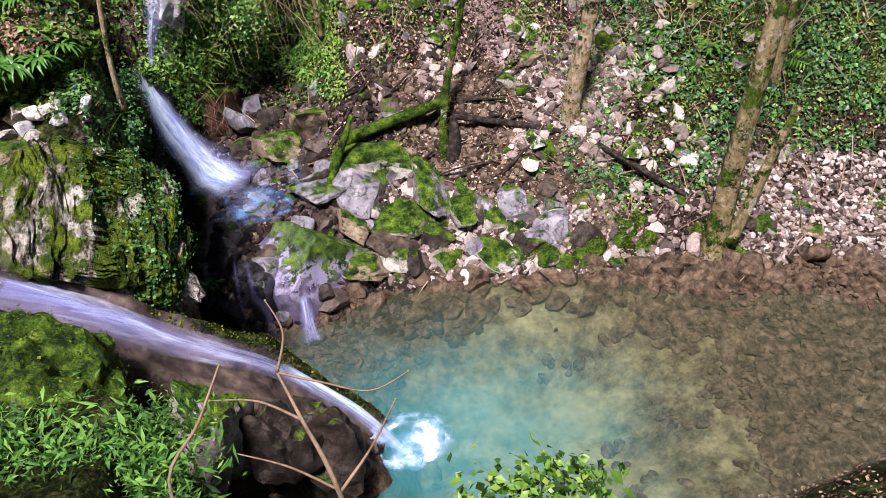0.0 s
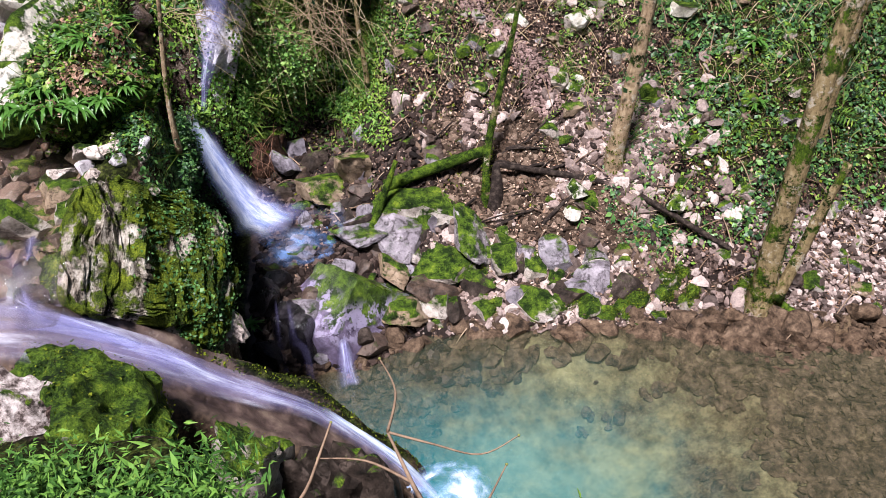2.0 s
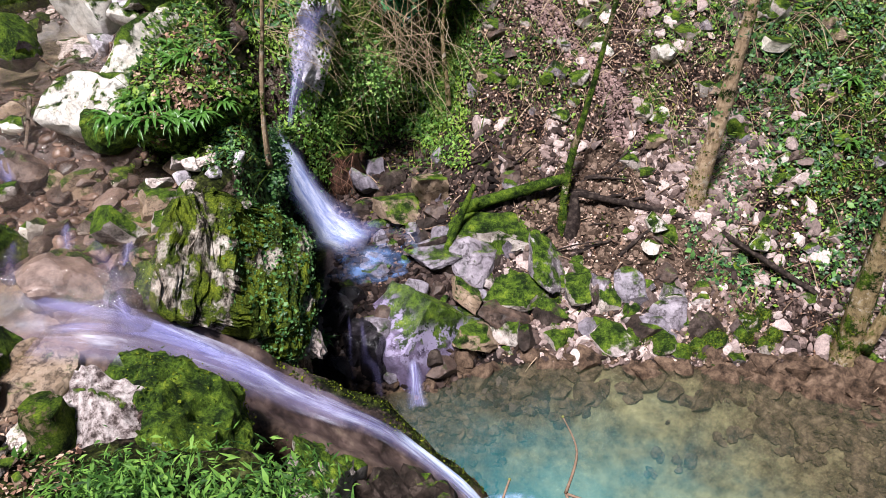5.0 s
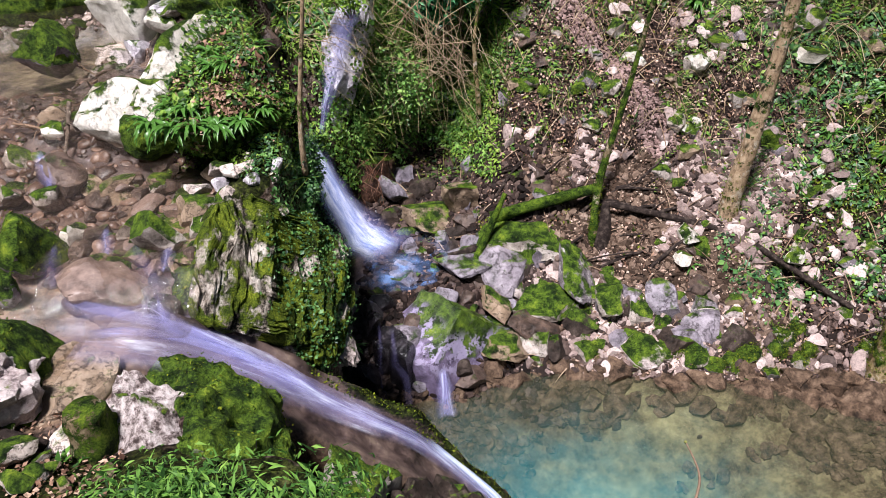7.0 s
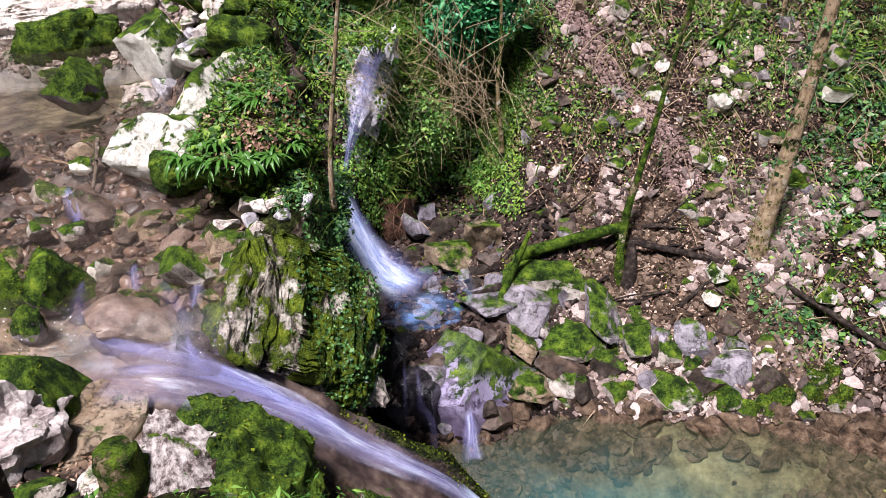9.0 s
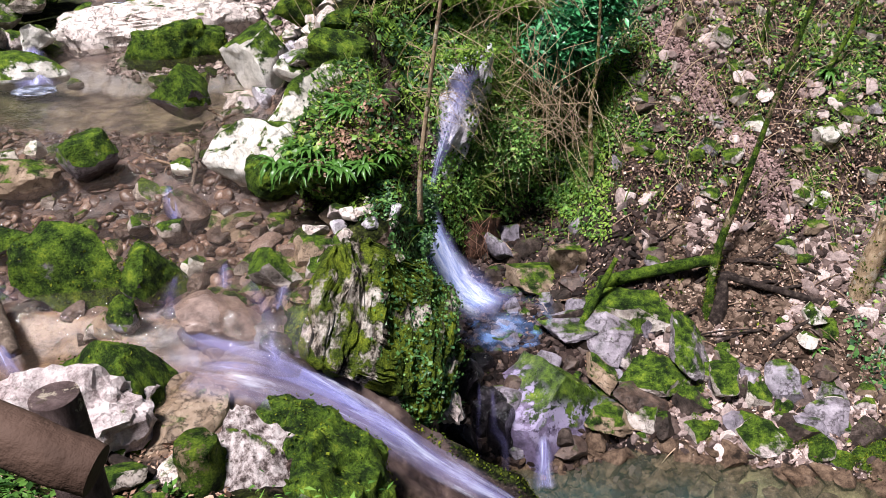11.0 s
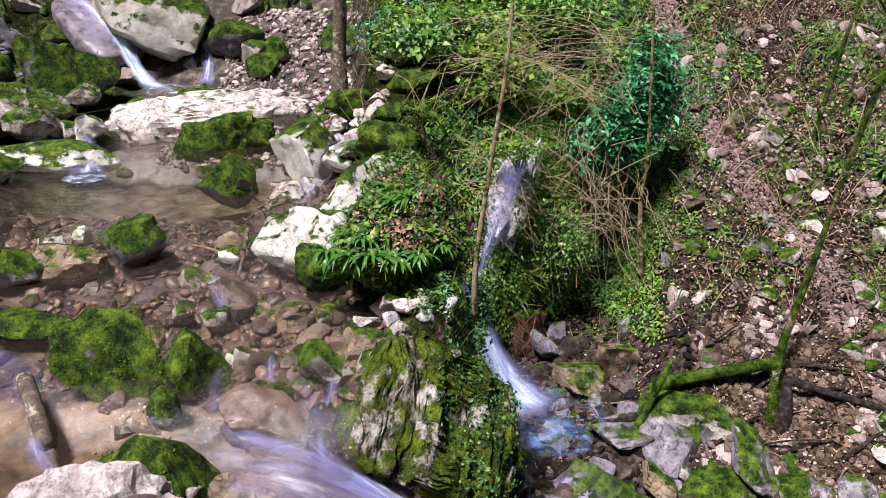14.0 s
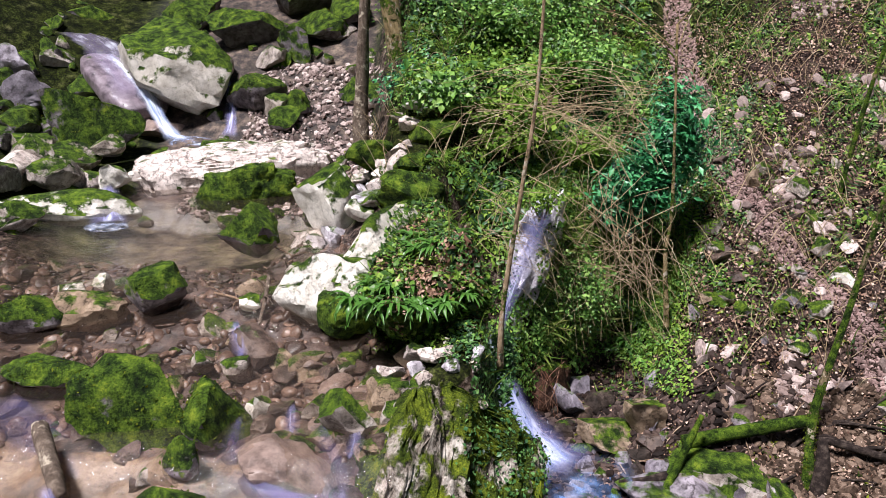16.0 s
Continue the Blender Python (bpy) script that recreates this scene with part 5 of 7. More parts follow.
def tube(bm, path, radii, sides=12, seed=0, wob=0.08, caps=True):
    """A tapered, uneven round limb along a path."""
    pts = [Vector(p) for p in path]
    rings = []
    per = 6
    fine, rads = [], []
    for i in range(len(pts) - 1):
        for k in range(per):
            f = k / per
            p0, p1, p2, p3 = pts[max(i - 1, 0)], pts[i], pts[i + 1], pts[min(i + 2, len(pts) - 1)]
            fine.append(0.5 * (2 * p1 + (p2 - p0) * f + (2 * p0 - 5 * p1 + 4 * p2 - p3) * f**2 + (3 * p1 - p0 - 3 * p2 + p3) * f**3))
            rads.append(radii[i] * (1 - f) + radii[i + 1] * f)
    fine.append(pts[-1])
    rads.append(radii[-1])
    ref = Vector((0.3, 0.9, 0.1))
    for i, (p, r) in enumerate(zip(fine, rads)):
        t = (fine[min(i + 1, len(fine) - 1)] - fine[max(i - 1, 0)]).normalized()
        a = t.cross(ref).normalized()
        b = t.cross(a).normalized()
        ring = []
        for s in range(sides):
            an = 2 * math.pi * s / sides
            k = 1 + wob * noise.noise(Vector((math.cos(an) * 1.5 + seed, math.sin(an) * 1.5, i * 0.35)))
            ring.append(bm.verts.new(p + (a * math.cos(an) + b * math.sin(an)) * r * k))
        rings.append(ring)
    for q, w in zip(rings, rings[1:]):
        for s in range(sides):
            bm.faces.new((q[s], q[(s + 1) % sides], w[(s + 1) % sides], w[s]))
    if caps:
        bm.faces.new(rings[0][::-1])
        bm.faces.new(rings[-1])


def tree(base, tops, radius, material, label, seed, limbs=6, fork=None):
    """A bare trunk through the places given, with thin limbs high up and, where given, a second stem."""
    r = random.Random(seed)
    ob = thing("tree", base, label, "tree")
    b = Vector(base)
    path = [Vector((0, 0, -0.25))] + [Vector(p) - b for p in tops]
    bm = bmesh.new()
    rad = [radius * 1.45, radius * 1.02] + [radius * (1 - 0.75 * (i + 1) / len(tops)) for i in range(len(tops) - 1)]
    tube(bm, path, rad, 14, seed, 0.22)
    part("trunk", bm, material, ob)
    if fork:
        bm = bmesh.new()
        tube(bm, [Vector(p) - b for p in fork], [radius * 0.6, radius * 0.45, radius * 0.35, radius * 0.3][:len(fork)], 12, seed + 3, 0.25)
        part("stem", bm, material, ob)
    top = path[-1]
    for i in range(limbs):
        f = r.uniform(0.55, 1.0)
        s = path[-2].lerp(top, f)
        an = r.uniform(0, 6.28)
        le = r.uniform(0.8, 1.8)
        e = s + Vector((math.cos(an) * le, math.sin(an) * le, le * r.uniform(0.4, 0.9)))
        mid = s.lerp(e, 0.5) + Vector((r.uniform(-.15, .15), r.uniform(-.15, .15), 0.15))
        bm = bmesh.new()
        tube(bm, [s, mid, e], [radius * 0.3, radius * 0.18, radius * 0.06], 7, seed + i)
        part("limb", bm, material, ob)
    return ob


tree((4.8, 7.5, 0.15), [(4.78, 7.5, 0.7), (4.82, 7.5, 2.24), (4.9, 7.52, 3.4), (5.2, 7.6, 6.0), (5.3, 7.7, 8.5)], 0.135, bark_mossy, "leaning tree with mossy mottled bark at the pool's edge", 1,
     fork=[(4.95, 7.42, 0.3), (5.1, 7.38, 1.2), (5.3, 7.35, 2.2)])
tree((3.52, 9.55, 0.95), [(3.52, 9.55, 1.4), (3.66, 9.6, 2.4), (3.8, 9.65, 3.6), (4.0, 9.7, 6.0), (4.1, 9.8, 8.0)], 0.118, bark_pale, "pale-barked tree with a mossy foot on the scree slope", 2)
tree((1.72, 9.5, 0.7), [(1.72, 9.55, 1.0), (1.82, 9.87, 1.6), (2.1, 10.1, 2.6), (2.4, 10.3, 3.9), (2.9, 10.5, 6.0)], 0.055, bark_green, "thin leaning tree with mossy bark on the slope", 3, 4)
tree((-1.66, 7.45, 3.25), [(-1.64, 7.45, 3.6), (-1.5, 7.45, 4.6), (-1.38, 7.45, 5.6), (-1.3, 7.5, 8.0)], 0.022, bark_pale, "slender sapling standing on the ivy spur", 4, 4)
tree((-4.48, 13.5, 4.2), [(-4.48, 13.5, 4.7), (-4.4, 13.5, 5.8), (-4.3, 13.5, 7.5), (-4.3, 13.5, 11)], 0.12, bark_grey, "grey-brown tree trunk on the stream's bank", 5)
tree((-4.0, 14.6, 4.9), [(-4.0, 14.6, 5.4), (-4.2, 14.6, 6.5), (-4.4, 14.6, 8), (-4.5, 14.7, 12)], 0.2, bark_mossy, "dark mossy tree trunk behind the bushes", 6)
tree((-3.0, 15.6, 5.4), [(-3.0, 15.6, 5.9), (-3.05, 15.6, 7.0), (-3.0, 15.6, 9), (-3.0, 15.7, 12)], 0.17, bark_mossy, "dark mossy tree trunk behind the bushes", 7)
tree((2.75, 12.6, 3.35), [(2.75, 12.6, 3.7), (2.95, 12.62, 5.0), (3.2, 12.65, 6.4), (3.4, 12.7, 9.0)], 0.034, bark_green, "slender bare sapling on the upper slope", 8, 5)
tree((3.2, 12.0, 2.7), [(3.25, 12.0, 2.95), (3.6, 12.1, 3.5), (3.85, 12.15, 4.4), (4.0, 12.2, 7.0)], 0.042, bark_green, "bent mossy sapling on the upper slope", 9, 5)
tree((0.32, 11.35, 1.85), [(0.3, 11.36, 2.2), (0.24, 11.4, 3.0), (0.28, 11.4, 3.8), (0.2, 11.5, 6.0)], 0.035, bark_mossy, "thin bare sapling beside the slot wall", 10, 4)
tree((4.6, 12.4, 3.6), [(4.6, 12.4, 3.9), (4.7, 12.4, 5.2), (4.9, 12.5, 7.0), (5.0, 12.5, 9.0)], 0.034, bark_pale, "slender bare sapling on the upper slope", 11, 5)
tree((6.4, 9.4, 1.6), [(6.4, 9.4, 1.9), (6.5, 9.4, 3.4), (6.7, 9.5, 5.0), (6.8, 9.5, 8.0)], 0.10, bark_mossy, "mossy tree on the green slope", 12, 5)

# ---------------------------------------------------------------- loose stones
LEAF_V = [(0, 0, 0), (-0.27, 0.45, 0.07), (0, 0.5, 0), (0.27, 0.45, 0.07), (0, 1, -0.08)]
LEAF_F = [(0, 2, 1), (1, 2, 4), (0, 3, 2), (2, 3, 4)]
LANCE_V = [(0, 0, 0), (-0.10, 0.4, 0.03), (0, 0.5, 0), (0.10, 0.4, 0.03), (0, 1, -0.16)]
LAUREL_V = [(0, 0, 0), (-0.17, 0.42, 0.05), (0, 0.5, 0), (0.17, 0.42, 0.05), (0, 1, -0.14)]
BLADE_V = [(-0.03, 0, 0), (0.03, 0, 0), (0.025, 0.12, 0.5), (-0.025, 0.12, 0.5), (0, 0.4, 0.95), (0, 0.42, 0.93)]
BLADE_F = [(0, 1, 2, 3), (3, 2, 5, 4)]


def pebble_templates(n, seed, sub=1, cuts=6):
    out, faces = [], None
    for i in range(n):
        r = random.Random(seed + i)
        bm = bmesh.new()
        bmesh.ops.create_icosphere(bm, subdivisions=sub, radius=0.5)
        for _ in range(cuts):
            nn = Vector((r.gauss(0, 1), r.gauss(0, 1), r.gauss(0, 1))).normalized()
            dd = r.uniform(0.22, 0.42)
            for v in bm.verts:
                e = v.co.dot(nn) - dd
                if e > 0:
                    v.co -= nn * e
        bm.verts.index_update()
        out.append([tuple(v.co) for v in bm.verts])
        faces = [tuple(v.index for v in f.verts) for f in bm.faces]
        bm.free()
    return out, faces


PEB_V, PEB_F = pebble_templates(12, 400)
SLAB_V, SLAB_F = pebble_templates(8, 470, 2, 9)
ROUND_V, ROUND_F = pebble_templates(10, 440, 2, 5)


def dist_rim(x, y):
    return y - rim_y(x)


def growth(x, y, s=1.0, seed=91):
    return fbm(x * s, y * s, 0, 3, seed)


def on_scree(x, y, z, nz):
    d = dist_rim(x, y)
    return (d > -0.05) & (x > -0.9) & (y < 16) & (x < 8) & (nz > 0.3)


def on_trail(x, y):
    return (np.abs(x - np.interp(y, [10.4, 11.24, 12.25, 13.3, 14.2, 16], [2.95, 2.45, 1.82, 1.25, 1.0, 0.8]) + 0.1 * vnoise(y * 2, 0.5)) < 0.23) & (y > 10.3)


def pale_zone(x, y):
    d = dist_rim(x, y)
    return (x > 0.5 + 0.25 * np.clip(d, 0, 3)) & ~((np.hypot((x - 1.6) / 1.3, (y - 9.9) / 0.9) < 1) & (growth(x, y, 2.2, 17) < 0.2)) & (growth(x, y) + 0.5 * growth(x, y, 3.0, 44) > -0.15 + 0.55 * S(2.4, 3.6, d)) & ~on_trail(x, y)


p, n = scatter(5000, lambda x, y, z, nz: on_scree(x, y, z, nz) & (dist_rim(x, y) > 0.3) & ~pale_zone(x, y) & (x < 4) & (x > 0.9) & (dist_rim(x, y) < 2.6), 111)
spread("dark_rubble", PEB_V, PEB_F, p, n, (0.03, 0.17), rubble_brown, "dark damp rubble between the slabs", "rubble", 0.9, 0.008, (1.2, 0.9, 0.5), seed=112)
p, n = scatter(9500, lambda x, y, z, nz: on_scree(x, y, z, nz) & pale_zone(x, y) & (x - 0.3 * (y - 9) < 4.0 + 0.8 * growth(x, y, 1.0, 3)), 11)
spread("scree", PEB_V, PEB_F, p, n, (0.025, 0.20), scree_small, "loose pale limestone chips covering the slope", "scree", 0.9, 0.008, (1.15, 0.9, 0.55), seed=12)
p, n = scatter(2000, lambda x, y, z, nz: on_scree(x, y, z, nz) & (dist_rim(x, y) < 1.0) & (x > 0.9), 13)
spread("rim_gravel", PEB_V, PEB_F, p, n, (0.04, 0.16), scree_small, "pale gravel along the pool's rim", "gravel", 0.9, 0.01, (1.15, 0.9, 0.55), seed=14)
p, n = scatter(2160, lambda x, y, z, nz: (x < -2.3) & (x > -8) & ((y > 6.0) | (growth(x, y, 1.5) > 0.1)) & (y > 4.4) & (y < 12.3) & (z < bed_z(y) + 0.16) & ~((y > 9.2) & (x < -4.6)) & ~((y < 5.6) & (x < -2.9)), 15)
spread("stream_pebbles", ROUND_V, ROUND_F, p, n, (0.03, 0.19), bed_small, "wet brown pebbles of the stream bed", "pebbles", 0.7, 0.004, (1.15, 0.95, 0.55), seed=16, smooth=True)
p, n = scatter(9000, lambda x, y, z, nz: (x > -1.3) & (dist_rim(x, y) < 0.06) & (y > 4.3) & (z < 0.12) & (silt_amount(x, y) + 0.5 * growth(x, y, 1.2, 5) + 0.35 * vnoise(x * 7, y * 7) < 0.25), 17)
spread("pool_pebbles", ROUND_V, ROUND_F, p, n, (0.04, 0.17), rock_silt, "silted brown stones of the pool bed", "pebbles", 0.7, 0.02, (1.15, 0.95, 0.5), seed=18)
# slot floor: the gorge's shade is in the rubble colour
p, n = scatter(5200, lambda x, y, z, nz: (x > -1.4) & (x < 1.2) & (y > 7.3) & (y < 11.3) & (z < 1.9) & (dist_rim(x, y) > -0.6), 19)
spread("slot_rubble", PEB_V, PEB_F, p, n, (0.04, 0.2), rubble_shaded, "wet rubble on the slot floor, darkened for the gorge's shade", "rubble", 0.8, 0.01, (1.2, 0.9, 0.5), seed=20)
p, n = scatter(3200, lambda x, y, z, nz: (x < -4.3) & (y > 11.7) & (y < 15.8) & (x > -7.0) & (nz > 0.5), 25)
spread("upper_gravel", PEB_V, PEB_F, p, n, (0.03, 0.15), gravel_pale, "pale gravel beside the upper stream", "gravel", 0.8, 0.01, (1.15, 0.95, 0.6), seed=26)

STONE_MESHES = [rock_mesh("stone", (0.5, 0.42, 0.32), 500 + i, 10, 3, 0.85, 0.10) for i in range(10)]
SLAB_MESHES = [rock_mesh("stone", (0.5, 0.4, 0.2), 520 + i, 12, 3, 0.95, 0.07) for i in range(6)]


def stones(name, count, inside, size, mats, label, group, seed, meshes, sink=0.1, tilt=16):
    """Single stones set on the ground, each an object, sharing a few meshes."""
    pts, nr = scatter(count, inside, seed)
    r = random.Random(seed)
    made = {}
    for q, nn in zip(pts, nr):
        key = (r.randrange(len(meshes)), r.randrange(len(mats)))
        if key not in made:
            made[key] = meshes[key[0]].copy()
            made[key].materials.clear()
            made[key].materials.append(mats[key[1]])
        s = size[0] + (size[1] - size[0]) * r.random() ** 2
        ob = new(name, made[key])
        lean = Vector(nn).lerp(Vector((0, 0, 1)), 0.3).to_track_quat("Z", "Y").to_matrix().to_4x4()
        ob.matrix_world = Matrix.Translation(Vector(q) + Vector((0, 0, s * sink))) @ lean @ pose(0, 0, 0, r.uniform(-tilt, tilt), r.uniform(-tilt, tilt), r.uniform(0, 360)) @ Matrix.Scale(s, 4)
        tagged(ob, label, "stone", group)


stones("scree_stone", 290, lambda x, y, z, nz: on_scree(x, y, z, nz) & (y < 13.5) & (x < 6.5), (0.12, 0.38), [rock_pale, rock_pale, rock_grey, rock_brown, rock_tan, rock_half, rock_moss], "angular pale limestone lying on the scree", "scree stones", 31, STONE_MESHES + SLAB_MESHES)
stones("rim_stone", 110, lambda x, y, z, nz: (dist_rim(x, y) > -0.45) & (dist_rim(x, y) < 0.05) & (x > 0.2) & (x < 6.8), (0.18, 0.48), [rock_silt], "brown stone along the pool's waterline", "rim stones", 32, STONE_MESHES, 0.02)
stones("mossy_rim_stone", 64, lambda x, y, z, nz: (dist_rim(x, y) > 0.05) & (dist_rim(x, y) < 0.55 + 0.3 * growth(x, y, 2.0, 19)) & (x > 1.4) & (x < 5.2) & (growth(x, y, 1.6, 23) > -0.12), (0.12, 0.34), [rock_moss, rock_half, rock_half], "moss-covered stone on the pool's rim", "mossy rim stones", 33, STONE_MESHES, 0.08)
stones("pool_stone", 170, lambda x, y, z, nz: (x > 2.6) & (x < 6.5) & (dist_rim(x, y) < -0.3) & (y > 4.5) & (silt_amount(x, y) < 0.2), (0.12, 0.30), [rock_silt], "brown silted stone on the pool bed", "pool stones", 34, STONE_MESHES, -0.02)
stones("bed_stone", 230, lambda x, y, z, nz: (x < -2.4) & (x > -7.5) & (y > 5.6) & (y < 11.5) & ~((y > 9.3) & (x < -4.6)) & (z < bed_z(y) + 0.14), (0.12, 0.34), [rock_brown, rock_tan, rock_brown, rock_pale], "wet brown stone in the stream bed", "bed stones", 35, STONE_MESHES + SLAB_MESHES, 0.03)
# stones here carry the slot's shade in their dark colours
stones("slot_stone", 130, lambda x, y, z, nz: (x > -1.3) & (x < 1.0) & (y > 7.6) & (y < 11.2) & (z < 1.9), (0.15, 0.45), [rock_shaded, rock_shaded, rock_brown, rock_lilac], "angular stone on the slot floor, mostly darkened for shade", "slot stones", 36, SLAB_MESHES + STONE_MESHES, 0.06, 30)
stones("slab_stone", 34, lambda x, y, z, nz: (dist_rim(x, y) > 0.12) & (dist_rim(x, y) < 1.1) & (x > 0.3) & (x < 3.4), (0.28, 0.60), [rock_lilac, rock_grey, rock_rim, rock_pale, rock_shaded], "tilted flat slab above the pool's rim", "rim slabs", 38, SLAB_MESHES, 0.1, 26)
stones("upper_stone", 110, lambda x, y, z, nz: (x < -4.2) & (x > -12) & (y > 11.5) & (y < 17) & (nz > 0.5), (0.2, 0.7), [rock_pale, rock_half, rock_moss], "limestone block beside the upper stream", "upper stones", 37, STONE_MESHES, 0.1)
for i, (at, s) in enumerate((((4.64, 10.49, 1.9), 0.42), ((4.86, 9.95, 1.6), 0.45), ((3.17, 10.7, 1.98), 0.5), ((4.92, 11.1, 2.85), 0.4), ((4.22, 8.85, 0.92), 0.26), ((2.9, 9.3, 1.05), 0.4), ((2.8, 9.0, 0.9), 0.28),
                             ((2.6, 11.7, 2.72), 0.4), ((0.98, 10.5, 1.5), 0.4), ((3.5, 11.4, 2.72), 0.5))):
    rock("slope_rock", at, (s, s * 0.8, s * 0.62), (0, 12, 47 * i), 140 + i, rock_white, "white angular rock standing out of the scree", group="slope rocks", sub=3, cuts=11, sharp=0.9)

# ---------------------------------------------------------------- leaves and growth
p, n = scatter(42000, lambda x, y, z, nz: ((on_scree(x, y, z, nz) & ~on_trail(x, y)) | ((x > -3.2) & (x < -1.6) & (y > 7.2) & (y < 9.8) & (z > 3.4) & (growth(x, y, 2) > 0.0)) | ((y < 4.4) & (growth(x, y, 0.8, 83) > 0.1))), 41)
spread("leaf_litter", LEAF_V, LEAF_F, p, n, (0.022, 0.065), litter_mat, "fallen brown beech leaves", "leaf litter", 0.8, 0.02, (1.2, 1, 1), seed=42)


p, n = scatter(17000, lambda x, y, z, nz: on_scree(x, y, z, nz) & (x > 0.2) & (x - 0.25 * (y - 9) < 4.3) & ~on_trail(x, y) & (growth(x, y, 1.8, 77) > -0.3 - 0.3 * S(10, 12, y)), 125)
spread("scree_litter", LEAF_V, LEAF_F, p, n, (0.016, 0.06), litter_pale, "brown leaves and bark bits lying over the scree", "leaf litter", 0.8, 0.055, (1.2, 1, 1), seed=126)


def ivy_zone(x, y, z, nz):
    spur = (x > -2.05 - 0.32 * np.clip(y - 7.2, 0, 3.2)) & (x < -1.0) & (y > 6.25) & (y < 10.4) & (z > 0.95) & ((nz < 0.6) | (growth(x, y, 2.0) > -0.3)) & ~((x < -1.8) & (y < 6.7))
    wall = (x > -1.5) & (x < 1.2 + 0.3 * (y - 12)) & (y > 10.6) & (y < 14.5) & (z > 1.7) & (nz < 0.85) & (x - 0.75 * (y - 10.6) < -0.55)
    return spur | wall


p, n = scatter(60000, ivy_zone, 43)
p2, n2 = scatter(3200, lambda x, y, z, nz: (x > -3.1) & (x < -1.6) & (y > 7.35) & (y < 10) & (z > 3.35) & (growth(x, y, 2.2, 61) > -0.1), 71)
spread("knoll_herbs", LEAF_V, LEAF_F, p2, n2, (0.04, 0.10), green_mat, "small green plants on the leafy knoll", "herbs", 1.2, 0.05, (1.1, 1, 1), upright=0.3, seed=72)
p2, n2 = scatter(4200, lambda x, y, z, nz: (x > -3.1) & (x < -1.7) & (y > 7.35) & (y < 9.6) & (z > 3.35), 73)
spread("knoll_litter", LEAF_V, LEAF_F, p2, n2, (0.04, 0.085), litter_mat, "fallen reddish leaves on the knoll", "leaf litter", 0.8, 0.02, (1.2, 1, 1), seed=74)
spread("ivy", LEAF_V, LEAF_F, p, n, (0.022, 0.058), ivy_mat, "dark green ivy hanging over the rock spur and slot wall", "ivy", 0.9, 0.035, (1.35, 1, 1), seed=44)


p, n = scatter(2600, lambda x, y, z, nz: on_scree(x, y, z, nz) & (x > 5.1) & (x < 8) & (dist_rim(x, y) < 1.5), 113)
spread("bank_gravel", PEB_V, PEB_F, p, n, (0.03, 0.13), gravel_pale, "bright pale gravel on the pool's far bank", "gravel", 0.9, 0.008, (1.15, 0.9, 0.5), seed=114)
p, n = scatter(430, lambda x, y, z, nz: on_scree(x, y, z, nz) & (pale_zone(x, y) | ((dist_rim(x, y) > 2.2) & (growth(x, y, 2.0, 29) > 0.22))) & (x > 0.6) & (x < 5.2) & (y < 14.5), 115)
spread("scree_blocks", SLAB_V, SLAB_F, p, n, (0.10, 0.30), gravel_pale, "angular pinkish limestone pieces on the slope", "scree", 0.8, 0.02, (1.2, 0.9, 0.5), seed=116)
p, n = scatter(10400, lambda x, y, z, nz: (x > -3.1) & (x < -1.4) & (y > 6.9) & (y < 10.4) & (z > 3.1), 117)
spread("knoll_moss", LEAF_V, LEAF_F, p, n, (0.02, 0.05), bracken_mat, "yellow-green moss and seedlings on the leafy knoll", "moss", 1.2, 0.02, (1.3, 1, 1), upright=0.3, seed=118)


p, n = scatter(6500, lambda x, y, z, nz: on_trail(x, y) & (y < 17), 119)
spread("trail_chips", PEB_V, PEB_F, p, n, (0.02, 0.075), trail_mat, "small pinkish chips on the trodden trail", "gravel", 0.8, 0.004, (1.15, 0.9, 0.5), seed=120)


p, n = scatter(16000, lambda x, y, z, nz: (growth(x, y, 2.3, 63) + 0.5 * growth(x, y, 6.0, 64) > -0.12) & (x - 0.25 * (y - 9) > 3.5 + 0.6 * growth(x, y, 1.4, 13)) & (dist_rim(x, y) > 0.9) & (y < 15) & (x < 8.5) & ~((x > 5.4) & (dist_rim(x, y) < 1.5)), 121)
spread("slope_ivy", LEAF_V, LEAF_F, p, n, (0.035, 0.10), ivy_mat, "ivy and creeping herbs carpeting the green slope", "ivy", 0.9, 0.05, (1.3, 1, 1), upright=0.3, seed=122)
p, n = scatter(1500, lambda x, y, z, nz: (x > -2.5) & (x < -1.5) & (y > 9.3) & (y < 10.8) & (z > 1.7) & (z < 3.9), 123)
spread("fall_fringe", LEAF_V, LEAF_F, p, n, (0.03, 0.08), green_mat, "bright herbs fringing the waterfall", "herbs", 1.1, 0.05, (1.2, 1, 1), upright=0.2, seed=124)


def herb_zone(x, y, z, nz):
    d = dist_rim(x, y)
    g = growth(x, y, 1.3, 95)
    a = (x - 0.25 * (y - 9) > 3.5) & (d > 0.9) & (g > -0.3) & ~((x > 5.4) & (d < 1.5))
    b = (d > 0.5) & (x > -0.6) & (g > 0.22)
    c = (d > 2.6) & (g > -0.22) & (x > -0.5)
    e = (x > -3.1) & (x < -1.5) & (y > 7.25) & (y < 12) & (z > 3.3) & (g > -0.15)
    f = (x > -3.6 - 0.25 * (y - 12)) & (x < 0.5) & (y > 12) & (y < 20) & (growth(x, y, 1.9, 41) > 0.0)
    h = (x > -1.5) & (x < 0.9) & (y > 10.6) & (y < 13) & (z > 1.8) & (x - 0.75 * (y - 10.6) < -0.2)
    return (a | b | c | e | f | h) & (y < 20) & (x < 8.5) & ~on_trail(x, y)


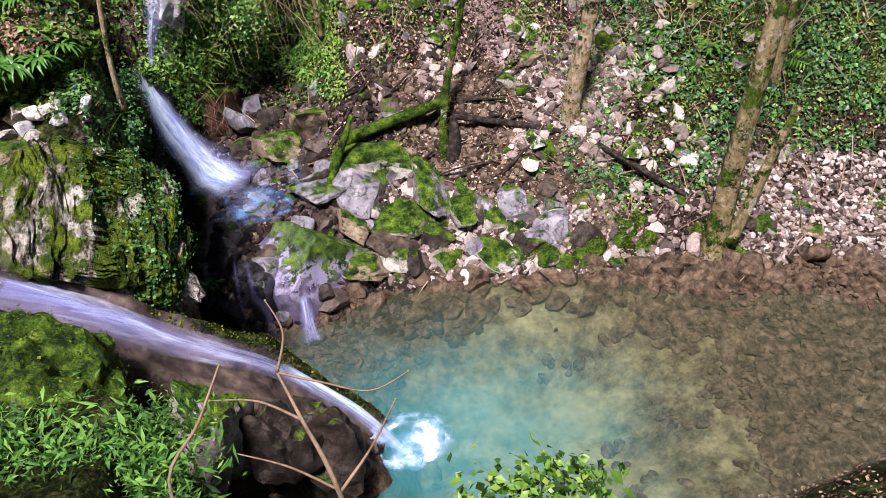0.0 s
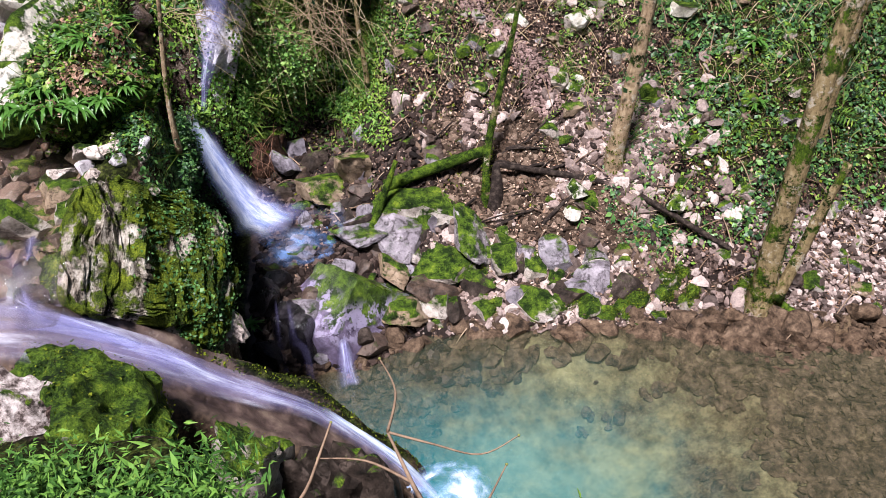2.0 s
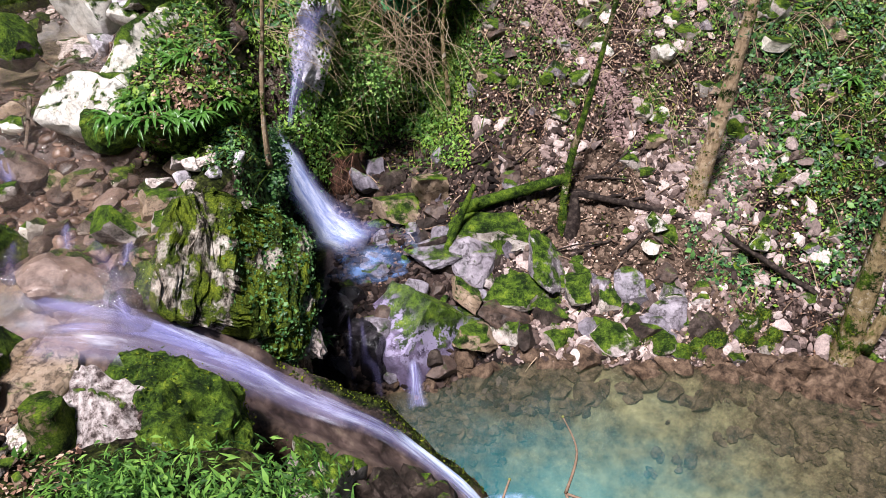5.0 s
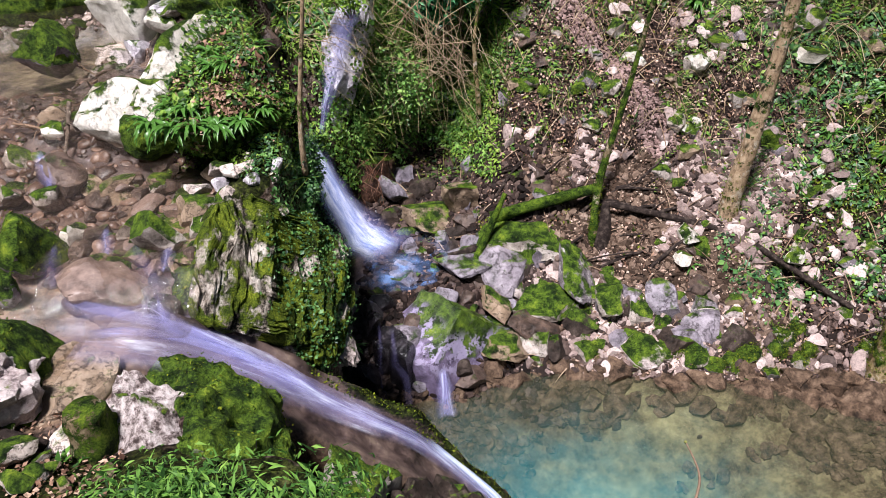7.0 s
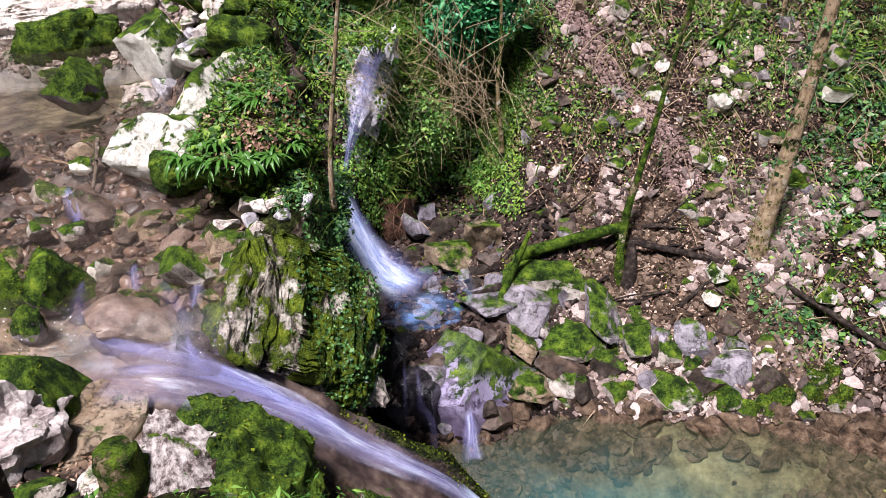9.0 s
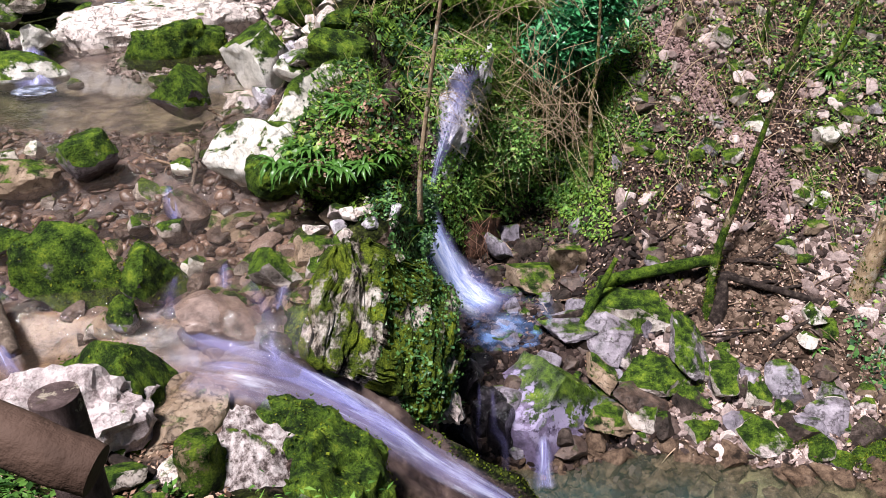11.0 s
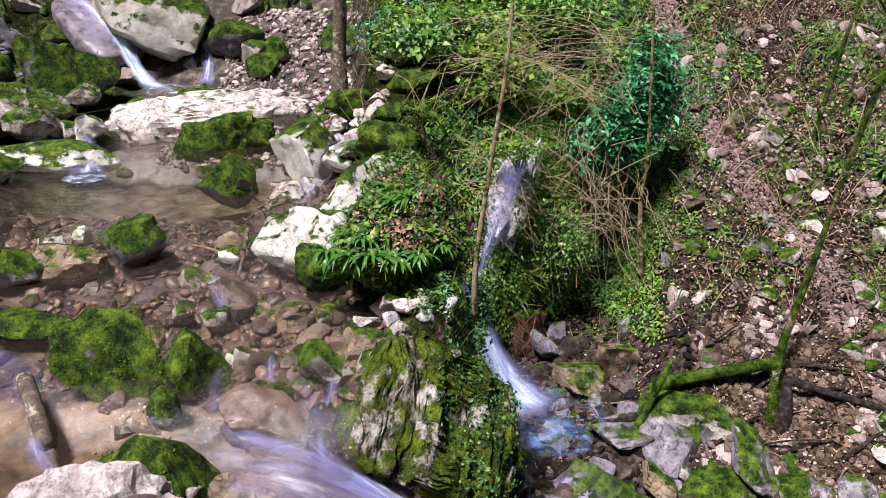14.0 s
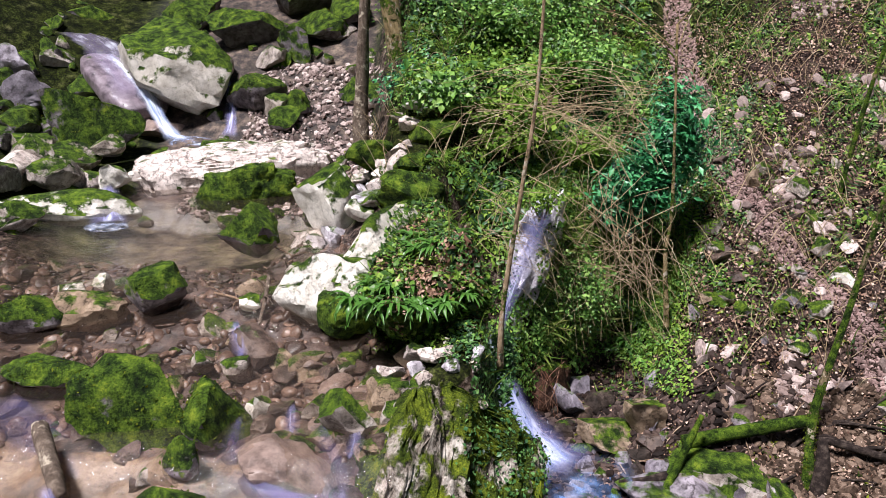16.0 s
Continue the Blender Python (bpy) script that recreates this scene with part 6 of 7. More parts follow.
p, n = scatter(56000, herb_zone, 45)
spread("herbs", LEAF_V, LEAF_F, p, n, (0.03, 0.085), green_mat, "low green herbs and creepers on the slope", "herbs", 1.2, 0.05, (1.1, 1, 1), upright=0.3, seed=46)
p, n = scatter(5000, lambda x, y, z, nz: herb_zone(x, y, z, nz) | ivy_zone(x, y, z, nz) & (nz > 0.2), 47)
spread("grass_tufts", BLADE_V, BLADE_F, p, n, (0.10, 0.32), grass_mat, "thin grass and sedge tufts", "grass", 0.7, 0.0, (1, 1, 1), upright=0.5, seed=48)


p, n = scatter(9000, lambda x, y, z, nz: on_scree(x, y, z, nz) & (dist_rim(x, y) > 1.4) & ~on_trail(x, y) & (growth(x, y, 2.2, 58) + 0.5 * growth(x, y, 6, 59) > 0.14), 337)
spread("slope_moss", LEAF_V, LEAF_F, p, n, (0.025, 0.07), moss_sprig, "cushions of olive moss and seedlings on the slope", "moss", 1.2, 0.03, (1.2, 1, 1), upright=0.3, seed=338)


def wall_zone(x, y, z, nz):
    return (x > -1.5) & (x < 0.7) & (y > 10.6) & (y < 12.6) & (z > 1.8) & (z < 4.2) & (x - 0.75 * (y - 10.6) < -0.3)


p, n = scatter(3600, wall_zone, 127)
spread("wall_grass", BLADE_V, BLADE_F, p, n, (0.14, 0.38), grass_mat, "long pale grass hanging over the slot wall", "grass", 1.0, 0.03, (1.2, 1, 1), upright=0.1, seed=128)
p, n = scatter(9000, wall_zone, 129)
spread("wall_herbs", LEAF_V, LEAF_F, p, n, (0.03, 0.075), bright_leaf, "bright green herbs on the slot wall", "herbs", 1.0, 0.14, (1.2, 1, 1), upright=0.2, seed=130)


def frond_mesh():
    bm = bmesh.new()
    rows = []
    for i in range(9):
        f = i / 8
        w = 0.042 * (0.35 + 0.65 * math.sin(min(1, f * 1.25 + 0.12) * math.pi * 0.78)) * (1 - f**5)
        y, z = 0.42 * f, 0.30 * f - 0.36 * f * f
        wob = 0.012 * math.sin(i * 2.2)
        rows.append([bm.verts.new((-w, y, z + 0.014 + wob)), bm.verts.new((0, y, z)), bm.verts.new((w, y, z + 0.014 - wob))])
    for a, b in zip(rows, rows[1:]):
        bm.faces.new((a[0], a[1], b[1], b[0]))
        bm.faces.new((a[1], a[2], b[2], b[1]))
    me = bpy.data.meshes.new("frond")
    bm.to_mesh(me)
    bm.free()
    me.materials.append(fern_mat)
    me.polygons.foreach_set("use_smooth", np.ones(len(me.polygons), bool))
    return me


FROND = frond_mesh()


def fern(at, size, seed, lean=(0, 0)):
    r = random.Random(seed)
    ob = thing("hart_tongue_fern", at, "hart's-tongue fern with glossy strap-like green fronds", "fern", "hart's-tongue ferns")
    k = r.randint(18, 26)
    for i in range(k):
        q = new("frond", FROND)
        q.parent = ob
        q.matrix_basis = pose(0, 0, 0, r.uniform(-25, 30) + lean[0], r.uniform(-18, 18) + lean[1], 360 * i / k + r.uniform(-15, 15)) @ Matrix.Diagonal((r.uniform(0.7, 1.1) * size, size * r.uniform(0.7, 1.15), size, 1))


for i, (x, y, z, q) in enumerate(((-2.86, 7.06, 3.70, 0.9), (-2.68, 6.98, 3.70, 1.0), (-2.48, 7.0, 3.70, 0.95), (-2.28, 7.02, 3.70, 0.85), (-2.58, 7.2, 3.78, 0.9), (-2.38, 7.26, 3.78, 0.8), (-2.1, 7.1, 3.70, 0.75), (-2.78, 7.3, 3.76, 0.75), (-2.2, 7.4, 3.8, 0.7), (-1.95, 7.3, 3.72, 0.7))):
    fern((x, y, z), q * 0.62, 580 + i, (-14, 0))
for i, (x, y, dz, s) in enumerate(((-2.3, 7.75, 0.02, 0.8), (-2.5, 7.9, 0.05, 0.7), (-1.9, 8.2, 0.02, 0.8), (-2.6, 8.3, 0.02, 0.7), (-2.2, 8.6, 0.02, 0.7),
                                   (-0.15, 11.9, 0.1, 1.0), (0.05, 12.1, 0.1, 0.9), (5.0, 10.2, 0.02, 0.9), (5.6, 9.8, 0.02, 0.9), (3.6, 12.1, 0.02, 1.0), (5.9, 10.6, 0.02, 1.1), (-1.45, 7.9, 0.1, 0.7), (2.9, 9.0, 0.0, 0.6))):
    fern((x, y, float(rough(x, y)) + dz), s * 0.64, 600 + i)


def bush(name, centre, radii, leaves, size, material, label, category, seed, stems=7, base=None, leaf=LEAF_V, clumps=26):
    """A shrub: bent stems out of its foot and many single leaves in clumps."""
    r = np.random.default_rng(seed)
    c = np.array(centre, float)
    foot = np.array(base if base else (centre[0], centre[1], centre[2] - radii[2]), float)
    ob = thing(name, foot, label, category)
    dirs = r.normal(0, 1, (clumps, 3))
    dirs /= np.linalg.norm(dirs, axis=1)[:, None]
    heads = c + dirs * np.array(radii) * (r.random((clumps, 1)) ** 0.4)
    for i in range(stems):
        e = Vector(heads[i % clumps] - foot)
        bm = bmesh.new()
        tube(bm, [Vector((0, 0, -0.05)), e * 0.5 + Vector((0, 0, 0.12 * e.length)), e], [0.014, 0.010, 0.004], 6, seed + i)
        part("stem", bm, twig_mat, ob)
    k = r.integers(0, clumps, leaves)
    off = r.normal(0, 1, (leaves, 3)) * (np.array(radii) * 0.24)
    pts = heads[k] + off
    nr = dirs[k] * 0.5 + np.array([0, -0.25, 0.75])
    nr /= np.linalg.norm(nr, axis=1)[:, None]
    q = spread("foliage", leaf, LEAF_F, pts - foot, nr, size, material, "", "", 0.9, 0, (1.2, 1, 1), seed=seed + 1)
    for key in ("label", "category", "kind"):
        if key in q:
            del q[key]
    q.parent = ob
    return ob


bush("laurel_bush", (-0.24, 11.81, 3.84), (0.52, 0.34, 0.50), 5200, (0.06, 0.15), teal_mat, "low spreading evergreen shrub with blue-green leaves", "bush", 719, base=(-0.1, 12.4, 2.8), clumps=22, leaf=LAUREL_V)
bush("laurel_bush", (0.26, 12.14, 4.39), (0.42, 0.40, 0.75), 5600, (0.06, 0.15), teal_mat, "dense evergreen shrub with blue-green leaves beside the upper fall", "bush", 701, base=(0.1, 12.6, 3.0), clumps=34, leaf=LAUREL_V)
bush("bright_bush", (-2.35, 12.6, 5.0), (0.75, 0.6, 0.6), 2600, (0.04, 0.10), bright_leaf, "light green shrub on the bank above the fall", "bush", 702, base=(-2.35, 12.8, 4.2))
bush("bright_bush", (-2.2, 14.2, 6.2), (1.3, 0.7, 0.7), 3600, (0.05, 0.11), bright_leaf, "light green undergrowth behind the fall", "bush", 703, base=(-2.2, 14.4, 5.3))
bush("bright_bush", (-1.9, 11.9, 4.75), (0.6, 0.4, 0.4), 1500, (0.05, 0.12), bracken_mat, "yellow-green shrub over the fall", "bush", 711, base=(-1.9, 12.1, 4.0))
bush("bright_bush", (-3.0, 12.9, 5.15), (0.6, 0.5, 0.5), 1600, (0.05, 0.12), bracken_mat, "yellow-green shrub on the bank", "bush", 712, base=(-3.0, 13.1, 4.4))
bush("bright_bush", (-0.9, 13.2, 5.6), (0.8, 0.5, 0.5), 1800, (0.05, 0.12), bright_leaf, "light green shrub on the bank", "bush", 713, base=(-0.9, 13.4, 4.8))
bush("bright_bush", (-3.4, 15.4, 6.6), (1.2, 0.6, 0.8), 2600, (0.06, 0.13), bright_leaf, "light green undergrowth under the trees", "bush", 714, base=(-3.4, 15.6, 5.6))
rb = random.Random(31)
for i in range(11):
    x, y = rb.uniform(-3.0, 0.0), rb.uniform(11.9, 15.2)
    q = rb.uniform(0.28, 0.55)
    z = float(rough(x, y))
    bush("bank_bush", (x, y - 0.2, z + q * 0.9), (q * 1.25, q * 0.8, q * 0.8), int(2600 * q), (0.06, 0.15), (bright_leaf, bracken_mat, green_mat)[i % 3],
         "leafy green shrub standing on the bank above the fall", "bush", 740 + i, base=(x, y, z), clumps=14, leaf=(LEAF_V, LAUREL_V)[i % 2])
bush("hanging_bush", (-1.40, 10.60, 3.84), (0.34, 0.16, 0.16), 700, (0.03, 0.07), bracken_mat, "yellow-green plants hanging over the head of the upper fall", "bush", 716, base=(-1.4, 10.8, 3.6), stems=3, clumps=9)
bush("hanging_bush", (-1.93, 10.12, 2.2), (0.20, 0.12, 0.14), 420, (0.03, 0.07), green_mat, "green plants hanging over the slot", "bush", 717, base=(-2.0, 10.4, 2.1), stems=3, clumps=8)
bush("hanging_bush", (-0.95, 11.2, 2.6), (0.5, 0.3, 0.6), 2400, (0.03, 0.08), bright_leaf, "green plants hanging over the slot wall", "bush", 715, base=(-0.95, 11.5, 2.2))
bush("ivy_clump", (-1.64, 7.6, 2.9), (0.12, 0.4, 0.32), 2600, (0.022, 0.055), ivy_mat, "dense ivy hanging off the spur's edge", "ivy", 718, base=(-1.8, 7.6, 2.9), stems=5, clumps=22)
bush("dark_bush", (-3.7, 13.9, 5.1), (0.5, 0.5, 0.55), 1800, (0.05, 0.10), teal_mat, "dark green shrub under the trees", "bush", 704, base=(-3.7, 14.0, 4.4))
bush("near_bush", (-1.42, 3.50, 2.92), (0.62, 0.45, 0.30), 9500, (0.035, 0.095), shrub_leaf, "light green leafy shrub on the near bank", "bush", 705, base=(-1.45, 3.5, 2.2), leaf=LANCE_V)
bush("near_bush", (-2.0, 3.25, 3.0), (0.42, 0.4, 0.28), 4800, (0.035, 0.095), shrub_leaf, "light green leafy shrub on the near bank", "bush", 706, base=(-2.0, 3.3, 2.8), leaf=LANCE_V)
bush("low_bush", (0.95, 3.3, 2.12), (0.5, 0.3, 0.14), 700, (0.05, 0.10), green_mat, "low leafy plants on the near bank above the pool", "bush", 707, base=(0.95, 3.4, 1.5))


def curve_bundle(name, seed, count, start, end, sag, rad, material, label, category, steps=6):
    """Thin dry stems, each bent its own way, in one mesh."""
    r = random.Random(seed)
    bm = bmesh.new()
    for i in range(count):
        a = Vector([r.uniform(*q) for q in start])
        b = Vector([r.uniform(*q) for q in end])
        pts = [a.lerp(b, f) + Vector((r.uniform(-.12, .12), r.uniform(-.12, .12), sag * math.sin(f * math.pi) + r.uniform(-.06, .06))) for f in (0, 0.33, 0.66, 1)]
        k = r.uniform(0.6, 1.3) * rad
        tube(bm, pts, [k, k * 0.8, k * 0.6, k * 0.3], 5, seed + i, 0.05, False)
    ob = part(name, bm, material)
    return tagged(ob, label, category, kind="stuff")


curve_bundle("bank_straw", 804, 130, ((-2.6, 0.2), (11.2, 12.4), (4.2, 5.4)), ((-2.8, 0.2), (11.0, 12.6), (4.0, 5.4)), 0.2, 0.005, straw_mat, "dry straw-coloured stems lying over the bank", "stems")
curve_bundle("hanging_roots", 806, 40, ((-1.70, -1.10), (10.67, 10.87), (1.43, 1.73)), ((-1.70, -1.05), (10.47, 10.62), (0.88, 1.18)), 0.0, 0.005, root_mat, "rust-brown roots and straw hanging down the slot wall", "roots")
curve_bundle("fall_vines", 807, 34, ((-2.3, -1.5), (10.2, 10.9), (3.3, 4.2)), ((-2.0, -0.9), (10.2, 10.8), (2.4, 3.9)), 0.12, 0.005, straw_mat, "dry straw-coloured vines hanging over the upper fall", "vines")
curve_bundle("dry_vines", 801, 18, ((-1.3, -0.2), (11.3, 12.0), (3.9, 5.0)), ((-2.3, 0.1), (11.0, 12.0), (3.2, 5.0)), 0.25, 0.006, straw_mat, "tangle of dry straw-coloured vines over the fall", "vines")
curve_bundle("hanging_stems", 802, 110, ((-1.5, 0.3), (10.9, 12.0), (2.6, 4.2)), ((-1.4, 0.5), (10.7, 11.8), (1.7, 3.0)), 0.1, 0.005, straw_mat, "thin dry stems hanging over the slot wall", "stems")



def pinnate(pairs=11):
    """A feathery frond: leaflets in pairs along an arching midrib."""
    v, f = [], []
    for i in range(pairs):
        t = (i + 0.6) / pairs
        y, z = t, 0.42 * t - 0.5 * t * t
        le = 0.26 * math.sin(min(1.0, t * 0.9 + 0.18) * math.pi) ** 0.8
        for s in (-1, 1):
            k = len(v)
            v += [(0, y - 0.03, z), (s * le * 0.5, y - 0.015, z - 0.02), (s * le, y + 0.05, z - 0.06), (s * le * 0.5, y + 0.04, z - 0.02)]
            f.append((k, k + 1, k + 2, k + 3))
    return v, f


PIN_V, PIN_F = pinnate()


def bank_zone(x, y, z, nz):
    return ((x > -3.0 - 0.25 * (y - 11)) & (x < 0.4) & (y > 10.9) & (y < 17) & (z > 3.2)) | ((x > -1.4) & (x < 0.8) & (y > 10.8) & (y < 13) & (z > 2.2) & (x - 0.75 * (y - 10.6) < -0.4))


p, n = scatter(2300, lambda x, y, z, nz: bank_zone(x, y, z, nz) & (growth(x, y, 1.7, 52) + 0.6 * growth(x, z, 2.6, 53) > -0.05), 61)
spread("bracken", PIN_V, PIN_F, p, n, (0.2, 0.48), bracken_mat, "light green bracken and polypody fronds on the bank", "fern", 0.9, 0.03, (1, 1, 1), upright=0.3, seed=62)
p, n = scatter(8000, lambda x, y, z, nz: bank_zone(x, y, z, nz) & (growth(x, y, 1.6, 33) + 0.6 * growth(x, z, 2.5, 34) > -0.02), 63)
spread("bank_undergrowth", LEAF_V, LEAF_F, p, n, (0.06, 0.14), ivy_mat, "dark leafy undergrowth on the bank", "undergrowth", 1.3, 0.12, (1.1, 1, 1), upright=0.3, seed=64)
p, n = scatter(800, lambda x, y, z, nz: (dist_rim(x, y) > 2.2) & ~on_trail(x, y) & (x > 2.6) & (x < 8) & (y < 15) & (growth(x, y, 1.3, 95) > -0.25), 65)
spread("slope_ferns", PIN_V, PIN_F, p, n, (0.2, 0.45), green_mat, "small green ferns on the slope", "fern", 0.9, 0.02, (1, 1, 1), upright=0.4, seed=66)



def fuzz(names, count, size, material, name, label, seed, lowest=0.1):
    """Short moss sprigs over the upper faces of the rocks named."""
    r = np.random.default_rng(seed)
    allp, alln, wgt = [], [], []
    for ob in scene.objects:
        if ob.type != "MESH" or ob.name.split(".")[0] not in names:
            continue
        if ob.data.materials[0] not in (rock_moss, rock_half, rock_cushion):
            continue
        me, m = ob.data, ob.matrix_world
        m3 = m.to_3x3().inverted().transposed()
        k = 0.45 if ob.data.materials[0] == rock_half else 1.0
        for q in me.polygons:
            nn = (m3 @ q.normal).normalized()
            if nn.z > lowest + (0.3 if k < 1 else 0):
                allp.append(m @ q.center)
                alln.append(nn)
                wgt.append(q.area * m.to_scale().x ** 2 * k)
    allp, alln, wgt = np.array(allp), np.array(alln), np.array(wgt)
    clump = fbm(allp[:, 0] * 3.1, allp[:, 1] * 3.1, allp[:, 2] * 3.1, 3, 8)
    wgt = wgt * S(-0.35, 0.15, clump)
    pick = r.choice(len(wgt), count, p=wgt / wgt.sum())
    pts = allp[pick] + r.normal(0, 0.018, (count, 3))
    spread(name, LEAF_V, LEAF_F, pts, alln[pick], size, material, label, "moss", 1.3, 0.004, (1.2, 1, 1), seed=seed + 1)


fuzz({"mossy_stone", "near_mossy_boulder", "mossy_flank", "mossy_back_rock", "knoll_ledge", "white_boulder_moss", "mossy_block", "leaning_boulder", "mossy_boulder", "great_boulder", "spur_rock", "mossy_slab", "mossy_pillar", "bank_slab"}, 34000, (0.014, 0.034), moss_sprig, "moss_sprigs",
     "short bright moss sprigs over the boulders", 81)
fuzz({"mossy_rim_stone"}, 12000, (0.012, 0.03), moss_sprig, "rim_moss", "short bright moss along the pool's rim", 83, 0.0)



def brush(name, count, inside, height, seed, label):
    """Standing dry stems, bent over, set on the slope in one mesh."""
    pts, _ = scatter(count, inside, seed)
    r = random.Random(seed)
    bm = bmesh.new()
    for q in pts:
        q = Vector(q)
        h = r.uniform(*height)
        an = r.uniform(0, 6.28)
        e = q + Vector((math.cos(an) * h * 0.7, math.sin(an) * h * 0.7, h * r.uniform(0.3, 1.0)))
        k = r.uniform(0.003, 0.007)
        tube(bm, [q - Vector((0, 0, 0.03)), q.lerp(e, 0.5) + Vector((r.uniform(-.06, .06), r.uniform(-.06, .06), 0.16 * h)), e], [k, k * 0.8, k * 0.3], 4, seed, 0.05, False)
    tagged(part(name, bm, straw_mat), label, "twigs", kind="stuff")


brush("dry_brush", 1200, lambda x, y, z, nz: (dist_rim(x, y) > 2.6) & (x > 0.6) & (x < 8) & (y < 16.5), (0.2, 0.7), 91, "dry bent stems and brambles on the slope")
brush("bank_stems", 300, lambda x, y, z, nz: (x > -4.2) & (x < 0.6) & (y > 10.8) & (y < 15) & (z > 2.6), (0.3, 0.9), 92, "dry stems standing out of the bank")



def cover(chosen, count, size, material, name, label, category, seed, where, lift=0.02):
    """Leaves clinging to the faces of the things named, where where(places, normals) is true."""
    r = np.random.default_rng(seed)
    pts, nr, wgt = [], [], []
    for ob in scene.objects:
        if ob.type == "MESH" and ob.name.split(".")[0] in chosen:
            m = ob.parent.matrix_world @ ob.matrix_basis if ob.parent else ob.matrix_world
            m3 = m.to_3x3().inverted().transposed()
            for q in ob.data.polygons:
                pts.append(m @ q.center)
                nr.append((m3 @ q.normal).normalized())
                wgt.append(q.area)
    pts, nr = np.array(pts), np.array(nr)
    wgt = np.array(wgt) * where(pts, nr)
    pick = r.choice(len(wgt), count, p=wgt / wgt.sum())
    spread(name, LEAF_V, LEAF_F, pts[pick] + r.normal(0, 0.02, (count, 3)), nr[pick], size, material, label, category, 0.9, lift, (1.35, 1, 1), seed=seed + 1)


cover({"spur_rock"}, 5200, (0.018, 0.045), ivy_mat, "spur_ivy", "ivy trailing over the pale spur rock", "ivy", 311,
      lambda q, k: S(-0.1, 0.35, q[:, 0] + 1.72 + 0.35 * fbm(q[:, 0] * 3, q[:, 1] * 3, q[:, 2] * 3, 3, 6) + 0.10 * (q[:, 2] - 2.5)))
cover({"knoll_ledge"}, 1300, (0.025, 0.06), litter_mat, "ledge_litter", "reddish fallen leaves on the mossy ledge", "leaf litter", 321,
      lambda q, k: (k[:, 2] > 0.3) * S(-0.1, 0.2, fbm(q[:, 0] * 3, q[:, 1] * 3, 0, 3, 12)))
cover({"knoll_ledge"}, 2600, (0.03, 0.08), green_mat, "ledge_herbs", "green plants rooted along the mossy ledge", "herbs", 323,
      lambda q, k: S(-0.15, 0.2, fbm(q[:, 0] * 3, q[:, 1] * 3, q[:, 2] * 3, 3, 15) + 0.3 * S(-2.3, -1.8, q[:, 0])), 0.05)
cover({"white_ridge_rock"}, 700, (0.03, 0.07), green_mat, "ridge_herbs", "small plants along the white ridge", "herbs", 325,
      lambda q, k: (q[:, 0] > -2.85) & (k[:, 2] > -0.2), 0.04)
p, n = scatter(1500, lambda x, y, z, nz: (x > -3.6) & (x < -2.3) & (y > 3.4) & (y < 4.6), 331)
spread("near_litter", LEAF_V, LEAF_F, p, n, (0.02, 0.06), litter_mat, "fallen brown leaves on the near bank", "leaf litter", 0.8, 0.02, (1.2, 1, 1), seed=332)
p, n = scatter(1200, lambda x, y, z, nz: (x > -4.2) & (x < -2.4) & (y > 3.2) & (y < 4.3) & (growth(x, y, 2.4, 66) > 0.0), 333)
spread("near_herbs", LEAF_V, LEAF_F, p, n, (0.03, 0.08), shrub_leaf, "small green plants on the near bank", "herbs", 1.1, 0.04, (1.1, 1, 1), upright=0.3, seed=334)
p, n = scatter(5200, lambda x, y, z, nz: (y - chute_y(x) > 0.18 + 0.05 * vnoise(x * 5, y * 5)) & (y - chute_y(x) < 0.42) & (x > -1.55) & (x < 0.32) & (z > -0.05) & (growth(x, y, 5.0, 71) > -0.2), 335)
spread("ridge_moss", LEAF_V, LEAF_F, p, n, (0.014, 0.034), moss_sprig, "olive moss along the chute's far edge", "moss", 1.2, 0.006, (1.2, 1, 1), seed=336)
p, n = scatter(9000, lambda x, y, z, nz: on_scree(x, y, z, nz) & ~on_trail(x, y) & (x > 0.2) & (x < 5.5) & (y > 11.5) & (y < 16) & (growth(x, y, 1.5, 95) + 0.5 * growth(x, y, 4, 96) > 0.20), 345)
spread("slope_herbs", LEAF_V, LEAF_F, p, n, (0.035, 0.10), green_mat, "patches of green plants beside the trail", "herbs", 1.0, 0.05, (1.1, 1, 1), upright=0.3, seed=346)
p, n = scatter(12000, lambda x, y, z, nz: (x > -1.9) & (x < 0.45) & (y > 10.4) & (y < 13.2) & (z > 1.35) & (growth(x, y, 2.6, 91) > -0.35), 341)
spread("wall_herbs", LEAF_V, LEAF_F, p, n, (0.03, 0.085), bright_leaf, "light green plants covering the bank beside the upper fall", "herbs", 1.0, 0.12, (1.1, 1, 1), upright=0.25, seed=342)
p, n = scatter(9000, lambda x, y, z, nz: (x > -2.4) & (x < 0.6) & (y > 10.4) & (y < 13.2) & (z > 1.35) & (growth(x, y, 2.0, 92) > -0.1), 343)
spread("wall_moss", LEAF_V, LEAF_F, p, n, (0.03, 0.07), bracken_mat, "yellow-green plants on the bank beside the upper fall", "herbs", 1.0, 0.10, (1.1, 1, 1), upright=0.2, seed=344)
cover({"fall_face"}, 1500, (0.03, 0.08), green_mat, "fall_herbs", "small plants rooted beside the upper fall", "herbs", 313,
      lambda q, k: (np.abs(q[:, 0] + 1.57 + 0.1 * vnoise(q[:, 2] * 4, 0.3)) > 0.11).astype(float))
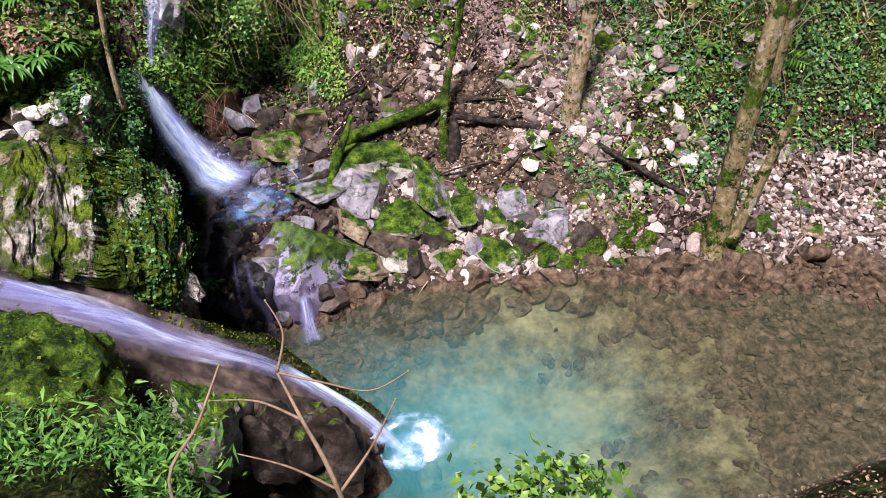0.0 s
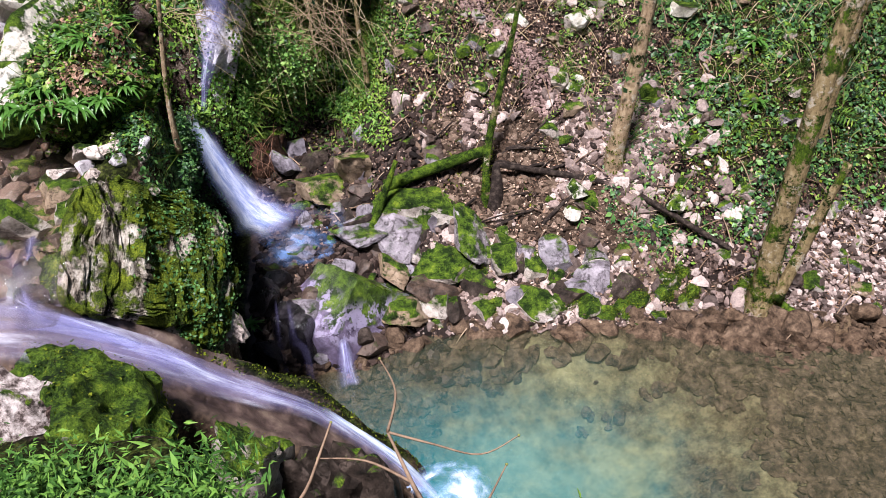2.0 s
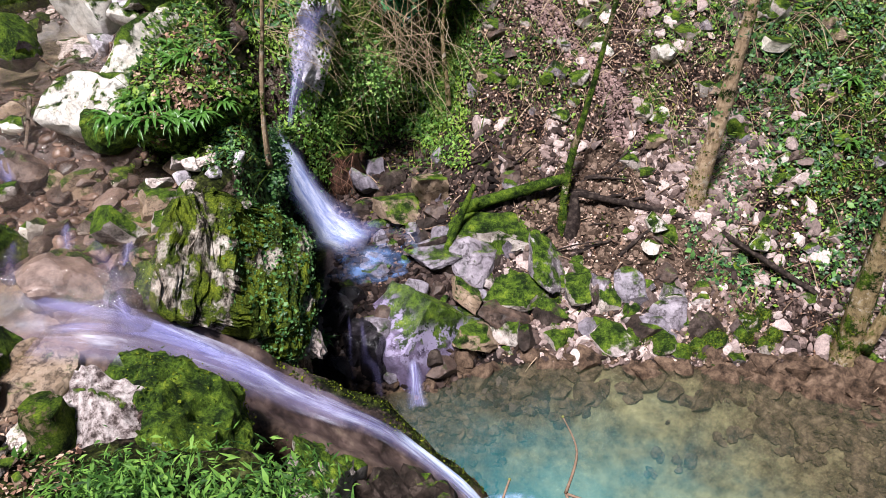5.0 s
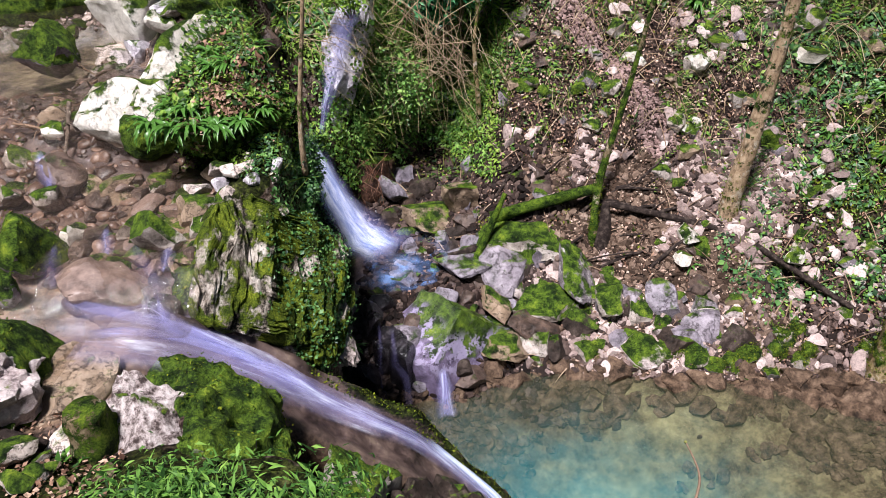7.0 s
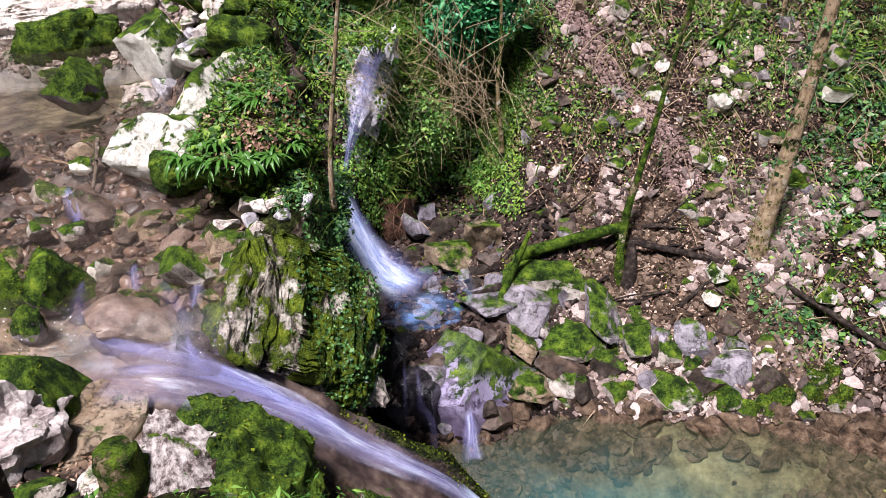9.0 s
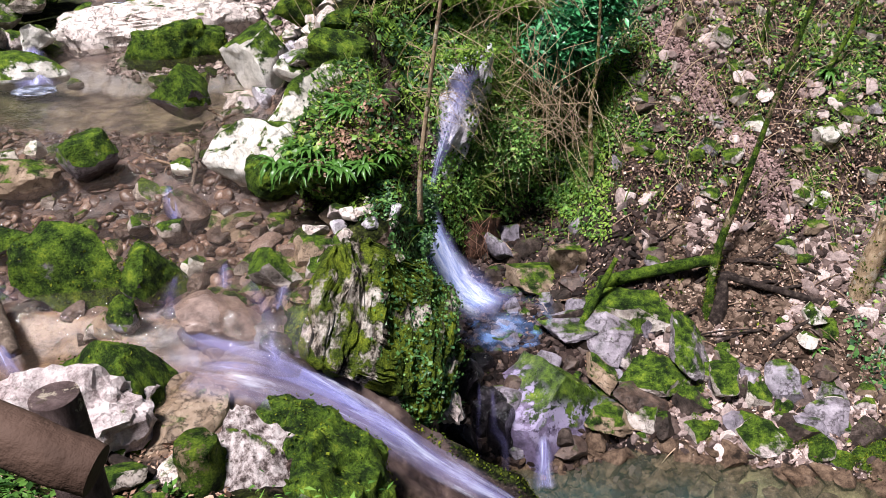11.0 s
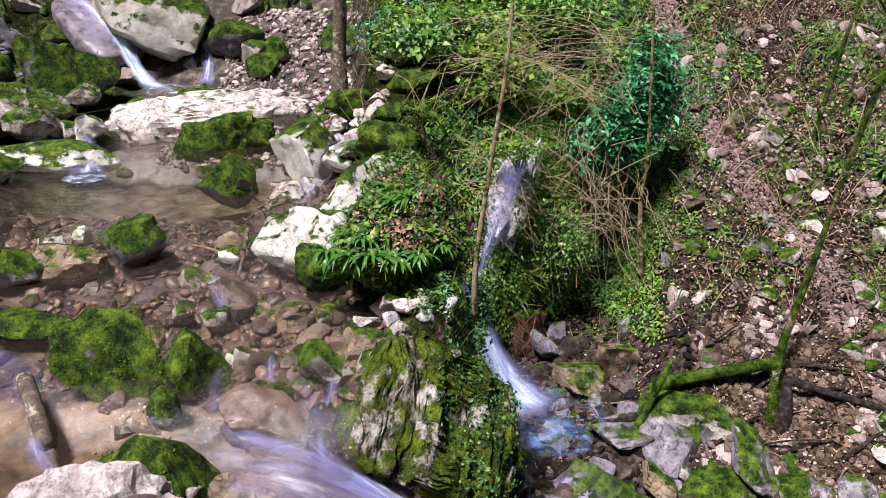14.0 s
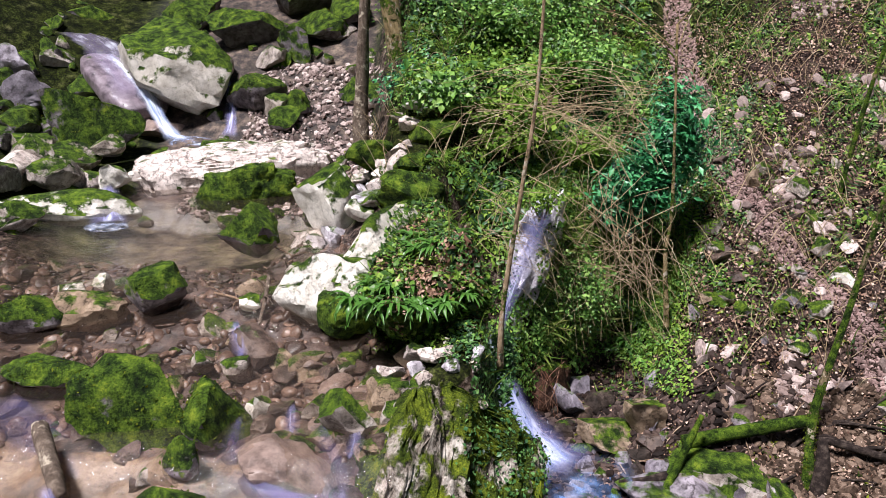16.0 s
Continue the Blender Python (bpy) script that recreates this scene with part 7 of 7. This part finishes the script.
cover({"trunk"}, 260, (0.04, 0.09), ivy_mat, "trunk_ivy", "ivy climbing the pale tree trunk", "ivy", 315,
      lambda q, k: ((q[:, 0] > 3.2) & (q[:, 0] < 4.5) & (q[:, 1] > 9) & (q[:, 1] < 10.3) & (q[:, 2] > 2.3) & (q[:, 2] < 6)).astype(float), 0.03)
cover({"trunk"}, 5000, (0.014, 0.034), moss_sprig, "trunk_moss", "short moss on the feet of the trees", "moss", 317,
      lambda q, k: ((q[:, 1] > 7) & (q[:, 1] < 10.6) & (q[:, 0] > 1.5) & (q[:, 0] < 5.5)) * S(0.1, -0.5, q[:, 2] - np.where(q[:, 1] > 9, 1.9, 0.9) + 0.8 * fbm(q[:, 0] * 4, q[:, 1] * 4, q[:, 2] * 3, 3, 6)), 0.004)

# fallen wood on the slope
p, n = scatter(260, lambda x, y, z, nz: on_scree(x, y, z, nz) & (y < 13), 51)
r_ = random.Random(5)
bm = bmesh.new()
for q in p:
    q = Vector(q)
    an, le = r_.uniform(0, 6.28), r_.uniform(0.15, 0.6)
    e = q + Vector((math.cos(an) * le, math.sin(an) * le, 0))
    e.z = float(rough(e.x, e.y)) + 0.06
    tube(bm, [q + Vector((0, 0, 0.03)), q.lerp(e, 0.5) + Vector((0, 0, 0.05)), e], [0.009, 0.007, 0.004], 5, 3, 0.1, False)
tagged(part("fallen_twigs", bm, twig_mat), "dead twigs scattered over the scree", "twigs", kind="stuff")


def log(path, radii, material, label, seed, name="fallen_log"):
    bm = bmesh.new()
    tube(bm, path, radii, 14, seed, 0.25)
    return tagged(part(name, bm, material), label, "log")


def stick(path, radii, material, label, seed):
    """A thin dead branch with a few side twigs."""
    r = random.Random(seed)
    ob = thing("stick", path[1], label, "branch")
    base = Vector(path[1])
    pts = [Vector(q) - base for q in path]
    bm = bmesh.new()
    tube(bm, pts, radii, 9, seed, 0.2)
    part("stem", bm, material, ob)
    for i in range(5):
        a = pts[0].lerp(pts[2], r.uniform(0.15, 0.9)) + Vector((0, 0, 0.02))
        e = a + Vector((r.uniform(-0.3, 0.3), r.uniform(-0.3, 0.3), r.uniform(-0.04, 0.12)))
        bm = bmesh.new()
        tube(bm, [a, a.lerp(e, 0.5) + Vector((0, 0, 0.03)), e], [radii[2] * 0.8, radii[2] * 0.6, radii[2] * 0.3], 6, seed + i, 0.1)
        part("twig", bm, material, ob)
    return ob


def wood_pile():
    """Short rotten pieces, coloured near black for shade, lying across one another round the thin tree's foot."""
    r = random.Random(77)
    for i in range(34):
        x, y = r.uniform(0.4, 3.3), 0
        y = 9.75 + r.uniform(-0.55, 0.6) - 0.1 * (x - 1.5)
        an, le, k = r.uniform(-0.5, 0.6), r.uniform(0.2, 0.7), r.uniform(0.010, 0.032)
        a, b = Vector((x - math.cos(an) * le / 2, y - math.sin(an) * le / 2, 0)), Vector((x + math.cos(an) * le / 2, y + math.sin(an) * le / 2, 0))
        a.z, b.z = float(rough(a.x, a.y)) + k, float(rough(b.x, b.y)) + k + r.uniform(0, 0.15)
        bm = bmesh.new()
        tube(bm, [a, a.lerp(b, 0.5) + Vector((0, 0, 0.03)), b], [k, k * 0.9, k * 0.6], 8, i, 0.35)
        tagged(part("rotten_branch", bm, wood_dark), "rotten piece of branch lying on the scree, darkened for shade", "branch", "rotten branches")


wood_pile()
log([(0.36, 9.80, 1.12), (1.1, 9.84, 1.32), (1.86, 9.88, 1.50)], [0.085, 0.08, 0.07], log_mossy, "fallen log wrapped in bright moss", 1)
log([(0.10, 9.2, 0.80), (0.30, 9.42, 1.15), (0.52, 9.6, 1.60)], [0.055, 0.045, 0.03], log_mossy, "mossy broken branch leaning on the slabs", 2, "leaning_branch")
log([(0.25, 9.4, 0.95), (0.55, 9.5, 0.98), (0.8, 9.5, 1.0)], [0.06, 0.06, 0.05], log_mossy, "short mossy log end beside the slabs", 3)
log([(-0.4, 9.3, 0.8), (0.05, 9.35, 0.88), (0.5, 9.5, 1.0)], [0.05, 0.06, 0.05], wood_dark, "dark rotten branch by the slot", 4)
log([(1.95, 9.75, 1.30), (2.6, 9.65, 1.18), (3.4, 9.4, 1.05)], [0.035, 0.048, 0.035], wood_dark, "rotten log lying along the slope, darkened for shade", 5)
log([(3.62, 9.35, 1.0), (4.1, 8.8, 0.82), (4.65, 8.15, 0.62)], [0.045, 0.04, 0.03], wood_dark, "fallen dark branch lying down the slope", 6)
log([(1.78, 9.45, 0.55), (1.85, 9.5, 0.95), (1.9, 9.7, 1.35)], [0.13, 0.09, 0.05], wood_dark, "dark decayed stump beside the thin tree", 7, "stump")
stick([(-4.06, 8.22, 3.51), (-3.96, 7.78, 3.32), (-3.91, 7.30, 3.07)], [0.022, 0.018, 0.01], bark_grey, "dead grey branch leaning in the stream beside the white boulder", 8)
stick([(-4.55, 8.00, 3.39), (-4.26, 7.91, 3.37), (-4.03, 7.78, 3.29)], [0.016, 0.013, 0.008], twig_mat, "bleached stick across the stream", 9)
stick([(-5.64, 11.02, 3.16), (-4.94, 10.28, 3.30), (-4.30, 9.50, 3.38)], [0.014, 0.012, 0.008], twig_mat, "bleached forked stick in the basin", 10)
log([(-4.85, 5.75, 3.1), (-4.6, 5.5, 2.98), (-4.4, 5.3, 2.85)], [0.06, 0.06, 0.05], bark_grey, "short broken log in the stream", 11)
log([(-2.56, 4.26, 2.46), (-2.56, 4.26, 2.81), (-2.56, 4.26, 3.06)], [0.16, 0.14, 0.12], bark_green, "broken rotten stump with moss on the near bank", 12, "stump")
log([(-3.28, 4.41, 2.81), (-3.04, 4.30, 2.81), (-2.86, 4.27, 2.78)], [0.03, 0.035, 0.025], wood_dark, "rotten grey branch lying on the near bank", 14, "stick")
# ---------------------------------------------------------------- by the path
fence = thing("fence", (-1.80, 2.36, 4.0), "weathered round-pole wooden fence beside the path", "fence")
for kind, path, radii, seed in (
        ("rail", [(-1.90, 1.61, 5.60), (-1.45, 1.66, 5.46), (-1.35, 1.67, 5.43), (-1.26, 1.66, 5.40), (-1.21, 1.66, 5.38)], [0.03, 0.03, 0.031, 0.03, 0.028], 20),
        ("post", [(-1.80, 2.36, 3.4), (-1.80, 2.36, 4.3), (-1.80, 2.36, 4.90)], [0.06, 0.058, 0.055], 21),
        ("post", [(-1.90, 1.61, 3.9), (-1.90, 1.61, 4.6), (-1.90, 1.61, 5.68)], [0.06, 0.06, 0.055], 22)):
    bm = bmesh.new()
    tube(bm, [Vector(q) - Vector((-1.80, 2.36, 4.0)) for q in path], radii, 20, seed, 0.07)
    ob = part(kind, bm, rail_mat if kind == "rail" else post_mat, fence, "" if kind == "rail" else "grooved post with a flat sawn top")
    ob.data.set_sharp_from_angle(angle=radians(38))


def bare_shrub():
    ob = thing("bare_shrub", (0.02, 1.5, 4.1), "leafless thorny shrub with a few pale buds", "shrub")
    b = Vector((0.02, 1.5, 4.1))
    stems = [
        ([(0.02, 1.5, 4.1), (0.0, 1.5, 4.6), (-0.045, 1.56, 5.0), (-0.09, 1.66, 5.08), (-0.12, 1.72, 5.14)], 0.007),
        ([(0.0, 1.5, 4.3), (-0.2, 1.5, 4.8), (-0.30, 1.57, 5.06), (-0.25, 1.66, 5.12), (-0.21, 1.73, 5.17)], 0.005),
        ([(-0.12, 1.72, 5.14), (-0.05, 1.70, 5.12), (0.03, 1.68, 5.10), (0.10, 1.70, 5.11)], 0.0025),
        ([(-0.09, 1.66, 5.08), (-0.16, 1.70, 5.10), (-0.24, 1.72, 5.10)], 0.003),
        ([(-0.045, 1.56, 5.0), (0.02, 1.62, 5.03), (0.07, 1.66, 5.09)], 0.0035),
        ([(-0.12, 1.72, 5.14), (-0.10, 1.75, 5.20), (-0.12, 1.78, 5.25)], 0.003),
        ([(-0.05, 1.57, 5.0), (-0.12, 1.60, 5.04), (-0.20, 1.63, 5.06)], 0.003),
    ]
    for i, (path, r) in enumerate(stems):
        bm = bmesh.new()
        n = len(path)
        tube(bm, [Vector(q) - b for q in path], [r * (1 - 0.65 * k / (n - 1)) for k in range(n)], 6, i, 0.15)
        part("branch", bm, twig_mat, ob)
    for q in ((0.10, 1.70, 5.11), (-0.21, 1.73, 5.17), (-0.12, 1.78, 5.25), (0.07, 1.66, 5.09), (-0.24, 1.72, 5.10)):
        bm = bmesh.new()
        bmesh.ops.create_icosphere(bm, subdivisions=1, radius=0.0028)
        o = part("bud", bm, grass_mat, ob)
        o.location = Vector(q) - b


bare_shrub()
